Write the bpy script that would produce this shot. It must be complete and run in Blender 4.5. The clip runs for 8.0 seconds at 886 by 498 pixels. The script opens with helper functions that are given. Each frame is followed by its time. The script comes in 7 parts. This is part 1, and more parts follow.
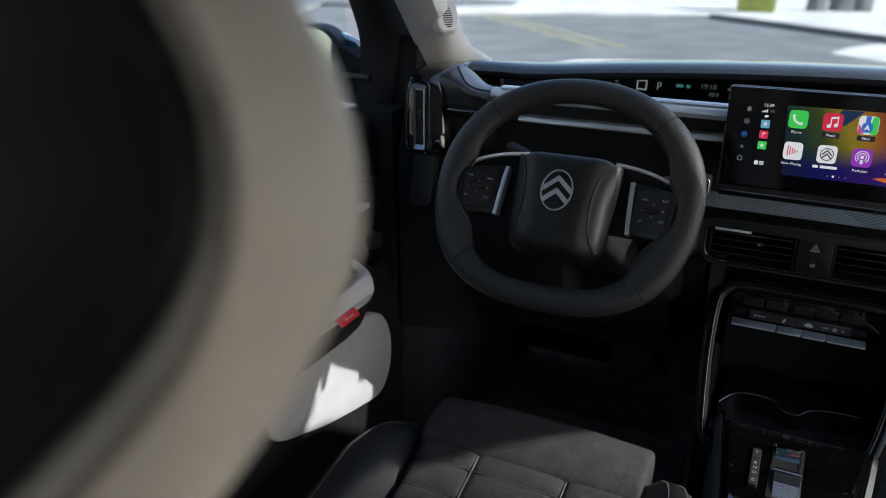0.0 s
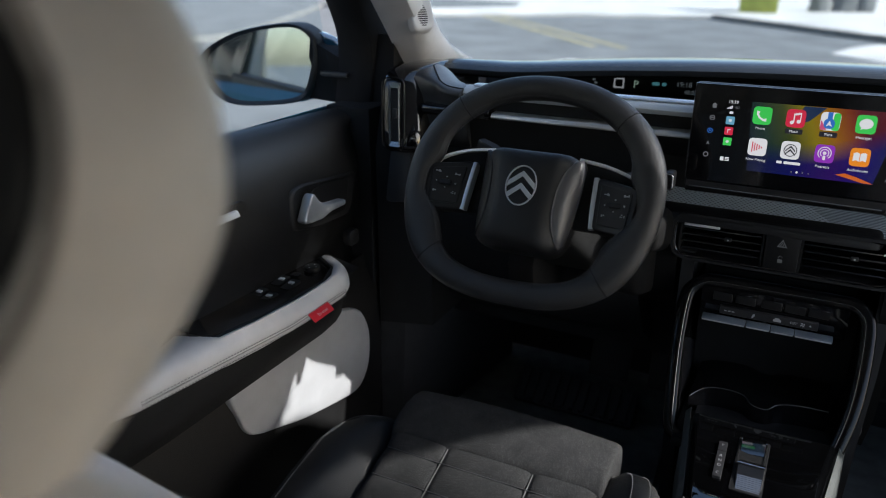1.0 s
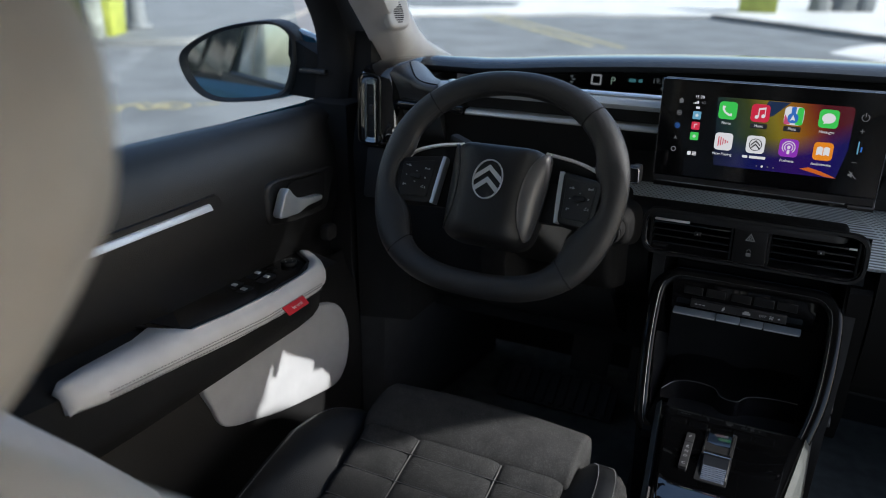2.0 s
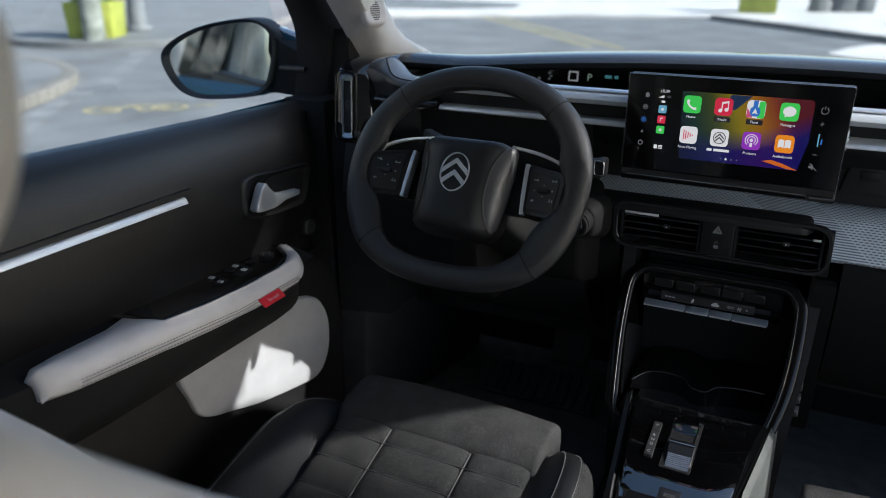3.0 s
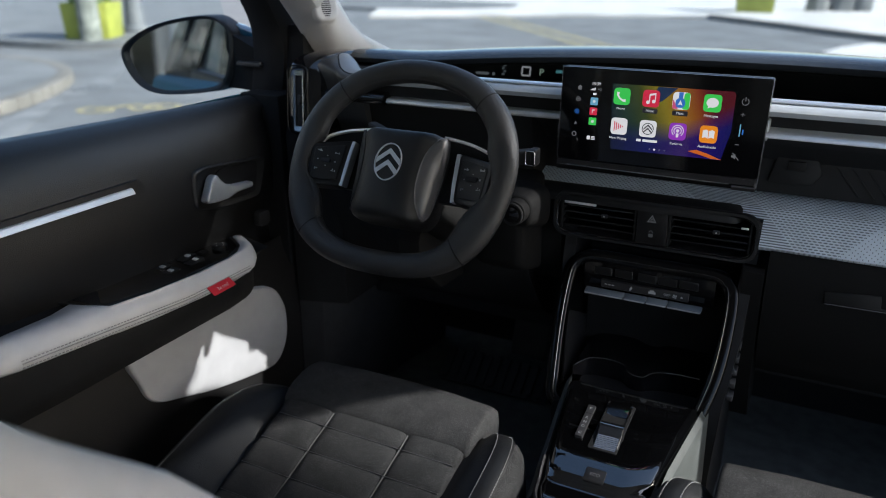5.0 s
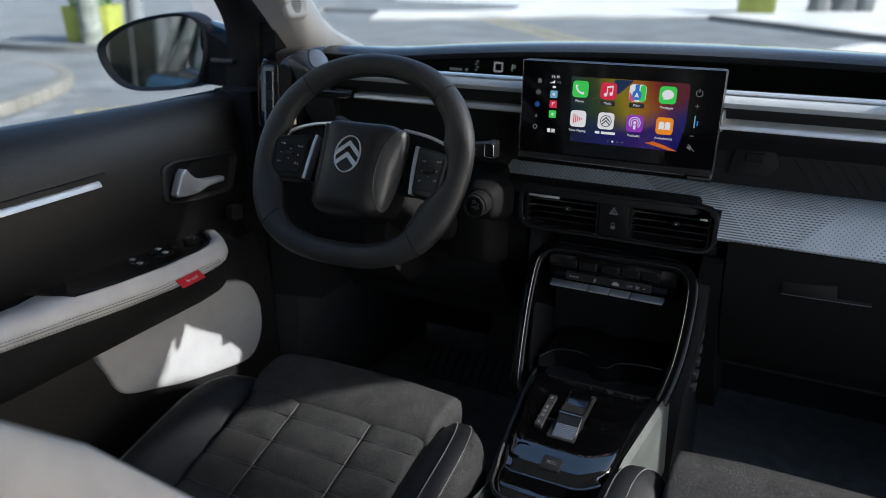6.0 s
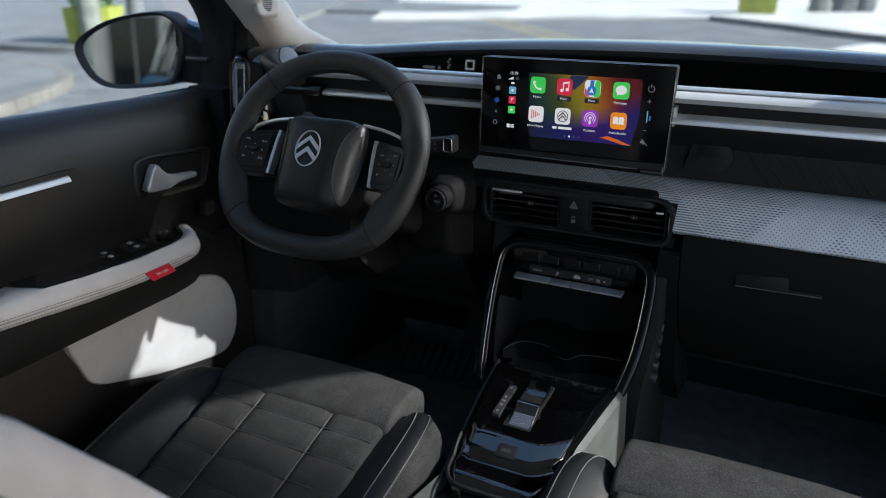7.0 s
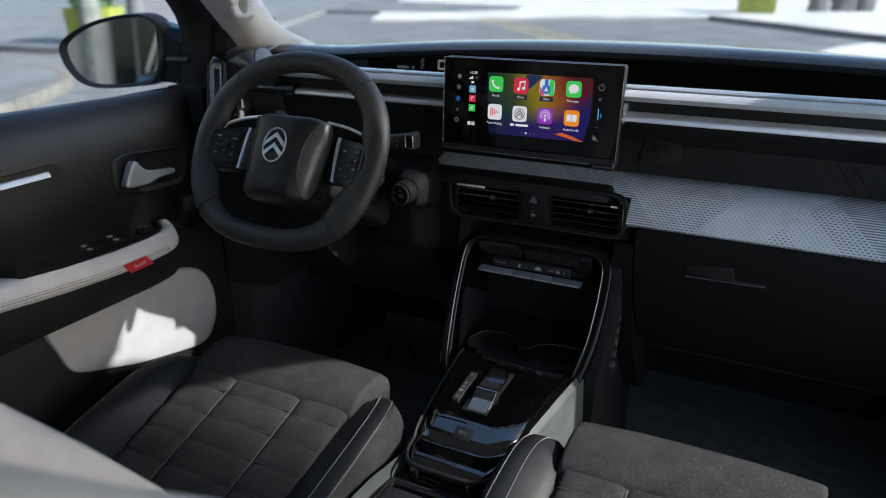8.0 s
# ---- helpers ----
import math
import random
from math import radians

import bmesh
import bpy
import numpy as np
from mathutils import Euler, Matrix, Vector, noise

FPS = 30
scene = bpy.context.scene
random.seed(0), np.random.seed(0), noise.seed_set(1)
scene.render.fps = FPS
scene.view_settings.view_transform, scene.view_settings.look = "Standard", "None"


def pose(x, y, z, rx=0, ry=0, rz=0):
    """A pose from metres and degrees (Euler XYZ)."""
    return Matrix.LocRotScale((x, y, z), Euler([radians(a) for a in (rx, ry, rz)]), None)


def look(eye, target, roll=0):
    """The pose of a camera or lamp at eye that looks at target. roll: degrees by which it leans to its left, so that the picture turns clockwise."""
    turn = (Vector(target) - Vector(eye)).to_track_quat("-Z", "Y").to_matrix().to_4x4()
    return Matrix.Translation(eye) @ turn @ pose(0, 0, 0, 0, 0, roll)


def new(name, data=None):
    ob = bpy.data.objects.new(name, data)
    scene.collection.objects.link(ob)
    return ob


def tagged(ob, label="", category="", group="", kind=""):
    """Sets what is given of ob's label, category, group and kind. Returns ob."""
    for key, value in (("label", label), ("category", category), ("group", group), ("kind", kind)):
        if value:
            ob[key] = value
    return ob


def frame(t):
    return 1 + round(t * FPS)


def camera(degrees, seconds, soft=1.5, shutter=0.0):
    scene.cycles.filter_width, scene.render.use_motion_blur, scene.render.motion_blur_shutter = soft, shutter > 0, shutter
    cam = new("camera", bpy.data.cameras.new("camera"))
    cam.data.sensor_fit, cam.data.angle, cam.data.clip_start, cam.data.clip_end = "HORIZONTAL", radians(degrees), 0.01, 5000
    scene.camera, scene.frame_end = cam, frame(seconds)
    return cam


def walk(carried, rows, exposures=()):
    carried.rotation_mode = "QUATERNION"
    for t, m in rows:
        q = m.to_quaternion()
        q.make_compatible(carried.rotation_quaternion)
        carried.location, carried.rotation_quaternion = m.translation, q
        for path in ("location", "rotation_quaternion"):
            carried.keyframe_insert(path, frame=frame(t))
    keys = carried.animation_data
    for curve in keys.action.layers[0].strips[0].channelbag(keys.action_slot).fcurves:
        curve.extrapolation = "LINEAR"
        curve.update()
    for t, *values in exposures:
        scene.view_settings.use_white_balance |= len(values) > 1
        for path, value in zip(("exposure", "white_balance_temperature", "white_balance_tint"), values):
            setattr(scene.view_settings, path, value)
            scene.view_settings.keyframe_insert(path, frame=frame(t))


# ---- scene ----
cam = camera(60.0, 8.0, 1.0)
cam.data.dof.use_dof, cam.data.dof.focus_distance, cam.data.dof.aperture_fstop = True, 1.15, 3.2
PATH = [
    (0, (-0.023, -0.223, 1.31), (-0.848, 1.451, 0.591), 0.4),
    (0.5, (0.003, -0.22, 1.311), (-0.828, 1.451, 0.591), 0.3),
    (1, (0.03, -0.215, 1.307), (-0.805, 1.455, 0.591), 0.3),
    (1.5, (0.053, -0.209, 1.304), (-0.784, 1.46, 0.588), 0.3),
    (3, (0.131, -0.209, 1.297), (-0.714, 1.459, 0.585), 0.1),
    (3.5, (0.155, -0.207, 1.292), (-0.692, 1.461, 0.585), 0.0),
    (4, (0.18, -0.209, 1.292), (-0.666, 1.459, 0.585), -0.0),
    (4.5, (0.205, -0.205, 1.294), (-0.642, 1.462, 0.582), -0.0),
    (6, (0.302, -0.187, 1.282), (-0.559, 1.475, 0.576), -0.3),
    (6.5, (0.335, -0.18, 1.277), (-0.53, 1.48, 0.575), -0.3),
    (7, (0.374, -0.18, 1.278), (-0.496, 1.478, 0.575), -0.4),
    (7.5, (0.413, -0.185, 1.283), (-0.461, 1.47, 0.577), -0.5),
    (8, (0.456, -0.197, 1.284), (-0.42, 1.458, 0.581), -0.5),
]
walk(cam, [(t, look(eye, target, roll)) for t, eye, target, roll in PATH], ((0, 1.17, 6360, 10), (8, 1.17, 6360, 10)))

# ---- world, sun and exposure ----
SUN = Vector((1.55, 0.167, 0.972)).normalized()  # towards the sun
world = bpy.data.worlds.new("world")
scene.world = world
world.use_nodes = True
wn = world.node_tree
sky = wn.nodes.new("ShaderNodeTexSky")
sky.sky_type, sky.sun_disc = "NISHITA", False
sky.dust_density = 1.6
sky.sun_elevation = math.asin(SUN.z)
sky.sun_rotation = math.atan2(SUN.x, SUN.y)
wn.links.new(sky.outputs[0], wn.nodes["Background"].inputs[0])
wn.nodes["Background"].inputs[1].default_value = 0.15
sun_data = bpy.data.lights.new("sun", "SUN")
sun_data.energy, sun_data.angle, sun_data.color = 4.1, radians(0.9), (1.0, 0.96, 0.91)
sun = new("sun", sun_data)
sun.matrix_world = look(SUN * 20, (0, 0, 0))

# ---- materials ----


def node(tree, kind, **inputs):
    n = tree.nodes.new(kind)
    for k, v in inputs.items():
        n.inputs[k.replace("_", " ")].default_value = v
    return n


def mat(name, col, rough=0.5, metal=0.0, var=0.2, scale=30.0, bump=0.0, bscale=400.0, coat=0.0, spec=0.5, speck=0.0, rvar=0.1):
    """A principled surface: colour that varies at two scales, fine relief, uneven gloss."""
    m = bpy.data.materials.new(name)
    m.use_nodes = True
    t = m.node_tree
    b = t.nodes["Principled BSDF"]
    co = t.nodes.new("ShaderNodeTexCoord")
    big = node(t, "ShaderNodeTexNoise", Scale=scale, Detail=4.0)
    fine = node(t, "ShaderNodeTexNoise", Scale=bscale, Detail=3.0)
    t.links.new(co.outputs["Object"], big.inputs["Vector"])
    t.links.new(co.outputs["Object"], fine.inputs["Vector"])
    ramp = t.nodes.new("ShaderNodeMapRange")
    ramp.inputs["From Min"].default_value, ramp.inputs["From Max"].default_value = 0.3, 0.7
    ramp.inputs["To Min"].default_value, ramp.inputs["To Max"].default_value = 1 - var, 1 + var
    t.links.new(big.outputs["Fac"], ramp.inputs["Value"])
    mul = t.nodes.new("ShaderNodeVectorMath")
    mul.operation = "SCALE"
    mul.inputs[0].default_value = col
    t.links.new(ramp.outputs[0], mul.inputs["Scale"])
    out = mul.outputs[0]
    if speck:
        sr = t.nodes.new("ShaderNodeMapRange")
        sr.inputs["From Min"].default_value, sr.inputs["From Max"].default_value = 0.50, 0.76
        sr.inputs["To Min"].default_value, sr.inputs["To Max"].default_value = 0.8, 1.0 + speck
        t.links.new(fine.outputs["Fac"], sr.inputs["Value"])
        m2 = t.nodes.new("ShaderNodeVectorMath")
        m2.operation = "SCALE"
        t.links.new(out, m2.inputs[0])
        t.links.new(sr.outputs[0], m2.inputs["Scale"])
        out = m2.outputs[0]
    t.links.new(out, b.inputs["Base Color"])
    rr = t.nodes.new("ShaderNodeMapRange")
    rr.inputs["To Min"].default_value, rr.inputs["To Max"].default_value = max(0.02, rough * (1 - rvar)), min(1.0, rough * (1 + rvar))
    t.links.new(big.outputs["Fac"], rr.inputs["Value"])
    t.links.new(rr.outputs[0], b.inputs["Roughness"])
    b.inputs["Metallic"].default_value = metal
    b.inputs["Specular IOR Level"].default_value = spec
    b.inputs["Coat Weight"].default_value = coat
    b.inputs["Coat Roughness"].default_value = 0.03
    if bump:
        bp = t.nodes.new("ShaderNodeBump")
        bp.inputs["Strength"].default_value = bump
        bp.inputs["Distance"].default_value = 0.001
        t.links.new(fine.outputs["Fac"], bp.inputs["Height"])
        t.links.new(bp.outputs[0], b.inputs["Normal"])
    return m


def glow(name, col, power):
    m = bpy.data.materials.new(name)
    m.use_nodes = True
    b = m.node_tree.nodes["Principled BSDF"]
    b.inputs["Base Color"].default_value = (0.01, 0.01, 0.01, 1)
    b.inputs["Roughness"].default_value = 0.3
    b.inputs["Emission Color"].default_value = (*col, 1)
    b.inputs["Emission Strength"].default_value = power * 0.70
    return m


def glass(name, tint=(1, 1, 1)):
    """A thin clear pane: mostly clear, with a faint gloss."""
    m = bpy.data.materials.new(name)
    m.use_nodes = True
    t = m.node_tree
    t.nodes.remove(t.nodes["Principled BSDF"])
    clear = t.nodes.new("ShaderNodeBsdfTransparent")
    clear.inputs[0].default_value = (*tint, 1)
    gloss = t.nodes.new("ShaderNodeBsdfGlossy")
    gloss.inputs["Roughness"].default_value = 0.02
    lw = t.nodes.new("ShaderNodeLayerWeight")
    lw.inputs[0].default_value = 0.5
    pw = t.nodes.new("ShaderNodeMath")
    pw.operation = "POWER"
    pw.inputs[1].default_value = 5.0
    t.links.new(lw.outputs["Facing"], pw.inputs[0])
    fr = t.nodes.new("ShaderNodeMath")
    fr.operation = "MULTIPLY_ADD"
    fr.inputs[1].default_value, fr.inputs[2].default_value = 0.5, 0.02
    t.links.new(pw.outputs[0], fr.inputs[0])
    mix = t.nodes.new("ShaderNodeMixShader")
    t.links.new(fr.outputs[0], mix.inputs[0])
    t.links.new(clear.outputs[0], mix.inputs[1])
    t.links.new(gloss.outputs[0], mix.inputs[2])
    t.links.new(mix.outputs[0], t.nodes["Material Output"].inputs[0])
    return m


M_PLASTIC = mat("soft_black_plastic", (0.012, 0.0125, 0.014), 0.55, bump=0.35, bscale=900, spec=0.3)
M_GRAIN = mat("grained_dark_plastic", (0.015, 0.0155, 0.017), 0.5, bump=0.5, bscale=1400, var=0.12, spec=0.3)
M_DOOR = mat("door_skin", (0.0062, 0.0064, 0.0068), 0.42, bump=0.6, bscale=800, var=0.14, spec=0.66)
M_COVER = mat("hub_cover", (0.0085, 0.0087, 0.0095), 0.42, bump=0.45, bscale=1300, var=0.12, spec=0.4)
M_GLOSS = mat("piano_black", (0.006, 0.006, 0.007), 0.06, coat=0.6, var=0.1, rvar=0.4)
M_MATT = mat("matt_black", (0.010, 0.0105, 0.0115), 0.8, spec=0.25, bump=0.3, bscale=900)
M_PAD = mat("switch_pad_black", (0.0085, 0.0087, 0.0095), 0.38, var=0.12, spec=0.4, bump=0.2, bscale=900)
M_WHEEL = mat("wheel_leather", (0.0170, 0.0175, 0.0190), 0.44, bump=0.6, bscale=1100, var=0.15)
M_HUB = mat("hub_plastic", (0.022, 0.022, 0.024), 0.42, bump=0.4, bscale=1500, var=0.1)
# grey lightened to carry the sheen of the right hub flank
M_FLANK = mat("sheen_grey_flank", (0.075, 0.074, 0.078), 0.3, bump=0.2, bscale=1500, var=0.08)
M_CHROME = mat("satin_chrome", (0.62, 0.64, 0.66), 0.22, metal=1.0, var=0.06)
M_PLATE = mat("gloss_gear_plate", (0.0016, 0.0017, 0.002), 0.03, coat=1.0, var=0.1, rvar=0.3, spec=1.0)
M_SHROUD = mat("grey_column_plastic", (0.0085, 0.0090, 0.0092), 0.5, var=0.1, bump=0.4, bscale=900, spec=0.35)
M_GLOVE = mat("black_glovebox_skin", (0.0042, 0.0043, 0.0046), 0.75, var=0.15, bump=0.4, bscale=900, spec=0.18)
M_ARCH = mat("deep_gloss_black", (0.003, 0.003, 0.0034), 0.16, var=0.1, rvar=0.3, spec=0.25)
M_SMOKE = mat("smoked_chrome", (0.22, 0.23, 0.24), 0.25, metal=1.0, var=0.06)
# blue in this silver stands in for sky reflected by the keys
M_KEY = mat("silver_keys_sky_tint", (0.22, 0.26, 0.31), 0.3, metal=0.3, var=0.08)
M_SILVER = mat("silver_paint", (0.62, 0.64, 0.66), 0.35, metal=0.55, var=0.06)
M_STRIP = mat("bright_satin_metal", (0.90, 0.89, 0.87), 0.32, metal=0.35, var=0.04)
M_LEDGE = mat("grey_soft_ledge", (0.50, 0.54, 0.575), 0.32, var=0.06, bump=0.2, bscale=900)
M_ROLL = mat("dash_corner_skin", (0.032, 0.034, 0.0365), 0.36, bump=0.3, bscale=900, var=0.1)
# the ledge's grey again, darkened to hold the shade at its left end
M_LEDGEEND = mat("shaded_ledge_end", (0.17, 0.178, 0.188), 0.36, bump=0.3, bscale=900, var=0.08)
M_DASH = mat("dash_top_skin", (0.034, 0.037, 0.040), 0.14, bump=0.03, bscale=900, var=0.08, spec=0.7)
M_WHITE = mat("pale_grey_leatherette", (0.62, 0.62, 0.63), 0.5, bump=0.35, bscale=700, var=0.05)
M_POCKET = mat("pale_grey_plastic", (0.345, 0.355, 0.37), 0.45, bump=0.25, bscale=900, var=0.05)
M_BEIGE = mat("warm_grey_seat_vinyl", (0.60, 0.55, 0.495), 0.55, bump=0.4, bscale=600, var=0.07)
M_BACK = mat("pale_grey_backrest_vinyl", (0.60, 0.575, 0.565), 0.55, bump=0.4, bscale=600, var=0.06)
M_TRIM = mat("pale_pillar_trim", (0.56, 0.545, 0.535), 0.8, bump=0.3, bscale=1200, var=0.05)
M_FABRIC = mat("speckled_dark_fabric", (0.0300, 0.0306, 0.0312), 0.95, bump=0.9, bscale=900, var=0.2, speck=2.2, spec=0.1)
M_LEATHER = mat("dark_leatherette", (0.0088, 0.0096, 0.0106), 0.46, bump=0.5, bscale=700, var=0.14, spec=0.4)
M_THREAD = mat("pale_thread", (0.20, 0.205, 0.21), 0.7)
M_ARMTHREAD = mat("armrest_thread", (0.30, 0.30, 0.31), 0.7)
M_DARKTHREAD = mat("grey_thread", (0.045, 0.045, 0.048), 0.7)
M_RED = mat("red_woven_tag", (0.55, 0.01, 0.03), 0.7, bump=0.5, bscale=1500, var=0.1)
M_SWITCH = mat("switch_print", (0.38, 0.38, 0.39), 0.6)
M_PRINT = mat("pale_print", (0.55, 0.56, 0.57), 0.6)
M_DIM = mat("dim_print", (0.10, 0.10, 0.105), 0.6)
M_CARPET = mat("black_carpet", (0.14, 0.145, 0.14), 1.0, bump=1.0, bscale=500, spec=0.1)
M_RUBBER = mat("black_rubber", (0.02, 0.02, 0.021), 0.6)
M_SIDE = mat("grey_console_side", (0.054, 0.062, 0.061), 0.6, bump=0.3, bscale=900)
M_SEAMBAND = mat("taupe_seam_band", (0.20, 0.175, 0.155), 0.7, bump=0.3, bscale=700)
M_KICK = mat("grey_black_kick_trim", (0.03, 0.031, 0.033), 0.6, bump=0.4, bscale=900, spec=0.4)
M_LOWER = mat("hard_black_lower_trim", (0.0065, 0.0066, 0.007), 0.6, bump=0.5, bscale=700, spec=0.3)
M_HEAD = mat("pale_headliner", (0.62, 0.60, 0.57), 0.95, bump=0.3, bscale=700)
M_BLUE = mat("blue_car_paint", (0.022, 0.115, 0.175), 0.5, var=0.05, spec=0.12)
M_BONNET = mat("waxed_blue_paint", (0.02, 0.09, 0.14), 0.14, coat=1.0, var=0.05, spec=0.6)
M_GLASSD = mat("dark_window_glass", (0.008, 0.010, 0.010), 0.06, spec=0.35)
M_MIRROR = mat("mirror_silver", (0.85, 0.87, 0.88), 0.01, metal=1.0, var=0.0)
M_GLASS = glass("clear_glass", (0.93, 0.97, 0.98))
M_ASPHALT = mat("asphalt", (0.142, 0.147, 0.150), 0.9, var=0.3, scale=1.2, bump=0.6, bscale=60, speck=0.5)
M_GUTTER = mat("pale_gutter", (0.155, 0.160, 0.163), 0.9, var=0.3, scale=3, bump=0.4, bscale=50)
M_KERB = mat("kerb_stone", (0.155, 0.145, 0.13), 0.9, var=0.2, scale=4, bump=0.5, bscale=50)
M_SLAB = mat("grey_paving", (0.140, 0.145, 0.147), 0.9, var=0.25, scale=1.5, bump=0.4, bscale=50)
M_PALE = mat("pale_paving", (0.49, 0.478, 0.452), 0.9, var=0.2, scale=1.0, bump=0.3, bscale=40)
M_YELLOW = mat("worn_yellow_paint", (0.30, 0.26, 0.14), 0.8, var=0.5, scale=6, speck=0.6, bscale=30)
M_LIME = mat("lime_planter", (0.25, 0.275, 0.045), 0.6, var=0.2, scale=5)
M_STONE = mat("lichen_stone", (0.20, 0.215, 0.19), 0.9, var=0.55, scale=7, bump=0.7, bscale=40, speck=0.6)
M_LEAF = mat("leaf_green", (0.05, 0.11, 0.03), 0.6, var=0.4, scale=8)
M_POST = mat("grey_cast_iron", (0.13, 0.14, 0.15), 0.6, var=0.2, scale=10)
M_WALL = mat("pale_render", (0.40, 0.365, 0.32), 0.9, var=0.25, scale=0.6, bump=0.3, bscale=20)
M_BARK = mat("bark", (0.08, 0.06, 0.045), 0.9, var=0.4, scale=8, bump=0.8, bscale=30)


def weave():
    """Pale woven dash cloth: staggered dark slots whose length changes from facet to facet."""
    m = mat("slotted_dash_cloth", (0.60, 0.67, 0.74), 0.75, var=0.08, bump=0.3, bscale=1500)
    t = m.node_tree
    b = t.nodes["Principled BSDF"]
    co = t.nodes.new("ShaderNodeTexCoord")
    sep = t.nodes.new("ShaderNodeSeparateXYZ")
    t.links.new(co.outputs["UV"], sep.inputs[0])

    def calc(op, *args):
        n = t.nodes.new("ShaderNodeMath")
        n.operation = op
        for i, q in enumerate(args):
            if isinstance(q, (int, float)):
                n.inputs[i].default_value = q
            else:
                t.links.new(q, n.inputs[i])
        return n.outputs[0]

    def zones(v, lo, hi, stops):
        n = t.nodes.new("ShaderNodeValToRGB")
        n.color_ramp.interpolation = "CONSTANT"
        t.links.new(calc("DIVIDE", calc("SUBTRACT", v, lo), hi - lo), n.inputs[0])
        while len(n.color_ramp.elements) < len(stops):
            n.color_ramp.elements.new(0.5)
        for e, (p, k) in zip(n.color_ramp.elements, stops):
            e.position, e.color = (p - lo) / (hi - lo), (k, k, k, 1)
        return n.outputs[0]

    U, V = sep.outputs[0], sep.outputs[1]
    row = calc("FLOOR", calc("DIVIDE", V, 0.0041))
    fy = calc("SUBTRACT", calc("FRACT", calc("DIVIDE", V, 0.0041)), 0.5)
    fx = calc("SUBTRACT", calc("FRACT", calc("ADD", calc("DIVIDE", U, 0.0073), calc("MULTIPLY", calc("MODULO", row, 2.0), 0.5))), 0.5)
    falling = zones(calc("ADD", U, calc("MULTIPLY", V, -0.9)), -0.2, 0.8, ((-0.2, 0.22), (0.02, 0.9), (0.115, 0.40), (0.275, 0.26), (0.325, 0.12), (0.385, 0.34), (0.440, 0.9), (0.60, 0.3)))
    rising = zones(calc("ADD", U, calc("MULTIPLY", V, 0.9)), -0.2, 0.8, ((-0.2, 0.9), (0.30, 0.9), (0.37, 0.10), (0.47, 0.9)))
    half = calc("MINIMUM", falling, rising)
    d = calc("ADD", calc("POWER", calc("ABSOLUTE", calc("DIVIDE", fx, half)), 2.0), calc("POWER", calc("ABSOLUTE", calc("DIVIDE", fy, 0.24)), 2.0))
    slot = t.nodes.new("ShaderNodeMapRange")
    slot.inputs["From Min"].default_value, slot.inputs["From Max"].default_value = 0.6, 1.5
    t.links.new(d, slot.inputs["Value"])
    old = b.inputs["Base Color"].links[0].from_socket
    mix = t.nodes.new("ShaderNodeMix")
    mix.data_type = "RGBA"
    t.links.new(slot.outputs[0], mix.inputs[0])
    mix.inputs[6].default_value = (0.17, 0.195, 0.225, 1)
    t.links.new(old, mix.inputs[7])
    t.links.new(mix.outputs[2], b.inputs["Base Color"])
    bp = b.inputs["Normal"].links[0].from_node
    b2 = t.nodes.new("ShaderNodeBump")
    b2.inputs["Strength"].default_value, b2.inputs["Distance"].default_value = 0.6, 0.0008
    t.links.new(slot.outputs[0], b2.inputs["Height"])
    t.links.new(bp.outputs[0], b2.inputs["Normal"])
    t.links.new(b2.outputs[0], b.inputs["Normal"])
    return m


M_WEAVE = weave()

# ---- mesh helpers ----


def smooth(bm, angle=38):
    bm.normal_update()
    for f in bm.faces:
        f.smooth = True
    for e in bm.edges:
        if len(e.link_faces) == 2 and e.calc_face_angle(0) > radians(angle):
            e.smooth = False
    return bm


def link(name, bm, material, angle=38):
    smooth(bm, angle)
    me = bpy.data.meshes.new(name)
    bm.to_mesh(me)
    bm.free()
    me.materials.append(material)
    return new(name, me)


def thing(name, loc, label, category, group=""):
    ob = new(name)
    ob.location = loc
    return tagged(ob, label, category, group)


def part(name, bm, material, parent, label="", angle=38):
    """One mesh in place, under a thing or under one of its parts."""
    root = parent
    while root.parent:
        root = root.parent
    bmesh.ops.translate(bm, verts=bm.verts, vec=-root.location)
    ob = link(name, bm, material, angle)
    ob.parent = parent
    return tagged(ob, label)


def structure(name, bm, material, label, category, angle=38):
    return tagged(link(name, bm, material, angle), label, category, kind="structure")


def bevel(bm, r, seg=2, angle=30):
    bm.normal_update()
    edges = [e for e in bm.edges if len(e.link_faces) == 2 and e.calc_face_angle(0) > radians(angle)]
    if r > 0 and edges:
        bmesh.ops.bevel(bm, geom=edges, offset=r, segments=seg, profile=0.5, affect="EDGES", clamp_overlap=True)
    return bm


def loft(rings, closed=True, caps=True, loop=False):
    """Joins rings of equal length into a skin; loop joins the last ring to the first."""
    bm = bmesh.new()
    rows = [[bm.verts.new(p) for p in ring] for ring in rings]
    n = len(rows[0])
    pairs = list(zip(rows, rows[1:])) + ([(rows[-1], rows[0])] if loop else [])
    for a, b in pairs:
        for i in range(n if closed else n - 1):
            j = (i + 1) % n
            bm.faces.new((a[i], a[j], b[j], b[i]))
    if caps and closed and not loop:
        bm.faces.new(list(reversed(rows[0])))
        bm.faces.new(rows[-1])
    bmesh.ops.recalc_face_normals(bm, faces=bm.faces)
    return bm


def box(x0, x1, y0, y1, z0, z1, r=0.0, seg=2):
    bm = loft([[(x0, y0, z), (x1, y0, z), (x1, y1, z), (x0, y1, z)] for z in (z0, z1)])
    return bevel(bm, r, seg)


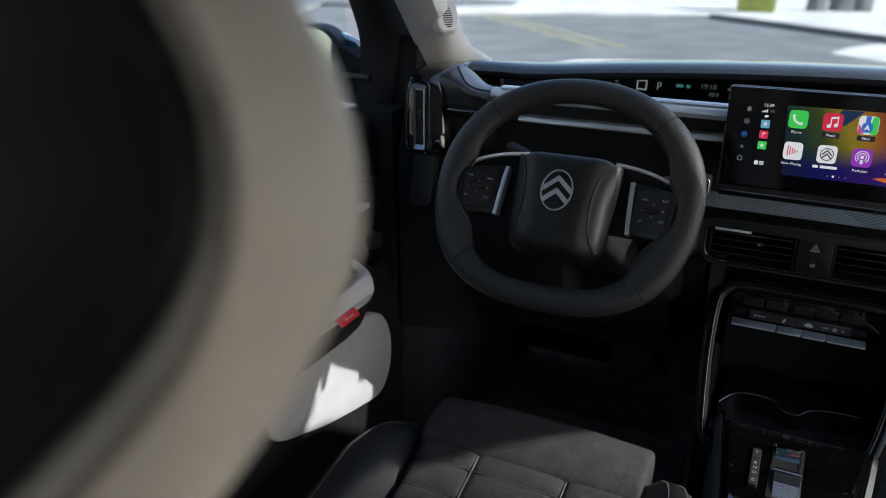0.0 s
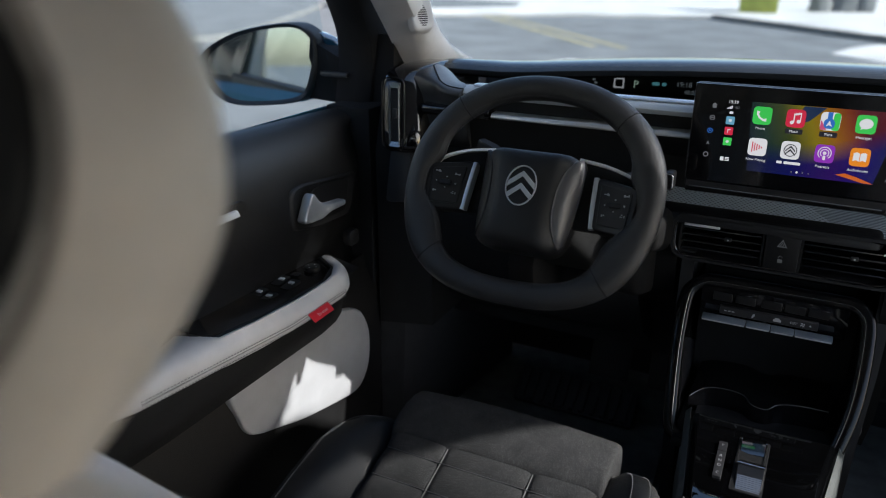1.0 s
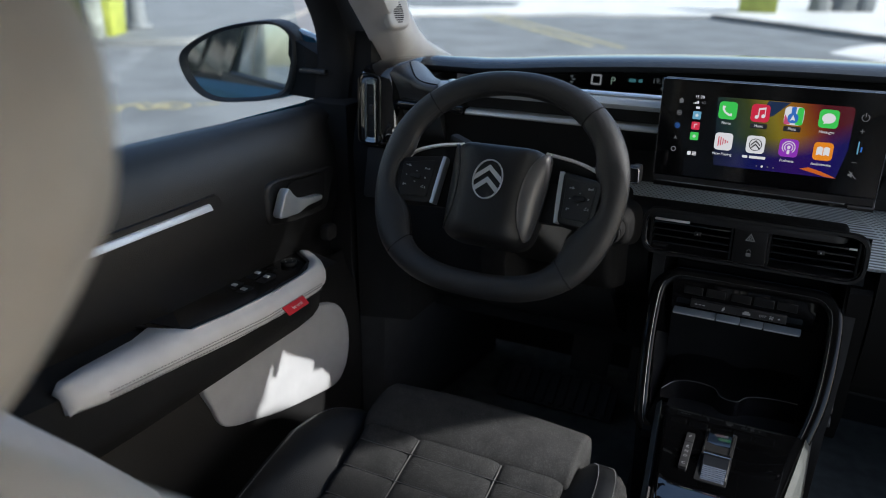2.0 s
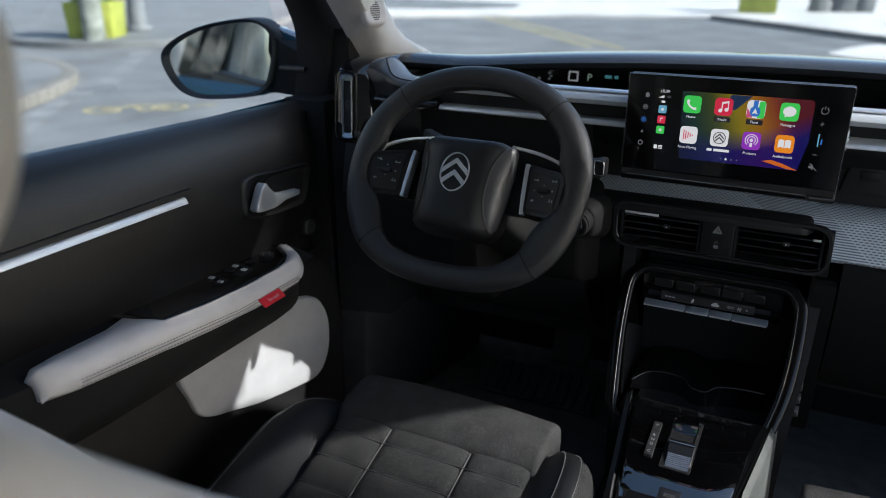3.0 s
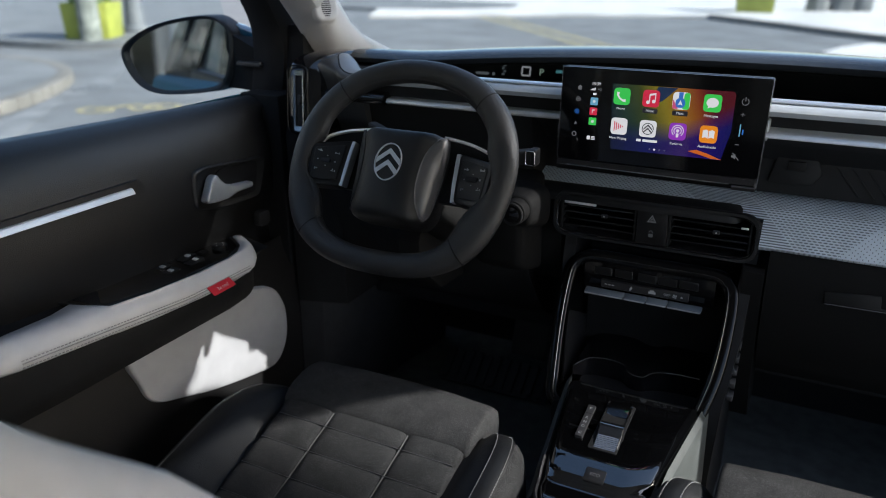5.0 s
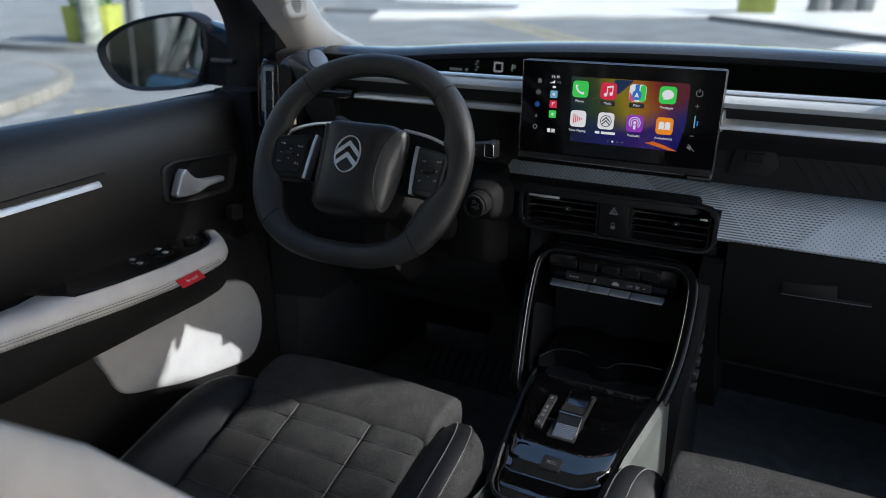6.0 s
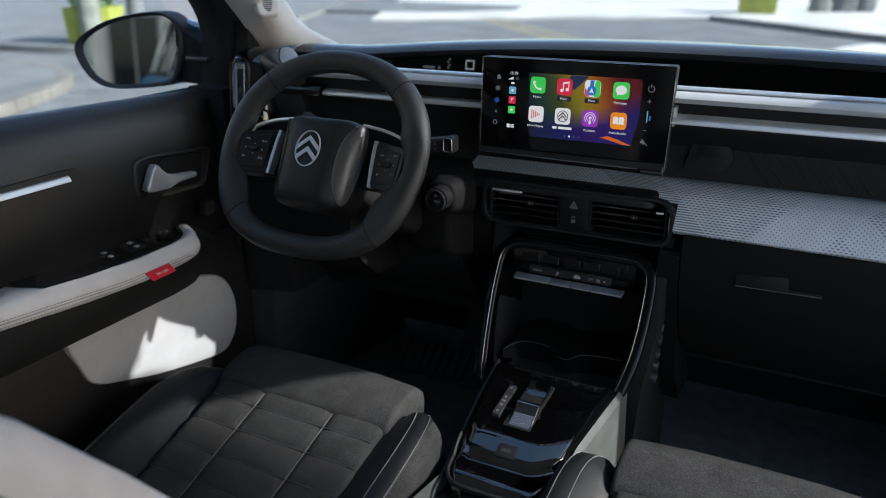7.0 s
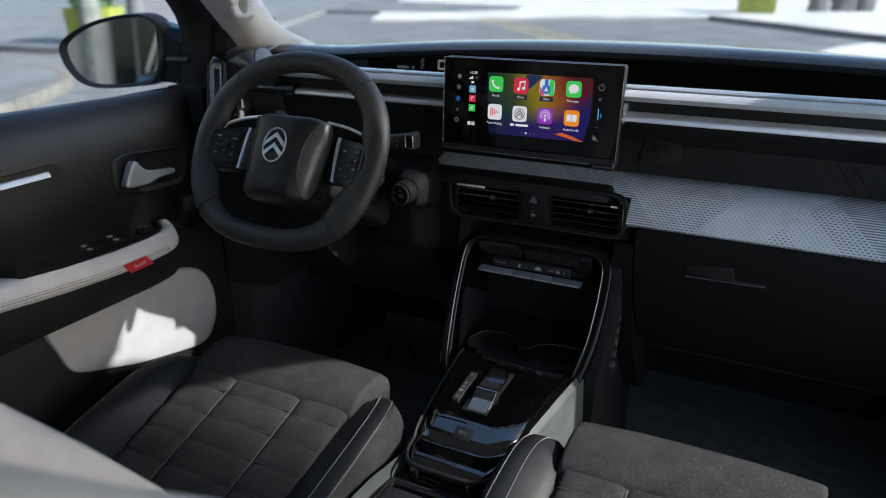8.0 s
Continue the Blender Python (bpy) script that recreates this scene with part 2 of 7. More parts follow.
def prism(outline, place, w0, w1, r=0.0, seg=2, angle=30):
    """An outline of (u, v) carried from w0 to w1; place(u, v, w) gives the point."""
    return bevel(loft([[place(u, v, w) for u, v in outline] for w in (w0, w1)]), r, seg, angle)


def rounded(pts, r, n=5):
    """A polygon with rounded corners; r is one radius or one a corner."""
    out = []
    k = len(pts)
    for i in range(k):
        p, a, b = Vector(pts[i]), Vector(pts[i - 1]), Vector(pts[(i + 1) % k])
        rad = r[i] if isinstance(r, (list, tuple)) else r
        da, db = a - p, b - p
        d = min(rad, da.length * 0.48, db.length * 0.48)
        s, e = p + da.normalized() * d, p + db.normalized() * d
        for j in range(n + 1):
            t = j / n
            q = s * (1 - t) ** 2 + p * 2 * t * (1 - t) + e * t * t
            out.append((q.x, q.y))
    return out


def rrect(u0, u1, v0, v1, r, n=5):
    return rounded([(u0, v0), (u1, v0), (u1, v1), (u0, v1)], r, n)


def spline(pts, n=8, closed=False):
    """A smooth curve through points (Catmull-Rom)."""
    P = [Vector(p) for p in pts]
    k = len(P)
    out = []
    for i in range(k if closed else k - 1):
        if closed:
            a, b, c, d = P[i - 1], P[i], P[(i + 1) % k], P[(i + 2) % k]
        else:
            a, b, c, d = P[max(i - 1, 0)], P[i], P[i + 1], P[min(i + 2, k - 1)]
        for j in range(n):
            t = j / n
            out.append(0.5 * (2 * b + (c - a) * t + (2 * a - 5 * b + 4 * c - d) * t * t + (3 * b - a - 3 * c + d) * t ** 3))
    if not closed:
        out.append(P[-1])
    return out


def sweep(path, rx, rz, up=(0, 0, 1), closed=False, n=10, square=False):
    """A tube along points: rx across, rz along up (numbers or functions of 0..1)."""
    path = [Vector(p) for p in path]
    k = len(path)
    rings = []
    for i, p in enumerate(path):
        a = path[i - 1] if (closed or i > 0) else p
        b = path[(i + 1) % k] if (closed or i < k - 1) else p
        d = (b - a).normalized()
        side = d.cross(Vector(up)).normalized()
        top = side.cross(d).normalized()
        s = i / max(1, k - 1)
        ax, az = (rx(s) if callable(rx) else rx), (rz(s) if callable(rz) else rz)
        ring = []
        for j in range(n):
            t = 2 * math.pi * (j + 0.5) / n
            c, q = math.cos(t), math.sin(t)
            if square:
                c, q = math.copysign(abs(c) ** 0.5, c), math.copysign(abs(q) ** 0.5, q)
            ring.append(p + side * ax * c + top * az * q)
        rings.append(ring)
    return loft(rings, loop=closed)


def grid(fn, us, vs, thick=None):
    """A sheet fn(u, v) over the two lists; thick gives it a back, moved by that vector."""
    bm = bmesh.new()
    uvl = bm.loops.layers.uv.new("UVMap")
    V = [[bm.verts.new(fn(u, v)) for v in vs] for u in us]
    for i in range(len(us) - 1):
        for j in range(len(vs) - 1):
            f = bm.faces.new((V[i][j], V[i + 1][j], V[i + 1][j + 1], V[i][j + 1]))
            for lp, (a, b) in zip(f.loops, ((i, j), (i + 1, j), (i + 1, j + 1), (i, j + 1))):
                lp[uvl].uv = (us[a], vs[b])
    if thick is not None:
        r = bmesh.ops.extrude_face_region(bm, geom=list(bm.faces))
        bmesh.ops.translate(bm, verts=[g for g in r["geom"] if isinstance(g, bmesh.types.BMVert)], vec=thick)
    bmesh.ops.recalc_face_normals(bm, faces=bm.faces)
    return bm


def lin(a, b, n):
    return [a + (b - a) * i / (n - 1) for i in range(n)]


def merge(*bms):
    """Several pieces of one part in one mesh."""
    out = bmesh.new()
    for b in bms:
        me = bpy.data.meshes.new("tmp")
        b.to_mesh(me)
        b.free()
        out.from_mesh(me)
        bpy.data.meshes.remove(me)
    return out


def stitches(path, gap, long, wide, high):
    """A row of thread stitches along a path of points."""
    path = [Vector(p) for p in path]
    bm = bmesh.new()
    run, todo = 0.0, 0.0
    for a, b in zip(path, path[1:]):
        d = b - a
        L = d.length
        if L < 1e-6:
            continue
        d.normalize()
        side = d.cross(Vector((0, 0, 1))).normalized()
        up = side.cross(d)
        while todo < run + L:
            c = a + d * (todo - run)
            vs = [bm.verts.new(c + d * long * s * 0.5 + side * wide * t * 0.5 + up * high * w) for w in (-1, 1) for s, t in ((-1, -1), (1, -1), (1, 1), (-1, 1))]
            for f in ((0, 1, 2, 3), (7, 6, 5, 4), (0, 4, 5, 1), (1, 5, 6, 2), (2, 6, 7, 3), (3, 7, 4, 0)):
                bm.faces.new([vs[i] for i in f])
            todo += gap
        run += L
    bmesh.ops.recalc_face_normals(bm, faces=bm.faces)
    return bm


def letters(text, size, place, depth=0.0003):
    """Words in the built-in font, centred at u=0, v=0; place(u, v, w) gives the point."""
    cu = bpy.data.curves.new("tmp", "FONT")
    cu.body, cu.size, cu.align_x, cu.align_y, cu.resolution_u = text, size, "CENTER", "CENTER", 3
    ob = bpy.data.objects.new("tmp", cu)
    scene.collection.objects.link(ob)
    bpy.context.view_layer.update()
    me = bpy.data.meshes.new_from_object(ob.evaluated_get(bpy.context.evaluated_depsgraph_get()))
    bm = bmesh.new()
    bm.from_mesh(me)
    for v in bm.verts:
        v.co = Vector(place(v.co.x, v.co.y, depth))
    bpy.data.objects.remove(ob)
    bpy.data.curves.remove(cu)
    bpy.data.meshes.remove(me)
    return bm


def cyl(c, r, h, axis="z", n=20, bev=0.0):
    c = Vector(c)
    ring = [(math.cos(2 * math.pi * i / n) * r, math.sin(2 * math.pi * i / n) * r) for i in range(n)]
    f = {"z": lambda a, b, w: c + Vector((a, b, w)), "y": lambda a, b, w: c + Vector((a, w, b)), "x": lambda a, b, w: c + Vector((w, a, b))}[axis]
    return bevel(loft([[f(a, b, w) for a, b in ring] for w in (0, h)]), bev, 2)

# ---- the street ----
structure("ground", box(-300, 300, -300, 400, -0.5, 0.0), M_ASPHALT, "grey asphalt street reaching into the distance", "road")


def kerb_run(pts, height, width, name, label):
    """Kerb stones along a line of (x, y), each one its own piece under the kerb."""
    base = None
    line = spline([(x, y, 0) for x, y in pts], 6)
    for a, b in zip(line, line[1:]):
        d = (b - a)
        s = Vector((-d.y, d.x, 0)).normalized() * width
        g = d.normalized() * 0.006
        q = [a + g, b - g, b - g + s, a + g + s]
        bm = bevel(loft([[(p.x, p.y, z) for p in q] for z in (-0.05, height)]), 0.012, 2)
        if base is None:
            base = structure(name, bm, M_KERB, label, "kerb")
        else:
            part("kerb_stone", bm, M_KERB, base)


structure("road_side", loft([[(x, y, z) for x, y in ((-8.2, 21.2), (-7.7, 19.3), (-8.9, 17.9), (-11.0, 17.4), (-16.0, 17.6), (-34.0, 22.0), (-34.0, 27.0), (-12.8, 22.3))] for z in (-0.04, 0.066)]), M_ASPHALT, "grey asphalt side street beyond the pale paving", "road")
structure("pavement_near", loft([[(x, y, z) for x, y in ((-0.05, 12.4), (0.21, 13.4), (0.62, 14.1), (3.9, 11.3), (12.0, 5.6), (9.0, 4.6), (2.4, 9.6))] for z in (-0.04, 0.008)]), M_PALE, "pale strip beside the kerb", "pavement")
# left pavement with a rounded corner at a side street
left_edge = [(-5.0, -12), (-5.2, -4), (-5.75, 2.0), (-6.25, 4.0), (-6.95, 5.2), (-7.8, 5.95), (-9.0, 6.3), (-11, 6.2), (-16, 5.6)]
kerb_run(left_edge, 0.11, 0.16, "kerb_left", "worn granite kerb with rounded corner")
ln = spline([(x, y, 0) for x, y in left_edge], 6)
structure("pavement_left", loft([[(p.x - 0.12, p.y + 0.0, z) for p in ln] + [(-60, 5.6, z), (-60, -12, z)] for z in (-0.05, 0.105)]), M_SLAB, "grey concrete pavement beside the street", "pavement")
far_edge = [(-16, 7.6), (-11.0, 7.6), (-9.4, 8.4), (-9.0, 10), (-11.2, 15), (-16, 25), (-22, 40)]
ln = spline([(x, y, 0) for x, y in far_edge], 6)
structure("pavement_far", loft([[(p.x, p.y, z) for p in ln] + [(-70, 40, z), (-70, 7.6, z)] for z in (-0.05, 0.10)]), M_SLAB, "grey paved corner behind a lime planter", "pavement")
structure("pavement_ahead", loft([[(-9.5, 15.2, z), (-5.6, 17.6, z), (-2.6, 18.35, z), (0.7, 14.6, z), (4, 11.8, z), (12, 6, z), (60, 6, z), (60, 80, z), (-40, 80, z), (-24, 44, z)] for z in (-0.05, 0.06)]), M_PALE, "bright pale paving across the junction", "pavement")
kerb_run([(-2.6, 18.3), (-1.0, 16.5), (0.7, 14.55), (4, 11.75)], 0.1, 0.16, "kerb_ahead", "grey kerb of the pavement ahead")
structure("gutter_1", loft([[(x, y, z) for x, y in ((-4.95, -12), (-4.7, -12), (-5.0, 1.0), (-5.36, 3.52), (-6.22, 4.53), (-6.58, 5.18), (-6.80, 5.10), (-6.10, 4.0), (-5.72, 2.6), (-5.3, -4))] for z in (0.002, 0.006)]), M_GUTTER, "pale gutter strip along the kerb", "gutter")
structure("gutter_2", loft([[(x, y, z) for x, y in ((-6.93, 5.45), (-6.85, 5.70), (-8.19, 7.28), (-8.9, 8.2), (-9.1, 8.0), (-7.53, 6.22))] for z in (0.002, 0.006)]), M_GUTTER, "pale gutter strip across the side street", "gutter")
structure("drain_grate", merge(*[loft([[(-6.93 + i * 0.045, 5.27 + i * 0.07, z), (-6.80 + i * 0.045, 5.20 + i * 0.07, z), (-6.78 + i * 0.045, 5.235 + i * 0.07, z), (-6.91 + i * 0.045, 5.305 + i * 0.07, z)] for z in (0.002, 0.012)]) for i in range(5)]), M_POST, "dark iron drain grate in the gutter", "drain")
structure("road_marking_1", merge(*[loft([[(-3.3 + o, 11.6, z), (-3.2 + o, 11.7, z), (-8.4 + o, 18.1, z), (-8.5 + o, 18.0, z)] for z in (0.003, 0.006)]) for o in (-0.08, 0.40)]), M_YELLOW, "worn double yellow line on the asphalt", "road marking")


def ringmark(cx, cy, r):
    return sweep([(cx + r * math.cos(a), cy + 0.8 * r * math.sin(a), 0.004) for a in lin(0, 2 * math.pi * 15 / 16, 16)], 0.03, 0.003, closed=True, n=6)


structure("road_marking_2", merge(ringmark(-5.72, 4.55, 0.16), ringmark(-5.3, 4.95, 0.16),
          *[sweep([(*a, 0.004), (*b, 0.004)], 0.03, 0.003, n=6) for a, b in (((-5.72, 4.55), (-5.65, 4.85)), ((-5.65, 4.85), (-5.38, 4.7)), ((-5.38, 4.7), (-5.3, 4.95)), ((-5.65, 4.85), (-5.55, 4.95)), ((-5.15, 5.1), (-5.0, 5.25)))]),
          M_YELLOW, "worn yellow bicycle mark on the asphalt", "road marking")


def leaves(c, spread, count, size, seed):
    """Many small leaves in an uneven clump."""
    rnd = random.Random(seed)
    bm = bmesh.new()
    for _ in range(count):
        d = Vector((rnd.gauss(0, 1), rnd.gauss(0, 1), rnd.gauss(0, 1))).normalized() * rnd.random() ** 0.5
        p = Vector(c) + Vector((d.x * spread[0], d.y * spread[1], d.z * spread[2]))
        a = Vector((rnd.uniform(-1, 1), rnd.uniform(-1, 1), rnd.uniform(-1, 1))).normalized()
        b = a.orthogonal().normalized()
        s = size * rnd.uniform(0.6, 1.3)
        n = a.cross(b) * s * 0.15
        vs = [bm.verts.new(p + q) for q in (-a * s, b * s * 0.45 + n, a * s, -b * s * 0.45 + n)]
        bm.faces.new(vs)
    return bm


def planter(x, y, turn, w, h, seed):
    th = thing("planter", (x, y, 0), "lime yellow square street planter with green shrub", "planter", "street planters")
    outer = []
    for z, k in ((0.0, 0.92), (h, 1.0)):
        outer.append([(x + sx * w / 2 * k, y + sy * w / 2 * k, z) for sx, sy in ((-1, -1), (1, -1), (1, 1), (-1, 1))])
    for z, k in ((h, 0.9), (h - 0.12, 0.88)):
        outer.append([(x + sx * w / 2 * k, y + sy * w / 2 * k, z) for sx, sy in ((-1, -1), (1, -1), (1, 1), (-1, 1))])
    part("tub", bevel(loft(outer), 0.012), M_LIME, th)
    part("foliage", leaves((x, y, h + 0.2), (w * 0.5, w * 0.5, 0.35), 260, 0.09, seed), M_LEAF, th, "green leafy shrub")
    th.rotation_euler.z = radians(turn)
    return th


planter(-10.5, 8.60, 31, 0.72, 0.64, 3)
planter(-1.85, 20.4, 5, 0.9, 0.8, 4)
# rough stone blocks on the far paving
for bx, by, bw, bh, seed in ((-0.55, 21.3, 0.30, 0.42, 1), (-0.05, 21.6, 0.36, 0.50, 2), (0.42, 21.8, 0.32, 0.45, 3)):
    rnd = random.Random(seed)
    th = thing("stone_block", (bx, by, 0.06), "rough pale grey stone block on the paving", "stone block", "stone blocks")
    part("stone", bevel(loft([[(bx + (dx + rnd.uniform(-0.12, 0.12)) * bw * k, by + (dy + rnd.uniform(-0.12, 0.12)) * bw * k, 0.05 + z * bh) for dx, dy in ((-0.8, -0.5), (0.0, -0.7), (0.7, -0.5), (0.85, 0.3), (0.2, 0.7), (-0.7, 0.5))] for z, k in ((0.0, 1.0), (0.5, 1.02), (0.9, 0.86), (1.0, 0.6))]), 0.02, 2), M_SLAB, th)
# a grey cast bollard and its foot
th = thing("bollard", (-10.7, 9.6, 0.1), "grey cast iron street bollard", "bollard")
part("foot", cyl((-10.7, 9.6, 0.1), 0.24, 0.1, bev=0.02), M_POST, th)
part("post", loft([[(-10.7 + r * math.cos(a), 9.6 + r * math.sin(a), z) for a in lin(0, 2 * math.pi * 15 / 16, 16)] for z, r in ((0.2, 0.17), (0.5, 0.14), (0.85, 0.13), (0.9, 0.16), (0.98, 0.15), (1.04, 0.06))]), M_POST, th)
th = thing("street_post", (-10.10, 8.19, 0), "lichen grey stone post in front of a planter", "post")
part("post", loft([[(-10.10 + r * math.cos(a), 8.19 + r * math.sin(a), z) for a in lin(0, 2 * math.pi * 15 / 16, 16)] for z, r in ((0.0, 0.165), (0.06, 0.17), (0.2, 0.16), (0.7, 0.155), (1.15, 0.15), (1.22, 0.13), (1.25, 0.05))]), M_STONE, th)


def facade(name, x, y0, y1, height, label):
    """A street front with storeys, sills and recessed windows, facing the street."""
    th = thing(name, (x, (y0 + y1) / 2, 0), label, "building", "street buildings")
    part("wall", box(x - 6, x, y0, y1, 0, height, 0.02), M_WALL, th)
    part("roof", box(x - 6.2, x + 0.3, y0 - 0.2, y1 + 0.2, height, height + 0.35, 0.03), M_KERB, th)
    n = int((y1 - y0) / 2.6)
    step = (y1 - y0) / n
    for i in range(n + 1):
        yc = min(max(y0 + i * step, y0 + 0.2), y1 - 0.2)
        part("pilaster", box(x, x + 0.16, yc - 0.2, yc + 0.2, 0, height - 0.4, 0.02), M_PALE if i % 2 else M_STONE, th)
    for k in range(int(height / 3.2)):
        part("string_course", box(x, x + 0.2, y0, y1, 3.05 + k * 3.2, 3.3 + k * 3.2, 0.02), M_STONE, th)
        for i in range(n):
            yc = y0 + (i + 0.5) * step
            z0, z1 = (0.45, 2.8) if k == 0 else (0.7 + k * 3.2, 2.7 + k * 3.2)
            w = part("window", merge(box(x, x + 0.09, yc - 0.80, yc - 0.70, z0, z1), box(x, x + 0.09, yc + 0.70, yc + 0.80, z0, z1), box(x, x + 0.09, yc - 0.70, yc + 0.70, z1 - 0.1, z1), box(x, x + 0.07, yc - 0.03, yc + 0.03, z0, z1 - 0.1), box(x, x + 0.16, yc - 0.86, yc + 0.86, z0 - 0.1, z0)), M_KERB, th)
            for q in (-1, 1):
                part("pane", box(x, x + 0.02, yc + q * 0.365 - 0.335, yc + q * 0.365 + 0.335, z0, z1 - 0.1), M_GLASSD, w)
    return th


facade("building", -13.5, -34, -9, 9.8, "pale rendered street building with tall windows")
facade("building", -20.0, -8, 4.5, 13, "pale rendered corner building with tall windows")


def tree(x, y, h, seed):
    rnd = random.Random(seed)
    th = thing("tree", (x, y, 0), "green leafy street tree on the pavement", "tree", "street trees")
    tr = sweep(spline([(x, y, 0.05), (x + 0.05, y, h * 0.25), (x - 0.04, y + 0.05, h * 0.5), (x, y, h * 0.8)], 4), lambda s: 0.16 - 0.1 * s, lambda s: 0.16 - 0.1 * s, up=(0, 1, 0.01))
    limbs = [sweep([(x, y, h * q), (x + rnd.uniform(-1.2, 1.2), y + rnd.uniform(-1.2, 1.2), h * q + 1.2)], lambda s: 0.07 - 0.05 * s, lambda s: 0.07 - 0.05 * s, up=(0.3, 1, 0)) for q in (0.4, 0.48, 0.55, 0.62, 0.7)]
    part("trunk", merge(tr, *limbs), M_BARK, th)
    part("crown", merge(*[leaves((x + rnd.uniform(-1.3, 1.3), y + rnd.uniform(-1.3, 1.3), h * rnd.uniform(0.5, 1.0)), (0.8, 0.8, 0.6), 220, 0.13, seed + i) for i in range(12)]), M_LEAF, th)


end = facade("building", -3.0, -31, -17, 9.8, "pale rendered building behind the car with tall windows")
end.rotation_euler.z = radians(90)
tree(-7.2, -9.0, 6.0, 11)
tree(-7.0, -16.0, 6.5, 12)
# a tall unseen tree added across the street, so its crown shades the upper door
th = thing("tree", (7.0, 3.2, 0), "unseen leafy tree added across the road for shade", "tree", "street trees")
part("trunk", merge(sweep(spline([(7.0, 3.2, 0), (7.05, 3.15, 2.5), (7.0, 3.0, 5.2), (7.0, 2.5, 7.2)], 5), lambda s: 0.19 - 0.11 * s, lambda s: 0.19 - 0.11 * s, up=(1, 0, 0.01)),
     *[sweep([(7.0, 2.9, z), (7.0 + dx, 2.4 + dy, z + 1.3)], lambda s: 0.08 - 0.05 * s, lambda s: 0.08 - 0.05 * s, up=(0.3, 1, 0)) for z, dx, dy in ((5.6, 0.7, 0.4), (5.9, -0.6, 0.9), (6.1, 0.3, -1.0), (6.4, -0.5, -0.7))],
     sweep(spline([(7.02, 3.05, 4.2), (7.05, 2.3, 4.76), (7.05, 1.5, 5.065), (7.05, 0.8, 5.16)], 4), lambda s: 0.05 - 0.038 * s, lambda s: 0.05 - 0.038 * s, up=(1, 0, 0.01))), M_BARK, th)
# low leaf clumps are set to dim the rear cushion and dash ledge
part("crown", merge(leaves((7.0, 2.0, 7.27), (1.6, 1.7, 1.5), 4200, 0.2, 21), leaves((7.05, 0.70, 5.19), (0.6, 0.66, 0.20), 1900, 0.08, 22), leaves((7.05, 1.81, 5.16), (0.3, 0.15, 0.20), 700, 0.06, 23)), M_LEAF, th)

# ---- the car's shell ----
# roof, rear and far side close the cabin; the openings are real
YF = 1.49  # foot of the screen on the centre line


def screen_foot(x):
    return YF - 0.56 * x * x


structure("floor", box(-0.72, 0.72, -1.6, 1.75, 0.28, 0.33), M_CARPET, "black carpeted cabin floor", "floor")
structure("firewall", box(-0.74, 0.74, 1.52, 1.58, 0.3, 1.05), M_MATT, "black bulkhead behind the dashboard", "bulkhead")
structure("ceiling", grid(lambda x, y: (x, y, 1.49 - 0.10 * x * x - (0.07 * max(0.0, y - 0.1) ** 2) - 0.05 * max(0.0, -y - 0.6)), lin(-0.62, 0.62, 9), lin(-1.7, 0.78, 14), (0, 0, 0.05)), M_HEAD, "pale fabric headliner under the roof", "ceiling")
structure("tailgate", box(-0.75, 0.75, -1.78, -1.7, 0.3, 0.98), M_PLASTIC, "dark plastic tailgate lining", "tailgate")


def rail(side):
    """Roof rail and door pillars of one side; the right gets an added sun blocker."""
    rail_path = spline([(side * 0.655, 0.78, 1.385), (side * 0.64, 0.5, 1.41), (side * 0.63, 0.2, 1.43), (side * 0.62, -0.6, 1.43), (side * 0.63, -1.3, 1.37), (side * 0.66, -1.7, 1.22)], 5)
    pil = [sweep(rail_path, 0.045, 0.035, square=True)]
    pil.append(sweep([(side * 0.77, -0.30, 0.95), (side * 0.72, -0.34, 1.2), (side * 0.65, -0.38, 1.42)], 0.075, 0.03, up=(side, 0, 0.3), square=True))
    pil.append(sweep([(side * 0.77, -1.25, 0.95), (side * 0.66, -1.35, 1.38)], 0.09, 0.03, up=(side, 0, 0.3), square=True))
    # unseen plate under the right rail, added to keep sun off the backrest
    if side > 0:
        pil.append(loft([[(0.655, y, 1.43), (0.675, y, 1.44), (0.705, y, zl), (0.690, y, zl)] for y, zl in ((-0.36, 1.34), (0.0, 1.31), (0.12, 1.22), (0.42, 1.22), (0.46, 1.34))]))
    return merge(*pil)


structure("roof_rail_left", rail(-1), M_TRIM, "pale lined roof rail and door pillars", "trim")
structure("roof_rail_shade_right", rail(1), M_TRIM, "pale lined roof rail and door pillars", "trim")
# no passenger door is built, so that sun enters: rear door, sill and front kick wall remain
structure("side_wall_right", loft([[(0.80, y, 1.0), (0.76, y, 1.0), (0.72, y, 0.95), (0.71, y, 0.8), (0.71, y, 0.34), (0.86, y, 0.34), (0.87, y, 0.7)] for y in lin(-1.7, -0.36, 4)]), M_PLASTIC, "dark plastic rear door lining", "door")
structure("door_sill_right", bevel(loft([[(0.70, y, 0.28), (0.86, y, 0.28), (0.85, y, 0.40), (0.72, y, 0.42)] for y in (-0.36, 0.96)]), 0.01), M_PLASTIC, "black passenger door sill", "sill")
# unseen wall whose rear edge is set to shape the sun patch
structure("kick_wall_right", loft([[(0.715, y, 0.30), (0.715, y, 1.05), (0.80, y, 1.05), (0.86, y, 0.9), (0.86, y, 0.30)] for y in (0.945, 1.2, 1.55)]), M_PLASTIC, "unseen dark wall shaping sun at the passenger doorway", "wall")
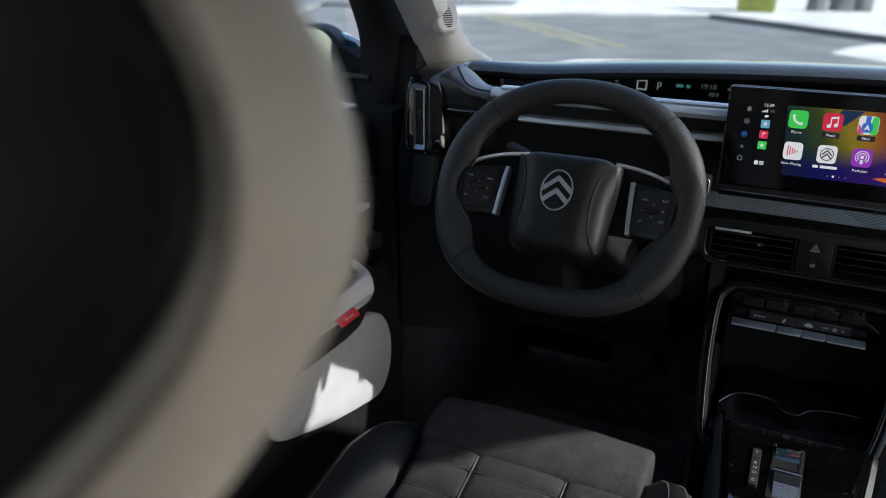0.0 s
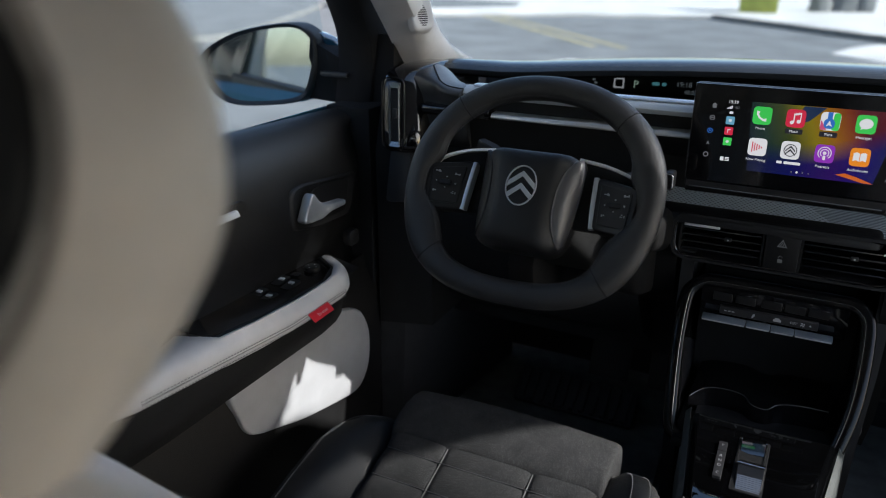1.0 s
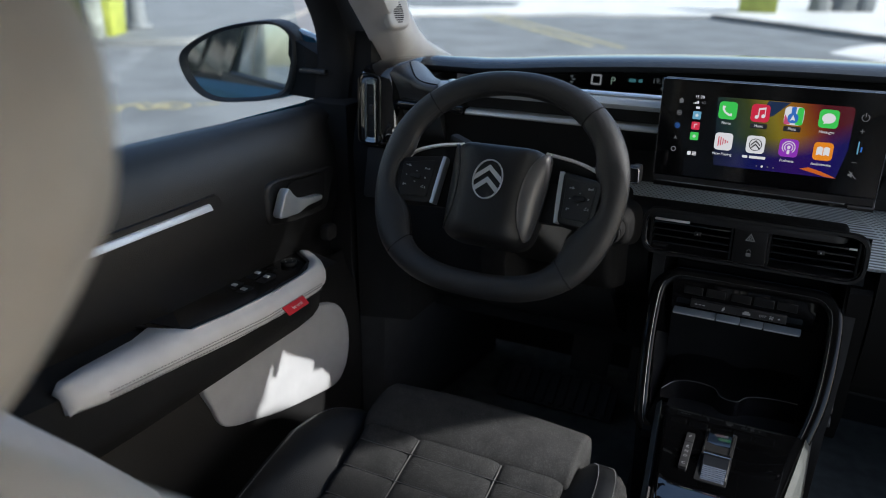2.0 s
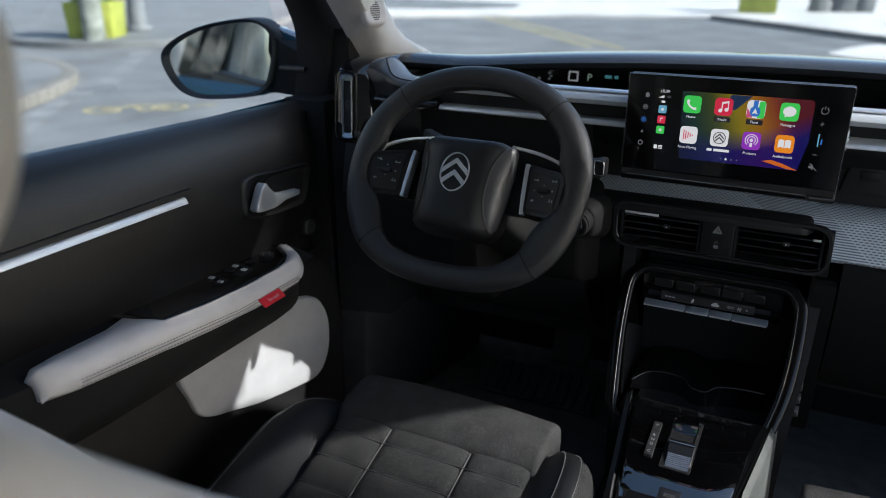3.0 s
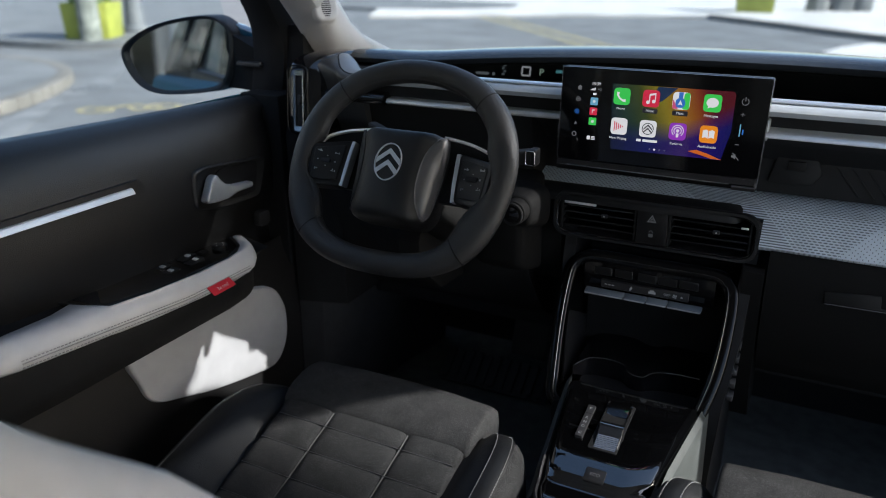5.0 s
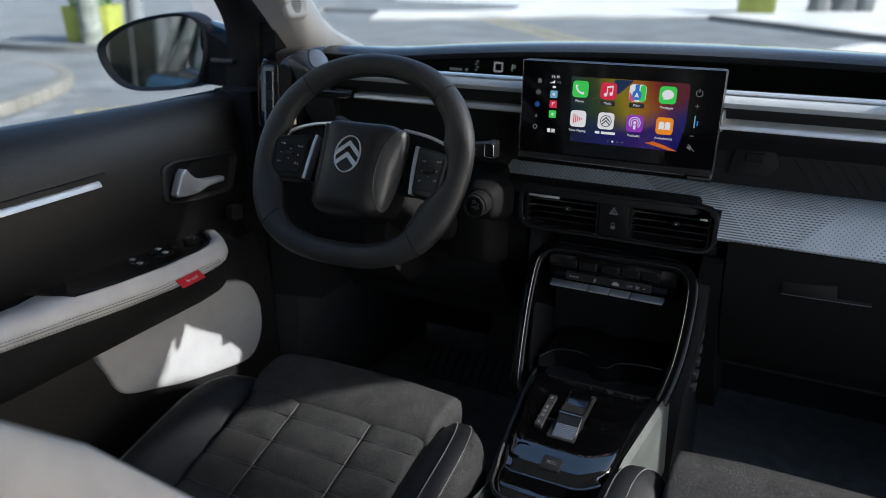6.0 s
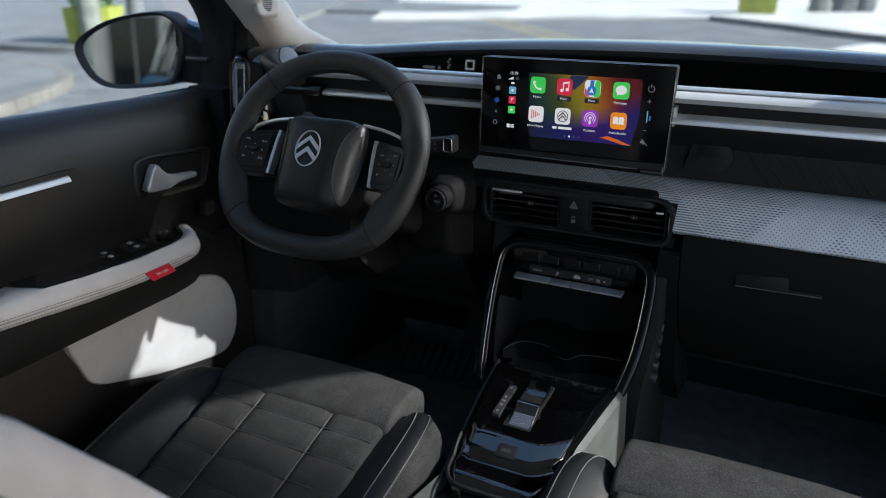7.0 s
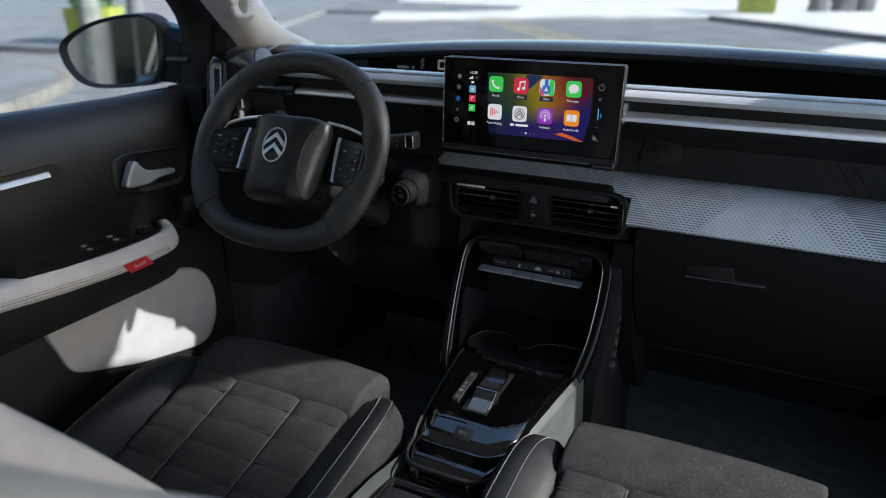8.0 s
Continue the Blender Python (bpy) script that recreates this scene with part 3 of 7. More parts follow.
structure("side_wall_rear_left", loft([[(-0.80, y, 1.065), (-0.76, y, 1.065), (-0.72, y, 0.98), (-0.71, y, 0.8), (-0.71, y, 0.34), (-0.80, y, 0.34)] for y in lin(-1.7, -0.36, 4)]), M_PLASTIC, "dark plastic rear door lining", "door")
structure("car_body_side", loft([[(-0.81, y, 1.042), (-0.845, y, 1.018), (-0.875, y, 0.9), (-0.885, y, 0.7), (-0.86, y, 0.34), (-0.81, y, 0.34)] for y in lin(-1.9, 1.12, 10)]), M_BLUE, "glossy blue painted car flank outside the doors", "car body")
structure("rear_window_left", loft([[(-0.795, y, 1.065), (-0.785, y, 1.065), (-0.66, y - 0.02, 1.37), (-0.67, y - 0.02, 1.37)] for y in (-1.2, -0.42)]), M_GLASSD, "dark tinted rear side window", "window")

structure("window_surround_left", merge(
    loft([[(-0.806, y, 1.06), (-0.80, y, 1.06), (-0.672, y, 1.42), (-0.682, y, 1.42)] for y in (-0.44, -0.22)]),
    loft([[(-0.806, y, 1.06), (-0.80, y, 1.06), (-0.672, y, 1.40), (-0.682, y, 1.40)] for y in (-1.75, -1.16)]),
    sweep([(-0.69, y, 1.435 - 0.03 * max(0, -y - 0.6)) for y in lin(-1.75, 0.74, 10)], 0.022, 0.035, square=True)), M_GLOSS, "gloss black outer window surround", "trim")
structure("front_post_left", box(-0.806, -0.712, 0.965, 1.5, 0.30, 1.046, 0.004), M_MATT, "dark post between door and dashboard", "trim")

# bonnet, glossy, seen as a thin edge beyond the dashboard
structure("bonnet", grid(lambda x, y: (x, y, 1.045 - 0.03 * x * x - 0.055 * (y - 1.55) - 0.045 * max(0.0, y - 2.1) ** 2), lin(-0.8, 0.8, 13), lin(1.56, 2.75, 14), (0, 0, -0.06)), M_BONNET, "glossy dark blue bonnet ahead of the screen", "bonnet")


# windscreen
def ws(u, v):
    """u across -1..1, v up 0..1."""
    x = u * (0.70 - 0.07 * v)
    y0 = screen_foot(x)
    return (x, y0 + (0.80 - 0.06 * x * x - y0) * v, 1.10 - 0.03 * abs(u) + (1.435 - 0.03 * x * x - 1.10 + 0.03 * abs(u)) * v)


wsc = structure("window_1", grid(ws, lin(-1, 1, 17), lin(0, 1, 9), (0, 0.003, 0.004)), M_GLASS, "clear laminated windscreen", "windscreen")
wsc.visible_shadow = False
structure("screen_band", merge(*[grid(lambda u, v: tuple(Vector(ws(u, v)) + Vector((0, -0.004, -0.003))), lin(a, b, 4), lin(0, 1, 9), (0, 0.001, 0.001)) for a, b in ((-1.0, -0.975),)]), M_MATT, "black printed band along the windscreen edge", "trim")
structure("screen_header", sweep([(x, 0.79 - 0.06 * x * x, 1.447 - 0.03 * x * x) for x in lin(-0.62, 0.62, 11)], 0.04, 0.02, square=True), M_TRIM, "pale windscreen header trim", "trim")

# A pillars: black outer frame and pale inner trim with a small loudspeaker
def a_pillar(s, name):
    """Inner trim; rings from the dashboard up to the roof."""
    rings = []
    for (xa, ya, za), (xb, yb, zb), (xc, yc, zc) in (
        ((-0.71, 1.10, 1.07), (-0.672, 1.12, 1.09), (-0.648, 1.290, 1.098)),
        ((-0.705, 1.075, 1.115), (-0.655, 1.085, 1.125), (-0.646, 1.228, 1.120)),
        ((-0.7035, 1.048, 1.145), (-0.648, 1.058, 1.154), (-0.647, 1.168, 1.143)),
        ((-0.702, 1.02, 1.175), (-0.642, 1.03, 1.185), (-0.648, 1.127, 1.170)),
        ((-0.698, 0.963, 1.23), (-0.635, 0.97, 1.24), (-0.648, 1.076, 1.226)),
        ((-0.685, 0.87, 1.305), (-0.630, 0.88, 1.315), (-0.638, 0.96, 1.30)),
        ((-0.665, 0.745, 1.385), (-0.625, 0.75, 1.395), (-0.630, 0.83, 1.39)),
    ):
        a, b, c = Vector((xa, ya, za)), Vector((xb, yb, zb)), Vector((xc, yc, zc))
        back = Vector((-0.02, 0.03, 0.0))
        ring = [a, (a * 0.35 + b * 0.65) + (b - a).cross(Vector((0, 0.6, -0.5))) * 0.0, b, b * 0.6 + c * 0.4 + Vector((0.008, 0, 0.0)), b * 0.2 + c * 0.8 + Vector((0.004, 0, 0)), c, c + back, a + back]
        rings.append([(-s * p.x, p.y, p.z) for p in ring])
    return structure(name, loft(rings), M_TRIM, "pale moulded pillar trim beside the windscreen", "trim", angle=60)


a_pillar(1, "pillar_trim_right")
a_pillar(-1, "pillar_trim_left")
for s, nm in ((-1, "pillar_frame_left"), (1, "pillar_frame_right")):
    fwd = 0.016 if s < 0 else 0.0
    fr = spline([(s * 0.785, 1.055, 1.03), (s * 0.775, 1.06, 1.15), (s * 0.765, 1.0 + fwd, 1.225 + fwd * 0.4), (s * 0.735, 0.90 + fwd, 1.30 + fwd * 0.4), (s * 0.69, 0.75 + fwd, 1.385 + fwd * 0.4)], 5)
    structure(nm, merge(sweep(fr, 0.045, 0.042, up=(s, 0, 0.2), square=True), loft([[(s * x, y, z) for x, y, z in q] for q in (((0.70, 1.2, 1.0), (0.81, 1.2, 1.0), (0.80, 1.03, 1.0), (0.70, 1.03, 1.0)), ((0.70, 1.2, 1.17), (0.79, 1.2, 1.17), (0.785, 1.04, 1.17), (0.70, 1.04, 1.17)))])), M_MATT, "black window frame of the front pillar", "trim")

structure("front_sail_left", loft([[(x, y, z) for y, z in ((1.022, 1.03), (1.020, 1.185), (1.005, 1.206), (1.06, 1.19), (1.12, 1.10), (1.12, 1.03))] for x in (-0.802, -0.780)]), M_MATT, "black corner panel at the front of the side window", "trim")

# loudspeaker grille on the left trim
th = thing("tweeter", (-0.632, 1.03, 1.2), "round pale tweeter grille on the pillar trim", "loudspeaker")
nx = Vector((0.78, -0.52, 0.35)).normalized()
ux = Vector((0.55, 0.83, 0.0))
ux = (ux - nx * ux.dot(nx)).normalized()
vx = nx.cross(ux)
tc = Vector((-0.630, 1.022, 1.207))
part("surround", loft([[tc + ux * u * k + vx * (0.006 + (v - 0.006) * k) + nx * w for u, v in rounded([(-0.020, -0.026), (0.022, -0.022), (0.021, 0.036), (-0.024, 0.040)], 0.016, 5)] for w, k in ((-0.016, 1.12), (-0.0045, 1.06), (-0.0015, 0.98), (-0.0005, 0.88), (-0.0012, 0.74), (-0.0012, 0.3))]), M_TRIM, th, "pale moulded tweeter pod", angle=60)
for i in range(10):
    v = -0.016 + i * 0.0038
    hw = math.sqrt(max(0.0, 1 - ((v - 0.001) / 0.0195) ** 2)) * 0.0095
    part("slot", prism(rrect(-hw, hw, v - 0.0009, v + 0.0009, 0.0007, 2), lambda u, q, w: tc + ux * u + vx * q + nx * w, -0.003, -0.0004), M_PLASTIC, th)

# ---- dashboard ----
dash = thing("dashboard", (0, 1.1, 0.9), "dark soft dashboard with silver strips and pale woven shelf", "dashboard")


def crest(x):
    return -0.085 * (max(x, -0.5) - 0.1) ** 2 if x < 0.1 else -0.045 * (x - 0.1) ** 2


def along(profile, x0, x1, n=15, bend=None):
    """Carries a (y, z) profile across the car; bend(x, y, z) gives the point."""
    return loft([[bend(x, y, z) if bend else (x, y, z) for y, z in profile] for x in lin(x0, x1, n)])


def pad_bend(x, y, z):
    f = (y - 1.13) / (1.47 - 1.13)
    yb = min(1.47, screen_foot(x) - 0.005)
    return (x, 1.13 + (yb - 1.13) * max(f, 0) if f > 0 else y, z + crest(x) * (1 - 0.4 * max(f, 0)))


part("top_pad", along([(1.135, 1.122), (1.124, 1.128), (1.122, 1.136), (1.13, 1.143), (1.17, 1.1475), (1.25, 1.1435), (1.36, 1.130), (1.47, 1.11), (1.47, 1.09), (1.25, 1.115), (1.15, 1.122)], -0.70, 0.72, 25, pad_bend), M_DASH, dash, "dark grey dash top lip", angle=50)
slot = part("display_slot", merge(along([(0.985, 1.104), (1.36, 1.042), (1.40, 1.045), (1.40, 1.10), (1.41, 1.10), (1.41, 1.03), (0.985, 1.094)], -0.530, 0.72, 15, lambda x, y, z: (x, min(y, screen_foot(x) - 0.02 - (1.41 - y) * 0.5) if y > 1.2 else y, z))), M_PAD, dash, "black display slot")
part("ledge", along([(0.99, 1.1015), (0.972, 1.1015), (0.961, 1.098), (0.957, 1.091), (0.962, 1.0835), (0.985, 1.08), (1.0, 1.085)], -0.522, 0.72, 9), M_LEDGE, dash, "grey padded ledge", angle=60)
part("trim_line", along([(0.984, 1.1015), (0.9685, 1.1015), (0.9675, 1.1035), (0.9695, 1.1055), (0.984, 1.1055)], -0.505, 0.72, 3), M_SILVER, dash, "thin silver line above the ledge")
part("dark_band", along([(1.0, 1.083), (0.978, 1.081), (0.982, 1.06), (1.0, 1.058)], -0.56, 0.72, 3), M_PLASTIC, dash)
# one strip: the right half's brighter metal stands in for stronger light
part("silver_strip", bevel(along([(0.985, 1.0510), (0.963, 1.0510), (0.961, 1.0540), (0.965, 1.0600), (0.985, 1.0615)], -0.471, -0.13, 2), 0.0008, 1), M_SILVER, dash, "brushed silver strip")
part("silver_strip", bevel(along([(0.985, 1.0540), (0.954, 1.0540), (0.951, 1.0555), (0.956, 1.0612), (0.985, 1.0660)], 0.152, 0.72, 2), 0.0008, 1), M_STRIP, dash, "brushed silver strip")
part("strip_end", box(0.150, 0.158, 0.958, 0.985, 1.049, 1.078, 0.002), M_SILVER, dash, "bright strip end by the screen")
part("slot_vent", bevel(along([(0.99, 1.048), (0.962, 1.048), (0.959, 1.052), (0.959, 1.061), (0.964, 1.066), (0.99, 1.070)], -0.60, -0.474, 2), 0.002), M_GLOSS, dash, "black slim outlet")
part("fascia", along([(1.0, 1.0495), (0.984, 1.0495), (1.03, 1.03), (1.062, 1.0), (1.066, 0.945), (1.09, 0.94), (1.09, 1.05)], -0.27, 0.72, 5), M_GRAIN, dash, "black recessed fascia")
part("driver_fascia", along([(1.0, 1.0495), (0.984, 1.0495), (0.995, 1.0), (1.0, 0.93), (0.985, 0.86), (1.0, 0.76), (1.08, 0.66), (1.14, 0.62), (1.3, 0.62), (1.3, 1.05)], -0.66, -0.205, 7), M_MATT, dash, "black driver side fascia", angle=60)
part("knee_panel", loft([[(x, y, z) for x, z in rounded([(x0, z0), (x1, z0), (x1, z1), (x0, z1)], 0.016, 4)] for y, x0, x1, z0, z1 in ((1.0, -0.285, -0.183, 0.775, 0.955), (0.945, -0.280, -0.187, 0.79, 0.945), (0.928, -0.275, -0.193, 0.80, 0.938), (0.924, -0.262, -0.204, 0.815, 0.926))]), M_GLOVE, dash, "dark knee panel between column and vents", angle=50)
part("vent_housing", loft([[(x, y + dy, z) for y, z in ((1.07, 0.930), (1.012, 0.926), (1.000, 0.914), (0.996, 0.89), (0.998, 0.84), (1.006, 0.79), (1.03, 0.75), (1.07, 0.75))] for x, dy in ((-0.255, 0.0), (-0.22, 0.002), (-0.18, 0.002), (-0.150, 0.004))]), M_GLOVE, dash, "dark curved panel beside the vents", angle=60)
part("left_cheek", loft([[(x, y, z) for x, y, z in ring] for ring in (((-0.70, 0.97, 0.62), (-0.60, 1.0, 0.62), (-0.60, 1.2, 0.62), (-0.72, 1.2, 0.62)), ((-0.70, 0.965, 0.97), (-0.60, 0.99, 0.97), (-0.60, 1.2, 0.97), (-0.72, 1.2, 0.97)), ((-0.70, 1.0, 1.09), (-0.60, 1.01, 1.09), (-0.60, 1.2, 1.09), (-0.72, 1.2, 1.09)))]), M_MATT, dash, "dark dash end by the door")
# the dash corner: skin between the ledge and the corner vent, a seam, and the sloping end of the slot
seam_line = spline([(-0.640, 1.085, 1.1220), (-0.612, 1.028, 1.1215), (-0.590, 0.995, 1.1145), (-0.570, 0.972, 1.1050), (-0.548, 0.960, 1.0995), (-0.520, 0.956, 1.0975)], 5)
lip_line = spline([(-0.640, 1.095, 1.1150), (-0.608, 1.060, 1.1185), (-0.583, 1.040, 1.1125), (-0.562, 1.018, 1.1065), (-0.542, 0.999, 1.1025), (-0.520, 0.990, 1.1015)], 5)
skin = []
for i, a in enumerate(seam_line):
    f = i / (len(seam_line) - 1)
    d = max(0.0, a.y - 0.975)
    skin.append([a + Vector((0, 0.02, -0.02)), a + Vector((0, 0.004, -0.0015)), a + Vector((0, -0.001, -0.0002)), a + Vector((0, -0.009 - 0.35 * d, -0.0030)), a + Vector((0, -0.013 - 0.62 * d, -0.0062)), a + Vector((0, -0.016 + 0.004 * f - 0.78 * d, -0.0125 - 0.03 * d)), Vector((a.x, 0.984 - 0.027 * f, 1.078)), Vector((a.x, 0.984 - 0.022 * f, 1.055)), Vector((a.x, 0.986 - 0.012 * f, 1.02)), Vector((a.x, 0.992, 0.99)), Vector((a.x, 1.03, 0.99))])
part("corner_skin", loft(skin), M_ROLL, dash, "dark grey rolled dash corner", angle=70)
end_rings = []
for a, b in zip(seam_line, lip_line):
    end_rings.append([a * (1 - k) + b * k + Vector((0, 0, 0.003 * math.sin(math.pi * k) * d - 0.001)) for d, ks in ((1.0, (0.04, 0.2, 0.4, 0.6, 0.8, 1.0)), (-4.0, (0.98, 0.5, 0.06))) for k in ks])
part("slot_end", loft(end_rings), M_LEDGEEND, dash, "ledge end curving up to the pillar, shade in its grey", angle=70)
part("corner_seam", sweep([p + Vector((0, 0.001, 0.0003)) for p in seam_line], 0.0016, 0.0010, n=6), M_MATT, dash, "dark seam in the dash corner")
# added paler piece that stands in for window light on the dash end
part("end_lit_panel", prism(rounded([(-0.672, 0.880), (-0.628, 0.885), (-0.622, 0.978), (-0.664, 0.980)], 0.010), lambda u, v, w: (u, 0.958 + (v - 0.93) * 0.1 - w, v), -0.02, 0.004, 0.003), M_ROLL, dash, "paler panel for window light on the lower dash end")

# woven shelf: flat top and a sloping front right of the vents
shelf_profile = [(1.066, 0.9465), (1.045, 0.940), (1.026, 0.9335), (1.022, 0.931), (1.010, 0.9175), (0.997, 0.900), (0.986, 0.882)]
vent_roof = [(1.066, 0.9465), (1.045, 0.940), (1.022, 0.9335)]


def cloth(profile, x0, x1, n, back):
    lens = [0.0]
    for a, b in zip(profile, profile[1:]):
        lens.append(lens[-1] + math.hypot(b[0] - a[0], b[1] - a[1]))
    at = dict(zip(lens, profile))
    return grid(lambda x, s: (x, *at[s]), lin(x0, x1, n), lens, back)


part("woven_shelf", cloth(vent_roof, -0.236, 0.1300, 12, (0, 0.004, -0.012)), M_WEAVE, dash, "pale slotted cloth above the vents", angle=60)
part("woven_shelf", cloth(shelf_profile, 0.1663, 0.72, 12, (0, 0.010, -0.008)), M_WEAVE, dash, "pale slotted cloth shelf", angle=60)
part("woven_shelf", cloth(shelf_profile[:4] + [(1.011, 0.9190)], 0.1301, 0.1662, 4, (0, 0.010, -0.008)), M_WEAVE, dash, "pale slotted cloth at the vent corner", angle=60)
# relief ribs in the recess
for i in range(22):
    x = 0.228 + i * 0.020
    part("relief_rib", prism([(x, 1.026), (x + 0.0035, 1.026), (x + 0.0655, 0.952), (x + 0.062, 0.952)], lambda u, v, w: (u, 1.064 - w, v), 0.0, 0.0022, 0.0007, 1), M_GRAIN, dash)
port = part("port_plate", prism(rounded([(0.160, 0.965), (0.222, 0.965), (0.236, 0.985), (0.222, 1.018), (0.172, 1.018)], 0.006), lambda u, v, w: (u, 1.064 - w, v), 0, 0.008, 0.002), M_GRAIN, dash, "dark moulded socket plate")
part("socket", prism(rrect(0.186, 0.212, 0.988, 1.002, 0.002), lambda u, v, w: (u, 1.0555 - w, v), 0, 0.003, 0.0008), M_PAD, port, "dark grey socket cover")

# centre vents in one rounded frame
VY = 0.998
vent_outline = rrect(-0.163, 0.1665, 0.848, 0.929, 0.028, 8)
vf = part("vent_frame", loft([[(u * k + 0.002 * (1 - k), y, 0.8855 + (v - 0.8855) * kk) for u, v in vent_outline] for y, k, kk in ((1.06, 1.0, 0.78), (1.010, 1.0, 0.80), (0.997, 1.0, 0.99), (0.990, 0.99, 0.96), (0.990, 0.965, 0.86), (1.0, 0.955, 0.80), (1.055, 0.95, 0.78))]), M_GRAIN, dash, "dark surround of the centre vents", angle=50)
part("vent_rim", sweep([(0.002 + (u - 0.002) * 0.957, 0.9945, 0.8855 + (v - 0.8855) * 0.82) for u, v in vent_outline], 0.0016, 0.0016, up=(0, 1, 0), closed=True, n=6), M_GLOSS, vf, "gloss black inner rim")
nose = [(1.06, 0.930), (1.024, 0.9335), (1.018, 0.9335), (1.004, 0.9295), (0.994, 0.924), (0.990, 0.919), (0.992, 0.910), (1.06, 0.910)]
part("shelf_nose", loft([[(x, y + dy, 0.900 + (z - 0.900) * k) for y, z in nose] for x, dy, k in ((-0.252, 0.016, 0.75), (-0.240, 0.006, 0.92), (-0.222, 0.0, 1.0), (0.0, 0.0, 1.0), (0.116, 0.0, 1.0), (0.128, 0.003, 0.98), (0.134, 0.012, 0.92), (0.137, 0.03, 0.8))]), M_GRAIN, dash, "dark rounded nose under the shelf", angle=60)
for x0, x1 in ((-0.147, -0.026), (0.032, 0.151)):
    v = part("air_outlet", merge(box(x0, x1, 1.03, 1.05, 0.855, 0.917), box(x0 - 0.003, x0, 0.996, 1.05, 0.855, 0.917), box(x1, x1 + 0.003, 0.996, 1.05, 0.855, 0.917)), M_MATT, dash, "black air outlet")
    for i, z in enumerate((0.8665, 0.878, 0.8895, 0.901)):
        part("slat", bevel(loft([[(x0 + 0.001, y, z + dz) for y, dz in pr] if s == 0 else [(x1 - 0.001, y, z + dz) for y, dz in pr] for s in (0, 1) for pr in [((0.998, 0.0), (1.024, 0.005), (1.024, 0.0068), (0.998, 0.0028))]]), 0.0004, 1), M_GLOSS, v)
    # bright bars painted in only where the chrome slat glints
    part("slat_glint", box(x0 + 0.004, x0 + 0.058, 0.9895, 0.994, 0.9075, 0.9112, 0.0006) if x0 < 0 else box(x1 - 0.013, x1 - 0.002, 0.9905, 0.994, 0.9035, 0.9065, 0.0006), M_STRIP, v, "short bright bar for a glint on the chrome slat")
    part("thumb_tab", box((x0 + x1) / 2 + 0.006, (x0 + x1) / 2 + 0.016, 0.994, 1.0, 0.888, 0.894, 0.001), M_HUB, v)
    part("tab_dot", cyl(((x0 + x1) / 2 + 0.011, 0.9935, 0.891), 0.0013, 0.0008, "y", 10), M_PRINT, v)
hz = part("hazard_panel", prism(rrect(-0.021, 0.028, 0.853, 0.919, 0.003), lambda u, v, w: (u, VY - w, v), -0.02, 0.004, 0.0012), M_COVER, dash, "satin black switch panel")
tri_o, tri_i = [(-0.0075, -0.0055), (0.0075, -0.0055), (0, 0.0075)], [(-0.0045, -0.0038), (0.0045, -0.0038), (0, 0.004)]


def outline_tri(c, a, b, place):
    bm = bmesh.new()
    A = [bm.verts.new(place(c[0] + u, c[1] + v, 0.0006)) for u, v in a]
    B = [bm.verts.new(place(c[0] + u, c[1] + v, 0.0006)) for u, v in b]
    for i in range(3):
        bm.faces.new((A[i], A[(i + 1) % 3], B[(i + 1) % 3], B[i]))
    return bm


def hz_place(u, v, w):
    return (u, VY - 0.004 - w, v)


part("hazard_mark", merge(outline_tri((0.003, 0.8985), tri_o, tri_i, hz_place), outline_tri((0.003, 0.898), [(-0.0032, -0.003), (0.0032, -0.003), (0, 0.0033)], [(-0.0014, -0.0018), (0.0014, -0.0018), (0, 0.0012)], hz_place)), M_THREAD, hz, "pale warning triangle")
part("lock_mark", merge(prism(rrect(-0.0005, 0.0065, 0.868, 0.8735, 0.001, 2), hz_place, 0.0002, 0.0006), sweep([hz_place(0.0003, 0.8735, 0.0005), hz_place(0.0003, 0.877, 0.0005), hz_place(0.003, 0.8795, 0.0005), hz_place(0.0057, 0.877, 0.0005), hz_place(0.0057, 0.8735, 0.0005)], 0.0004, 0.0004, n=6)), M_THREAD, hz, "pale padlock mark")

# glovebox side
gb = part("glovebox", loft([[(0.184, y, z), (0.72, y, z), (0.72, y + 0.1, z), (0.184, y + 0.1, z)] for y, z in ((0.99, 0.876), (0.985, 0.868), (0.992, 0.80), (1.01, 0.74), (1.06, 0.66), (1.14, 0.60))]), M_GLOVE, dash, "dark glovebox lid", angle=50)
part("glovebox_handle", prism([(0.266, 0.8275), (0.340, 0.8340), (0.3425, 0.8135), (0.387, 0.8145), (0.389, 0.8105), (0.268, 0.8080)], lambda u, v, w: (u, 0.99 - w, v), -0.01, 0.003, 0.0012), M_LOWER, gb, "dark recessed handle")
part("handle_edge", sweep([(0.268, 0.986, 0.8085), (0.34, 0.986, 0.8100), (0.388, 0.986, 0.8112)], 0.0010, 0.0007), M_DIM, gb)
part("right_pier", loft([[(0.15, y, z), (0.181, y, z), (0.181, y + 0.1, z), (0.15, y + 0.1, z)] for y, z in ((0.995, 0.845), (0.988, 0.838), (0.992, 0.80), (1.02, 0.72), (1.06, 0.6), (1.14, 0.5))]), M_GLOVE, dash, "dark dash centre side")
part("under_dash", box(-0.68, 0.70, 1.15, 1.5, 0.58, 0.9, 0.02), M_MATT, dash, "black lower dash")

# instrument read-outs deep in the slot
M_READ = glow("white_readout", (0.75, 0.8, 0.85), 0.16)
M_READDIM = glow("dim_readout", (0.25, 0.3, 0.33), 0.14)


def rd(x, z, y=1.335):
    return lambda u, v, w: (x + u, y - w + v * 0.15, z + v)


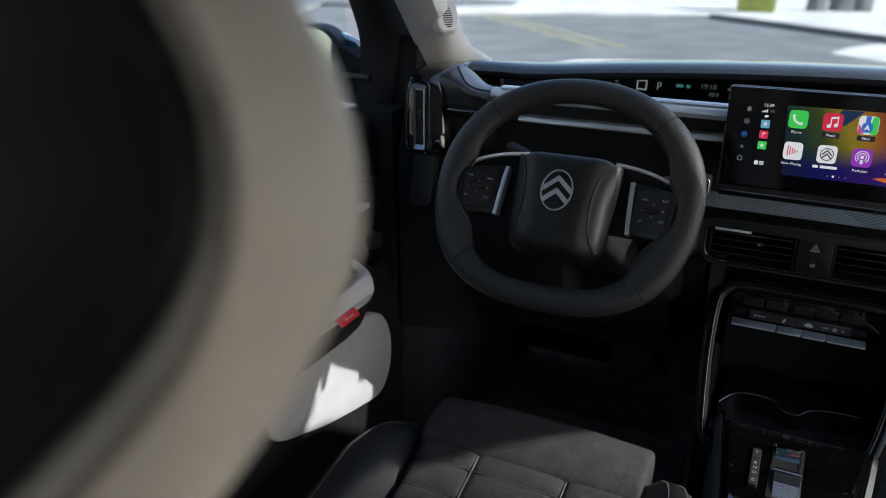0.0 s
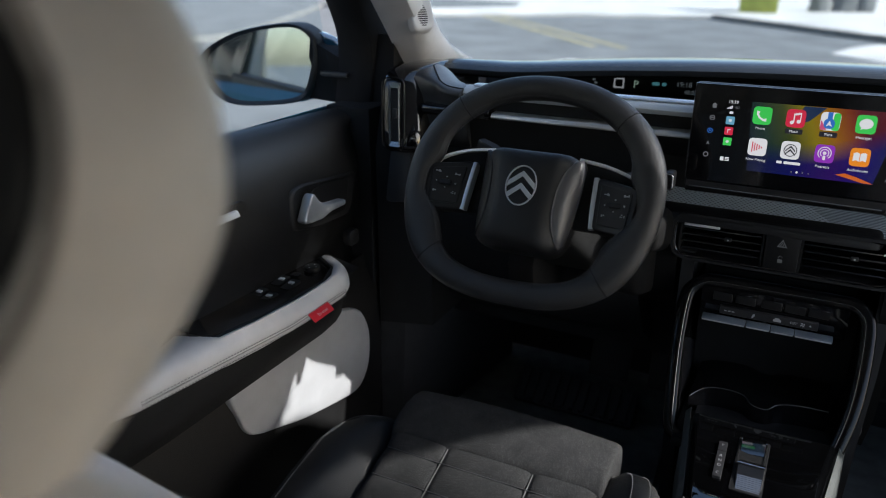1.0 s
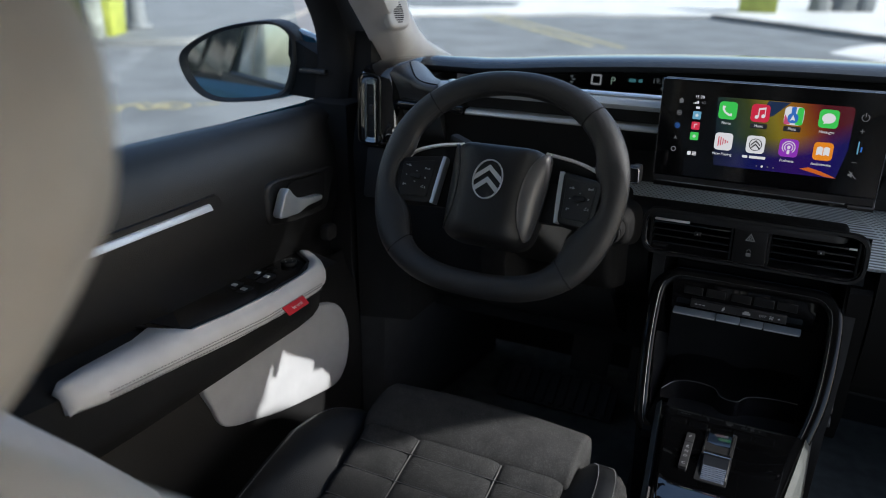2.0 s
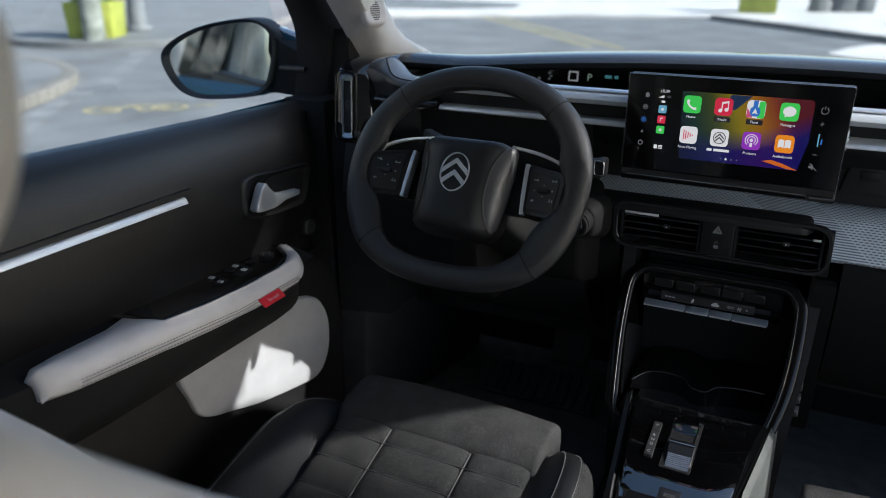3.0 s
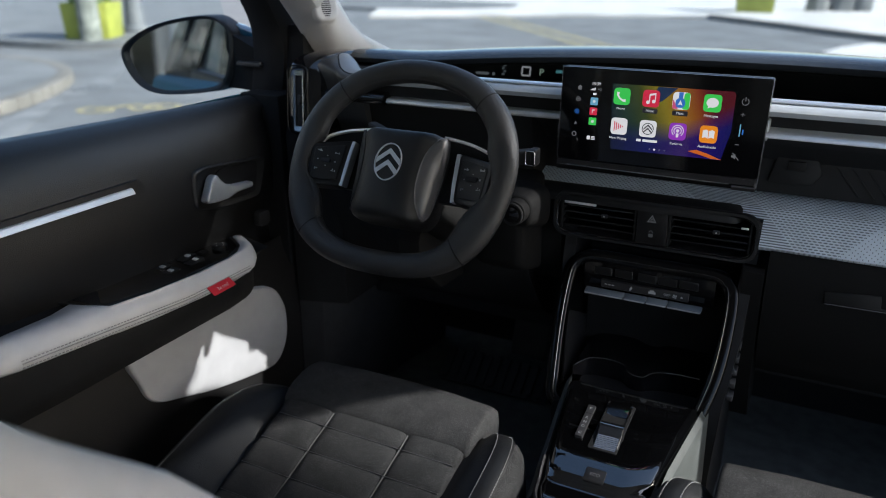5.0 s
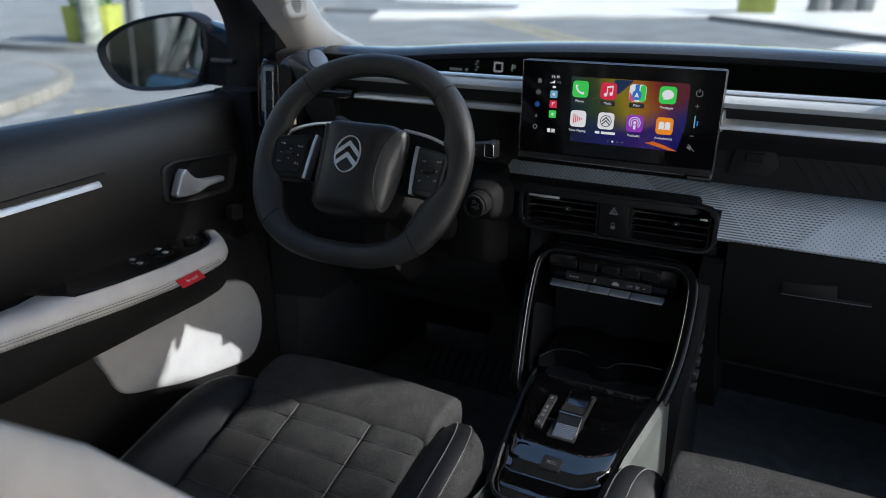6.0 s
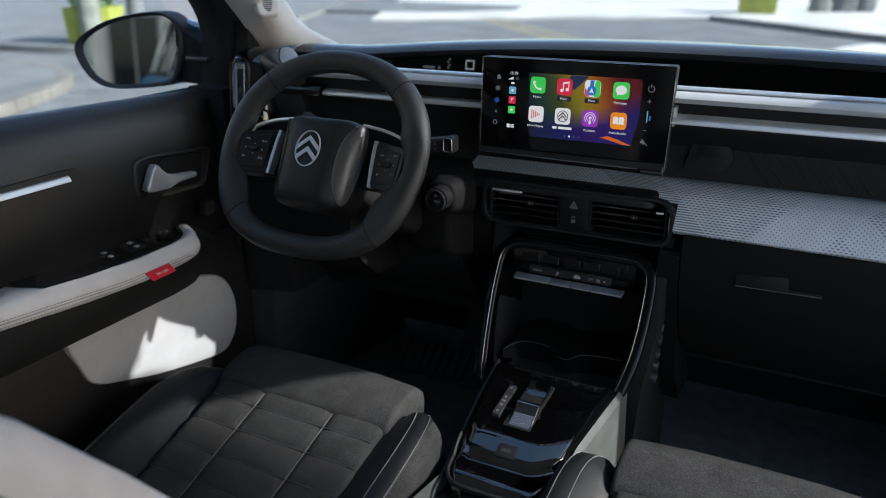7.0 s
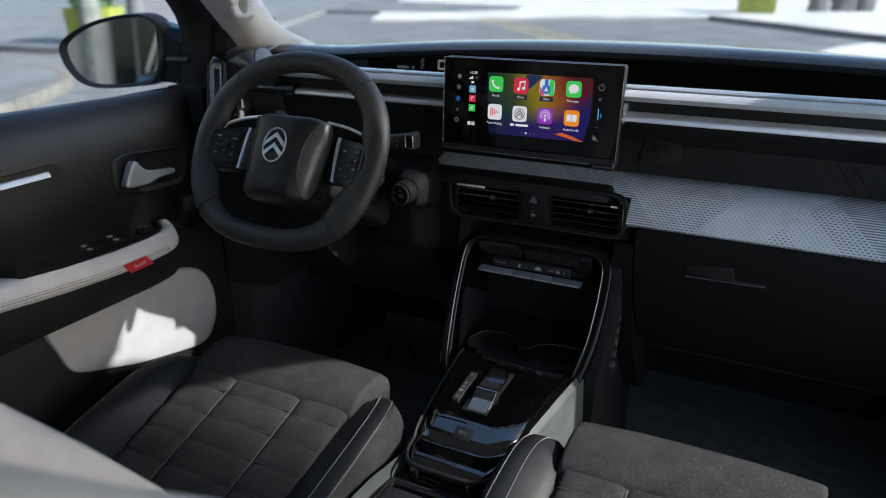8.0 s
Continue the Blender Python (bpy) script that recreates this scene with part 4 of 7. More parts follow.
# the figures sit on the sloping rear of the slot
READ_Y, READ_Z = 1.33, 1.069


def bar(x, dz, w, h, y=READ_Y):
    return prism(rrect(-w / 2, w / 2, -h / 2, h / 2, min(w, h) * 0.2, 2), rd(x, READ_Z + dz, y), 0, 0.001)


sq = [rrect(-0.0105, 0.0105, -0.010, 0.010, 0.002, 3), rrect(-0.0075, 0.0075, -0.007, 0.007, 0.001, 3)]
part("readout_square", loft([[rd(-0.352, READ_Z)(u, v, 0.001) for u, v in q] for q in sq], caps=False), M_READ, slot, "lit white square")
part("readout_gear", letters("P", 0.020, rd(-0.318, READ_Z - 0.001), 0.001), glow("green_readout", (0.35, 0.5, 0.4), 0.22), slot, "lit gear letter P")
part("readout_figures", merge(bar(-0.278, 0.004, 0.014, 0.006), bar(-0.262, 0.004, 0.008, 0.006)), glow("teal_readout", (0.1, 0.35, 0.4), 0.2), slot)
part("readout_figures", merge(letters("19:18", 0.0135, rd(-0.225, READ_Z + 0.005), 0.001), letters("48.0", 0.011, rd(-0.214, READ_Z - 0.009), 0.001)), M_READDIM, slot)
part("readout_bar", bar(-0.178, 0.004, 0.022, 0.004), M_READDIM, slot)
for i in range(4):
    part("readout_bar", bar(-0.402 + (i % 2) * 0.004, -0.008 + i * 0.006, 0.006, 0.003), M_READDIM, slot)
part("readout_bar", bar(-0.45, -0.009, 0.03, 0.005), M_READDIM, slot)
part("readout_bar", bar(-0.424, -0.009, 0.006, 0.006), M_READDIM, slot)

# upright corner vent by the door
cv = thing("corner_vent", (-0.635, 0.95, 1.05), "upright gloss black corner air vent with chrome insert", "air vent")


def cvp(u, v, w):
    """u across, v up, w towards the driver; the face leans with the dash end."""
    return (-0.643 - (v - 1.045) * 0.16 + u * 0.96 - w * 0.10, 0.945 + u * 0.10 - w * 0.98 + (v - 1.045) * 0.30, v)


vent_rings = []
for v, d in ((0.978, 0.030), (0.981, 0.014), (0.987, 0.005), (0.996, 0.0), (1.02, 0.0), (1.05, 0.0), (1.08, 0.0), (1.098, 0.002), (1.109, 0.007), (1.117, 0.016), (1.122, 0.030), (1.124, 0.048)):
    vent_rings.append([cvp(u + (d * 0.35 if u < 0 else -d * 0.25), v, w - d) for u, w in ((-0.028, -0.08), (-0.0325, -0.02), (-0.0315, -0.008), (-0.027, 0.000), (-0.020, 0.0035), (0.0, 0.0045), (0.014, 0.0035), (0.0215, 0.000), (0.0300, -0.005), (0.0375, -0.015), (0.0420, -0.030), (0.0430, -0.050), (0.0400, -0.080))])
part("shell", loft(vent_rings), M_GLOSS, cv, "gloss black rounded vent shell", angle=70)
part("vent_rim", sweep([cvp(u, v, 0.0035) for u, v in rrect(-0.0255, 0.0185, 0.990, 1.106, 0.014, 6)], 0.0016, 0.0022, up=(0, 1, 0), closed=True, n=8), M_ARCH, cv, "raised gloss rim")
part("insert", prism(rrect(-0.0085, 0.0125, 0.995, 1.099, 0.004, 3), cvp, 0.001, 0.0048), M_LOWER, cv, "black vent insert")
loop_in, loop_out = rrect(-0.0055, 0.0088, 1.002, 1.090, 0.002, 3), rrect(-0.0090, 0.0125, 0.994, 1.099, 0.004, 3)
part("chrome_insert", loft([[cvp(u, v, w) for u, v in o] for o, w in ((loop_out, 0.004), (loop_out, 0.0085), (loop_in, 0.0075), (loop_in, 0.004))], caps=False), M_SMOKE, cv, "satin chrome vent loop", angle=30)
for z in (1.012, 1.032, 1.068, 1.083):
    part("slat", prism(rrect(-0.0050, 0.0085, z - 0.0012, z + 0.0012, 0.001, 2), cvp, 0.004, 0.0056), M_LOWER, cv)
part("thumb_tab", prism(rrect(-0.0020, 0.0055, 1.040, 1.056, 0.002), cvp, 0.004, 0.0085, 0.001), M_PAD, cv)

# ---- steering wheel ----
WC = Vector((-0.318, 0.737, 1.010))
TILTW = radians(30)
WV = Vector((0, math.sin(TILTW), math.cos(TILTW)))
WN = Vector((0, -math.cos(TILTW), math.sin(TILTW)))


def wp(u, v, w=0.0):
    return WC + Vector((u, 0, 0)) + WV * v + WN * w


wheel = thing("steering_wheel", WC, "dark leather steering wheel with flattened rim and silver accents", "steering wheel")


def rim_at(a):
    """Centre line of the rim at an angle, flatter below."""
    c, s = math.cos(a), math.sin(a)
    n = 2.15 if s > 0 else 2.15 + 0.40 * min(1.0, -s * 1.6)
    k = (abs(c / 0.1640) ** n + abs(s / 0.1445) ** n) ** (-1 / n)
    return k * c, k * s


def rim_half(a):
    return 0.0175 + 0.003 * math.cos(a) ** 2


def rim_web(a):
    """Extra leather on the inside of the rim, below and above the spokes."""
    q = math.degrees(a)
    near = [abs((q - c + 180) % 360 - 180) for c in (208, -28, 166, 14, 186, -6)]
    return 0.015 * math.exp(-(min(near[:2]) / 15) ** 2) + 0.005 * math.exp(-(min(near[2:4]) / 6) ** 2) - 0.009 * math.exp(-(min(near[4:]) / 10) ** 2)


def rim_ring(a, grow=0.0, n=16):
    u, v = rim_at(a)
    u2, v2 = rim_at(a + 0.01)
    t = Vector((u2 - u, v2 - v)).normalized()
    out = Vector((t.y, -t.x))
    ring = []
    for j in range(n):
        q = 2 * math.pi * j / n
        r = math.cos(q) * (rim_half(a) + grow + (rim_web(a) if math.cos(q) < 0 else 0.0))
        ring.append(wp(u + out.x * r, v + out.y * r, math.sin(q) * (0.0155 + grow) - 0.002))
    return ring


part("rim", loft([rim_ring(a) for a in lin(0, 2 * math.pi * 95 / 96, 96)], loop=True), M_WHEEL, wheel, angle=80)
for a in (42, 138, 222, 318):
    q = radians(a)
    part("seam", loft([rim_ring(q - 0.006, -0.0004), rim_ring(q - 0.003, 0.0007), rim_ring(q + 0.003, 0.0007), rim_ring(q + 0.006, -0.0004)], caps=False), M_MATT, wheel)


def inner_line(a0, a1, n):
    pts = []
    for a in lin(radians(a0), radians(a1), n):
        u, v = rim_at(a)
        d = Vector((u, v)).normalized()
        h = (rim_half(a) + rim_web(a)) * 0.86
        pts.append(wp(u - d.x * h, v - d.y * h, 0.0085))
    return pts


for a0, a1 in ((140, 220), (-40, 40), (44, 136), (224, 316)):
    part("stitching", stitches(inner_line(a0, a1, 40), 0.0042, 0.0026, 0.0007, 0.0005), M_DARKTHREAD, wheel, "grey rim stitching")
# hub: a deep block with a nearly flat face and steep sides
HUB = ((-0.060, 0.066, 0.056, 0.050, -0.084), (-0.030, 0.072, 0.061, 0.053, -0.088), (-0.010, 0.073, 0.062, 0.0535, -0.0885), (0.001, 0.0685, 0.0595, 0.0525, -0.0875), (0.010, 0.0595, 0.0535, 0.0505, -0.0850), (0.0175, 0.0490, 0.0445, 0.0475, -0.0810), (0.0220, 0.0420, 0.038, 0.0430, -0.0765), (0.0247, 0.0345, 0.032, 0.0355, -0.069), (0.0262, 0.025, 0.024, 0.025, -0.056))


def hub_side(w, v):
    """Half width of the hub at a height over the wheel plane and a place up its side."""
    k = (v + 0.085) / 0.135
    for (a, ta, ba, *_), (b, tb, bb, *_) in zip(HUB, HUB[1:]):
        if w <= b:
            f = (w - a) / (b - a)
            return (ta + (tb - ta) * f) * k + (ba + (bb - ba) * f) * (1 - k)
    return HUB[-1][1]


hub = part("hub", loft([[wp(u, v, w) for u, v in rounded([(-hb, vb), (hb, vb), (ht, vt), (-ht, vt)], min(0.030, 0.016 + 0.55 * max(0.0, 0.018 - w)), 7)] for w, ht, hb, vt, vb in HUB]), M_COVER, wheel, "grained dark hub cover", angle=30)
# raised flanks on the steep sides: sheen painted into the right, shade into the left
for s in (-1, 1):
    rings = []
    for k, lift in ((1.0, -0.003), (0.975, 0.0018), (0.90, 0.0042), (0.70, 0.0060), (0.35, 0.0068)) if s > 0 else ((1.0, -0.003), (0.97, 0.0004), (0.85, 0.0010), (0.45, 0.0014)):
        ring = []
        for a in lin(0, 2 * math.pi * 39 / 40, 40):
            w, v = -0.001 + 0.0195 * math.cos(a), -0.014 + 0.0625 * math.copysign(abs(math.sin(a)) ** 0.85, math.sin(a))
            w2, v2 = -0.001 + (w + 0.001) * k, -0.014 + (v + 0.014) * k
            ring.append(wp(s * (hub_side(w2, v2) + lift * 0.6), v2, w2 + lift * 0.6))
        rings.append(ring)
    fl = part("flank", loft(rings), M_FLANK if s > 0 else M_COVER, hub, "smooth hub flank with its lighting in the colour", angle=60)
    part("flank_seam", sweep(rings[1], 0.0007, 0.0007, up=(s, 0, 0.3), closed=True, n=6), M_FLANK if s > 0 else M_COVER, fl)
# plain oval badge with two chevron bars
BW = 0.0272
bu, bv = 0.0, -0.003
badge = part("badge", loft([[wp(bu + math.cos(a) * r1, bv + math.sin(a) * r2, BW + w) for a in lin(0, 2 * math.pi * 39 / 40, 40)] for r1, r2, w in ((0.0218, 0.0278, -0.001), (0.0216, 0.0276, 0.0012), (0.0202, 0.0262, 0.0012), (0.0200, 0.0260, -0.001))], caps=False), M_SILVER, hub, "oval satin chrome badge")
for dv in (0.004, -0.008):
    part("chevron", prism([(-0.0195, dv - 0.008), (0, dv + 0.0085), (0.0195, dv - 0.008), (0.0188, dv + 0.0005), (0, dv + 0.0160), (-0.0188, dv + 0.0005)] if dv > 0 else [(-0.0160, dv - 0.0105), (0, dv + 0.0035), (0.0160, dv - 0.0105), (0.0192, dv - 0.0048), (0, dv + 0.0112), (-0.0192, dv - 0.0048)], lambda u, v, w: wp(bu + u, bv + v, BW + w), -0.0005, 0.0012, 0.0004, 1), M_SILVER, badge)


# spokes with switch pads
def pad_lift(u):
    """The pads rise towards the rim."""
    return -0.0240 + 0.26 * (abs(u) - 0.09)


for s in (-1, 1):
    part("spoke", loft([[wp(s * u, v, w - 0.036) for v, w in ((0.028, -0.006), (0.028, 0.006), (-0.040, 0.006), (-0.040, -0.006))] for u in (0.05, 0.09, 0.155)]), M_PLASTIC, wheel, "black wheel spoke")
    po = rounded([(s * 0.0945, -0.042), (s * 0.149, -0.048), (s * 0.153, 0.018), (s * 0.089, 0.032)], 0.011, 5)
    pad = part("switch_pad", loft([[wp(s * 0.12 + (u - s * 0.12) * k, -0.008 + (v + 0.008) * k, w + pad_lift(u)) for u, v in po] for w, k in ((-0.012, 1.0), (0.009, 1.0), (0.0120, 0.97), (0.0135, 0.92))]), M_PAD, wheel, "black switch pad", angle=40)
    part("pad_face", prism(rounded([(s * 0.1015, -0.034), (s * 0.141, -0.038), (s * 0.144, 0.011), (s * 0.098, 0.022)], 0.004), lambda u, v, w: wp(u, v, w + pad_lift(u)), 0.012, 0.0155, 0.0008, 1), M_COVER, pad, "matt switch face")
    part("silver_edge", sweep([wp(s * 0.0885, 0.029, -0.0185), wp(s * 0.0895, 0.015, -0.0170), wp(s * 0.0915, -0.014, -0.0170), wp(s * 0.0940, -0.040, -0.0185)], 0.0038, 0.0085, up=tuple(WN), square=True), M_SILVER, pad, "satin chrome pad edge")
    part("rocker", prism(rrect(-0.009, 0.009, -0.0035, 0.0035, 0.003), lambda u, v, w: wp(s * 0.122 + u, -0.007 + v, w + pad_lift(0.122)), 0.0150, 0.0195, 0.001), M_PLASTIC, pad)
    for mark in [prism(rrect(s * 0.122 + du - hw, s * 0.122 + du + hw, -0.007 + dv - hh, -0.007 + dv + hh, 0.0003, 2), lambda u, v, w: wp(u, v, w + pad_lift(u)), 0.0153, 0.0166) for du, dv, hw, hh in ((-0.0155, 0.0145, 0.0016, 0.0006), (-0.0120, 0.0145, 0.0010, 0.0016), (-0.0100, 0.0138, 0.0005, 0.0008), (0.0115, 0.0140, 0.0010, 0.0014), (0.0145, 0.0135, 0.0014, 0.0006), (0.0170, 0.0140, 0.0006, 0.0014), (-0.0150, -0.0145, 0.0007, 0.0016), (-0.0125, -0.0140, 0.0012, 0.0007), (0.0120, -0.0142, 0.0018, 0.0006), (0.0125, -0.0118, 0.0008, 0.0008), (0.0160, -0.0138, 0.0006, 0.0016), (0.0, 0.0078, 0.0009, 0.0006), (0.0, -0.0078, 0.0009, 0.0006), (0.0135, 0.0, 0.0010, 0.0012), (-0.0135, 0.0, 0.0008, 0.0006))]:
        part("switch_mark", mark, M_SWITCH, pad)
    arc = spline([wp(s * 0.152, 0.014, -0.014), wp(s * 0.140, 0.032, -0.013), wp(s * 0.105, 0.045, -0.012), wp(s * 0.062, 0.051, -0.010)], 6)
    part("silver_arc", sweep(arc, 0.0022, 0.0034, up=tuple(WN), square=True), M_STRIP, wheel, "satin chrome arc above the spoke")
    part("arc_web", loft([[Vector(p) + WN * -0.003, Vector(p) - WN * 0.02, wp(s * u, 0.015, -0.040), wp(s * u, 0.015, -0.026)] for p, u in zip(arc, lin(0.150, 0.062, len(arc)))]), M_MATT, wheel)

# ---- steering column with stalks and lock ----
col = thing("steering_column", (-0.318, 0.9, 0.93), "black steering column shroud with stalks", "steering column")


def cp(u, v, w):
    return wp(u, v, -w)


part("shroud", loft([[cp(u, v, w) for u, v in rounded([(-hw, -hb), (hw, -hb), (hw, ht), (-hw, ht)], 0.02)] for w, hw, hb, ht in ((0.04, 0.056, 0.048, 0.045), (0.08, 0.066, 0.058, 0.055), (0.24, 0.072, 0.066, 0.06))]), M_SHROUD, col)
# added piece, outlined to cut the sun patch on the door pocket
part("sun_block_cover", bevel(loft([[(x, y, z) for y, z in ((0.842, 0.850), (0.849, 0.813), (0.878, 0.776), (0.925, 0.736), (1.02, 0.730), (1.02, 0.90), (0.86, 0.90))] for x in (-0.385, -0.340)]), 0.006, 2), M_GLOVE, col, "black cover added under the column to block sun")
st = part("wiper_stalk", sweep([(-0.24, 0.835, 1.005), (-0.19, 0.845, 1.012), (-0.152, 0.850, 1.016)], lambda s: 0.010 + 0.003 * s, lambda s: 0.009 + 0.003 * s, square=True), M_PLASTIC, col, "black wiper stalk")
part("stalk_cap", prism(rrect(-0.012, 0.012, -0.013, 0.013, 0.006), lambda u, v, w: (-0.155 + w, 0.850 + u, 1.016 + v), 0, 0.012, 0.003), M_PAD, st, "black rounded stalk end")
part("stalk_rim", sweep([(u - 0.151, 0.8375, v + 1.016) for u, v in rrect(-0.007, 0.007, -0.0105, 0.0105, 0.004, 3)], 0.0011, 0.0012, up=(0, 1, 0), closed=True, n=8), M_CHROME, st, "bright chrome outline on the stalk end")
for dx, dz, h in ((-0.186, 0.003, 0.0022), (-0.186, -0.0045, 0.0016), (-0.180, 0.0065, 0.001), (-0.172, 0.0035, 0.0022), (-0.172, -0.004, 0.0018), (-0.180, -0.001, 0.001)):
    part("stalk_mark", box(dx - 0.0013, dx + 0.0013, 0.8345 + (dx + 0.19) * 0.1 - 0.001, 0.842, 1.013 + dz - h, 1.013 + dz + h), M_DIM, st)
st = part("light_stalk", sweep([(-0.40, 0.86, 1.012), (-0.43, 0.88, 1.02), (-0.455, 0.89, 1.025)], 0.009, 0.009, square=True), M_PLASTIC, col, "black light stalk")
part("lock_housing", bevel(loft([[(x, 0.886, z) for x, z in rrect(-0.211, -0.163, 0.890, 0.942, 0.023)], [(x, 0.95, z) for x, z in rrect(-0.235, -0.152, 0.870, 0.950, 0.03)]]), 0.006, 3), M_GLOVE, col, "black lock housing")
ig = part("lock_barrel", merge(cyl((-0.186, 0.866, 0.918), 0.020, 0.03, "y", 28, 0.004)), M_GLOVE, col, "black ignition lock barrel")
part("lock_ring", sweep([(-0.186 + math.cos(a) * 0.0165, 0.8605, 0.918 + math.sin(a) * 0.0165) for a in lin(0, 2 * math.pi * 23 / 24, 24)], 0.0025, 0.002, up=(0, 1, 0), closed=True, n=8), M_MATT, ig, "dark key ring")
part("lock_face", cyl((-0.186, 0.858, 0.918), 0.013, 0.01, "y", 20, 0.002), M_GLOSS, ig)

# ---- touch screen ----
scr = thing("touch_screen", (0.006, 0.96, 1.06), "wide freestanding touch screen showing app icons", "touch screen")


def sp(u, v, w=0.0):
    """On the glass: u across, v height, w towards the viewer."""
    return (u, 0.948 + (v - 1.098) * 0.09 - w, v)


part("housing", prism(rounded([(-0.143, 0.985), (0.1545, 0.985), (0.1565, 1.137), (-0.145, 1.137)], 0.004, 3), sp, -0.016, -0.0005, 0.002), M_PLASTIC, scr, "dark screen shell")
part("glass_panel", prism(rounded([(-0.1425, 0.998), (0.1535, 0.998), (0.1557, 1.1355), (-0.1443, 1.1355)], 0.003, 3), sp, -0.0005, 0.0008, 0.0005, 1), mat("screen_glass", (0.004, 0.004, 0.005), 0.08, spec=0.3, var=0.1), scr, "gloss black screen glass")
part("metal_rim", sweep([sp(u, v, 0.0008) for u, v in ((-0.1435, 0.997), (-0.1448, 1.1364), (0.1562, 1.1364), (0.1540, 0.985))], 0.0006, 0.0007, up=(0, 1, 0), n=8), M_CHROME, scr, "thin metal screen rim")
part("lower_lip", loft([[sp(u, v, w) for v, w in ((0.9985, 0.0), (0.9975, 0.006), (0.990, 0.011), (0.983, 0.009), (0.979, 0.0), (0.979, -0.014), (0.9985, -0.014))] for u in (-0.140, 0.152)]), M_GLOSS, scr, "dark lower lip")
part("chrome_bar", sweep([sp(-0.134, 0.9905, 0.0112), sp(0.118, 0.9888, 0.0112)], 0.0010, 0.0013, square=True), M_SMOKE, scr, "slim smoked chrome bar")
part("chrome_end", loft([[sp(u, v, w) for v, w in ((0.994, 0.006), (0.986, 0.012), (0.981, 0.008), (0.986, 0.0))] for u in (0.122, 0.1535)]), M_HUB, scr, "dark grey bar end")
part("mount", box(-0.03, 0.04, 0.97, 1.07, 0.985, 1.03, 0.01), M_MATT, scr)

gl = 0.00105


def wallpaper():
    m = bpy.data.materials.new("screen_wallpaper")
    m.use_nodes = True
    t = m.node_tree
    b = t.nodes["Principled BSDF"]
    co = t.nodes.new("ShaderNodeTexCoord")
    sep = t.nodes.new("ShaderNodeSeparateXYZ")
    t.links.new(co.outputs["Generated"], sep.inputs[0])

    def calc(op, a, c):
        n = t.nodes.new("ShaderNodeMath")
        n.operation = op
        for i, q in enumerate((a, c)):
            if isinstance(q, (int, float)):
                n.inputs[i].default_value = q
            else:
                t.links.new(q, n.inputs[i])
        return n.outputs[0]

    def ramp(v, stops):
        n = t.nodes.new("ShaderNodeValToRGB")
        t.links.new(v, n.inputs[0])
        while len(n.color_ramp.elements) < len(stops):
            n.color_ramp.elements.new(0.5)
        for e, (p, c) in zip(n.color_ramp.elements, stops):
            e.position, e.color = p, (*c, 1)
        return n.outputs[0]

    X, Z = sep.outputs[0], sep.outputs[2]
    d = calc("ADD", X, calc("MULTIPLY", Z, 0.22))
    warm = ramp(d, ((0.0, (0.004, 0.008, 0.016)), (0.12, (0.006, 0.02, 0.045)), (0.26, (0.02, 0.07, 0.05)), (0.44, (0.09, 0.13, 0.025)), (0.62, (0.55, 0.42, 0.02)), (0.76, (0.70, 0.28, 0.015)), (0.92, (0.45, 0.07, 0.02)), (1.0, (0.20, 0.015, 0.03))))
    arc = calc("ADD", calc("SUBTRACT", 0.44, Z), calc("MULTIPLY", calc("POWER", X, 3.0), 0.38))
    cold = ramp(X, ((0.0, (0.008, 0.015, 0.06)), (0.35, (0.012, 0.016, 0.22)), (0.65, (0.06, 0.012, 0.26)), (0.85, (0.03, 0.012, 0.30)), (1.0, (0.012, 0.012, 0.22))))
    mask = ramp(arc, ((0.0, (0, 0, 0)), (0.30, (1, 1, 1))))
    mix = t.nodes.new("ShaderNodeMix")
    mix.data_type = "RGBA"
    t.links.new(mask, mix.inputs[0])
    t.links.new(warm, mix.inputs[6])
    t.links.new(cold, mix.inputs[7])
    t.links.new(mix.outputs[2], b.inputs["Emission Color"])
    b.inputs["Emission Strength"].default_value = 0.135
    b.inputs["Base Color"].default_value = (0.01, 0.01, 0.01, 1)
    b.inputs["Roughness"].default_value = 0.1
    return m


part("wallpaper", prism(rounded([(-0.060, 1.019), (0.101, 1.019), (0.110, 1.060), (0.110, 1.116), (-0.066, 1.116)], [0.002, 0.002, 0.002, 0.006, 0.002]), sp, 0.0006, gl), wallpaper(), scr, "glowing multicolour wallpaper")
part("wallpaper_wave", prism([(0.054, 1.0275), (0.066, 1.0305), (0.082, 1.0265), (0.102, 1.0194), (0.088, 1.0198), (0.070, 1.024)], sp, 0.0008, gl + 0.0003), glow("orange_wave", (0.6, 0.12, 0.01), 0.5), scr, "orange wallpaper hill")
part("wallpaper_wedge", prism([(-0.010, 1.090), (0.002, 1.1155), (0.030, 1.1155), (0.010, 1.0955)], sp, 0.0008, gl + 0.0003), glow("navy_wedge", (0.01, 0.03, 0.09), 0.4), scr, "dark blue wallpaper wedge")
G = {k: glow("lit_" + k, c, p * 0.56) for k, c, p in (("green", (0.05, 0.60, 0.09), 0.9), ("red", (0.65, 0.02, 0.06), 0.9), ("white", (0.85, 0.85, 0.87), 0.85), ("purple", (0.28, 0.03, 0.48), 0.9), ("orange", (0.85, 0.26, 0.01), 0.9), ("dark", (0.02, 0.02, 0.03), 0.6), ("blue", (0.03, 0.16, 0.55), 0.9), ("sky", (0.15, 0.42, 0.6), 0.8), ("yellow", (0.8, 0.55, 0.05), 0.9), ("pink", (0.6, 0.08, 0.2), 0.9), ("dim", (0.32, 0.33, 0.35), 0.38))}


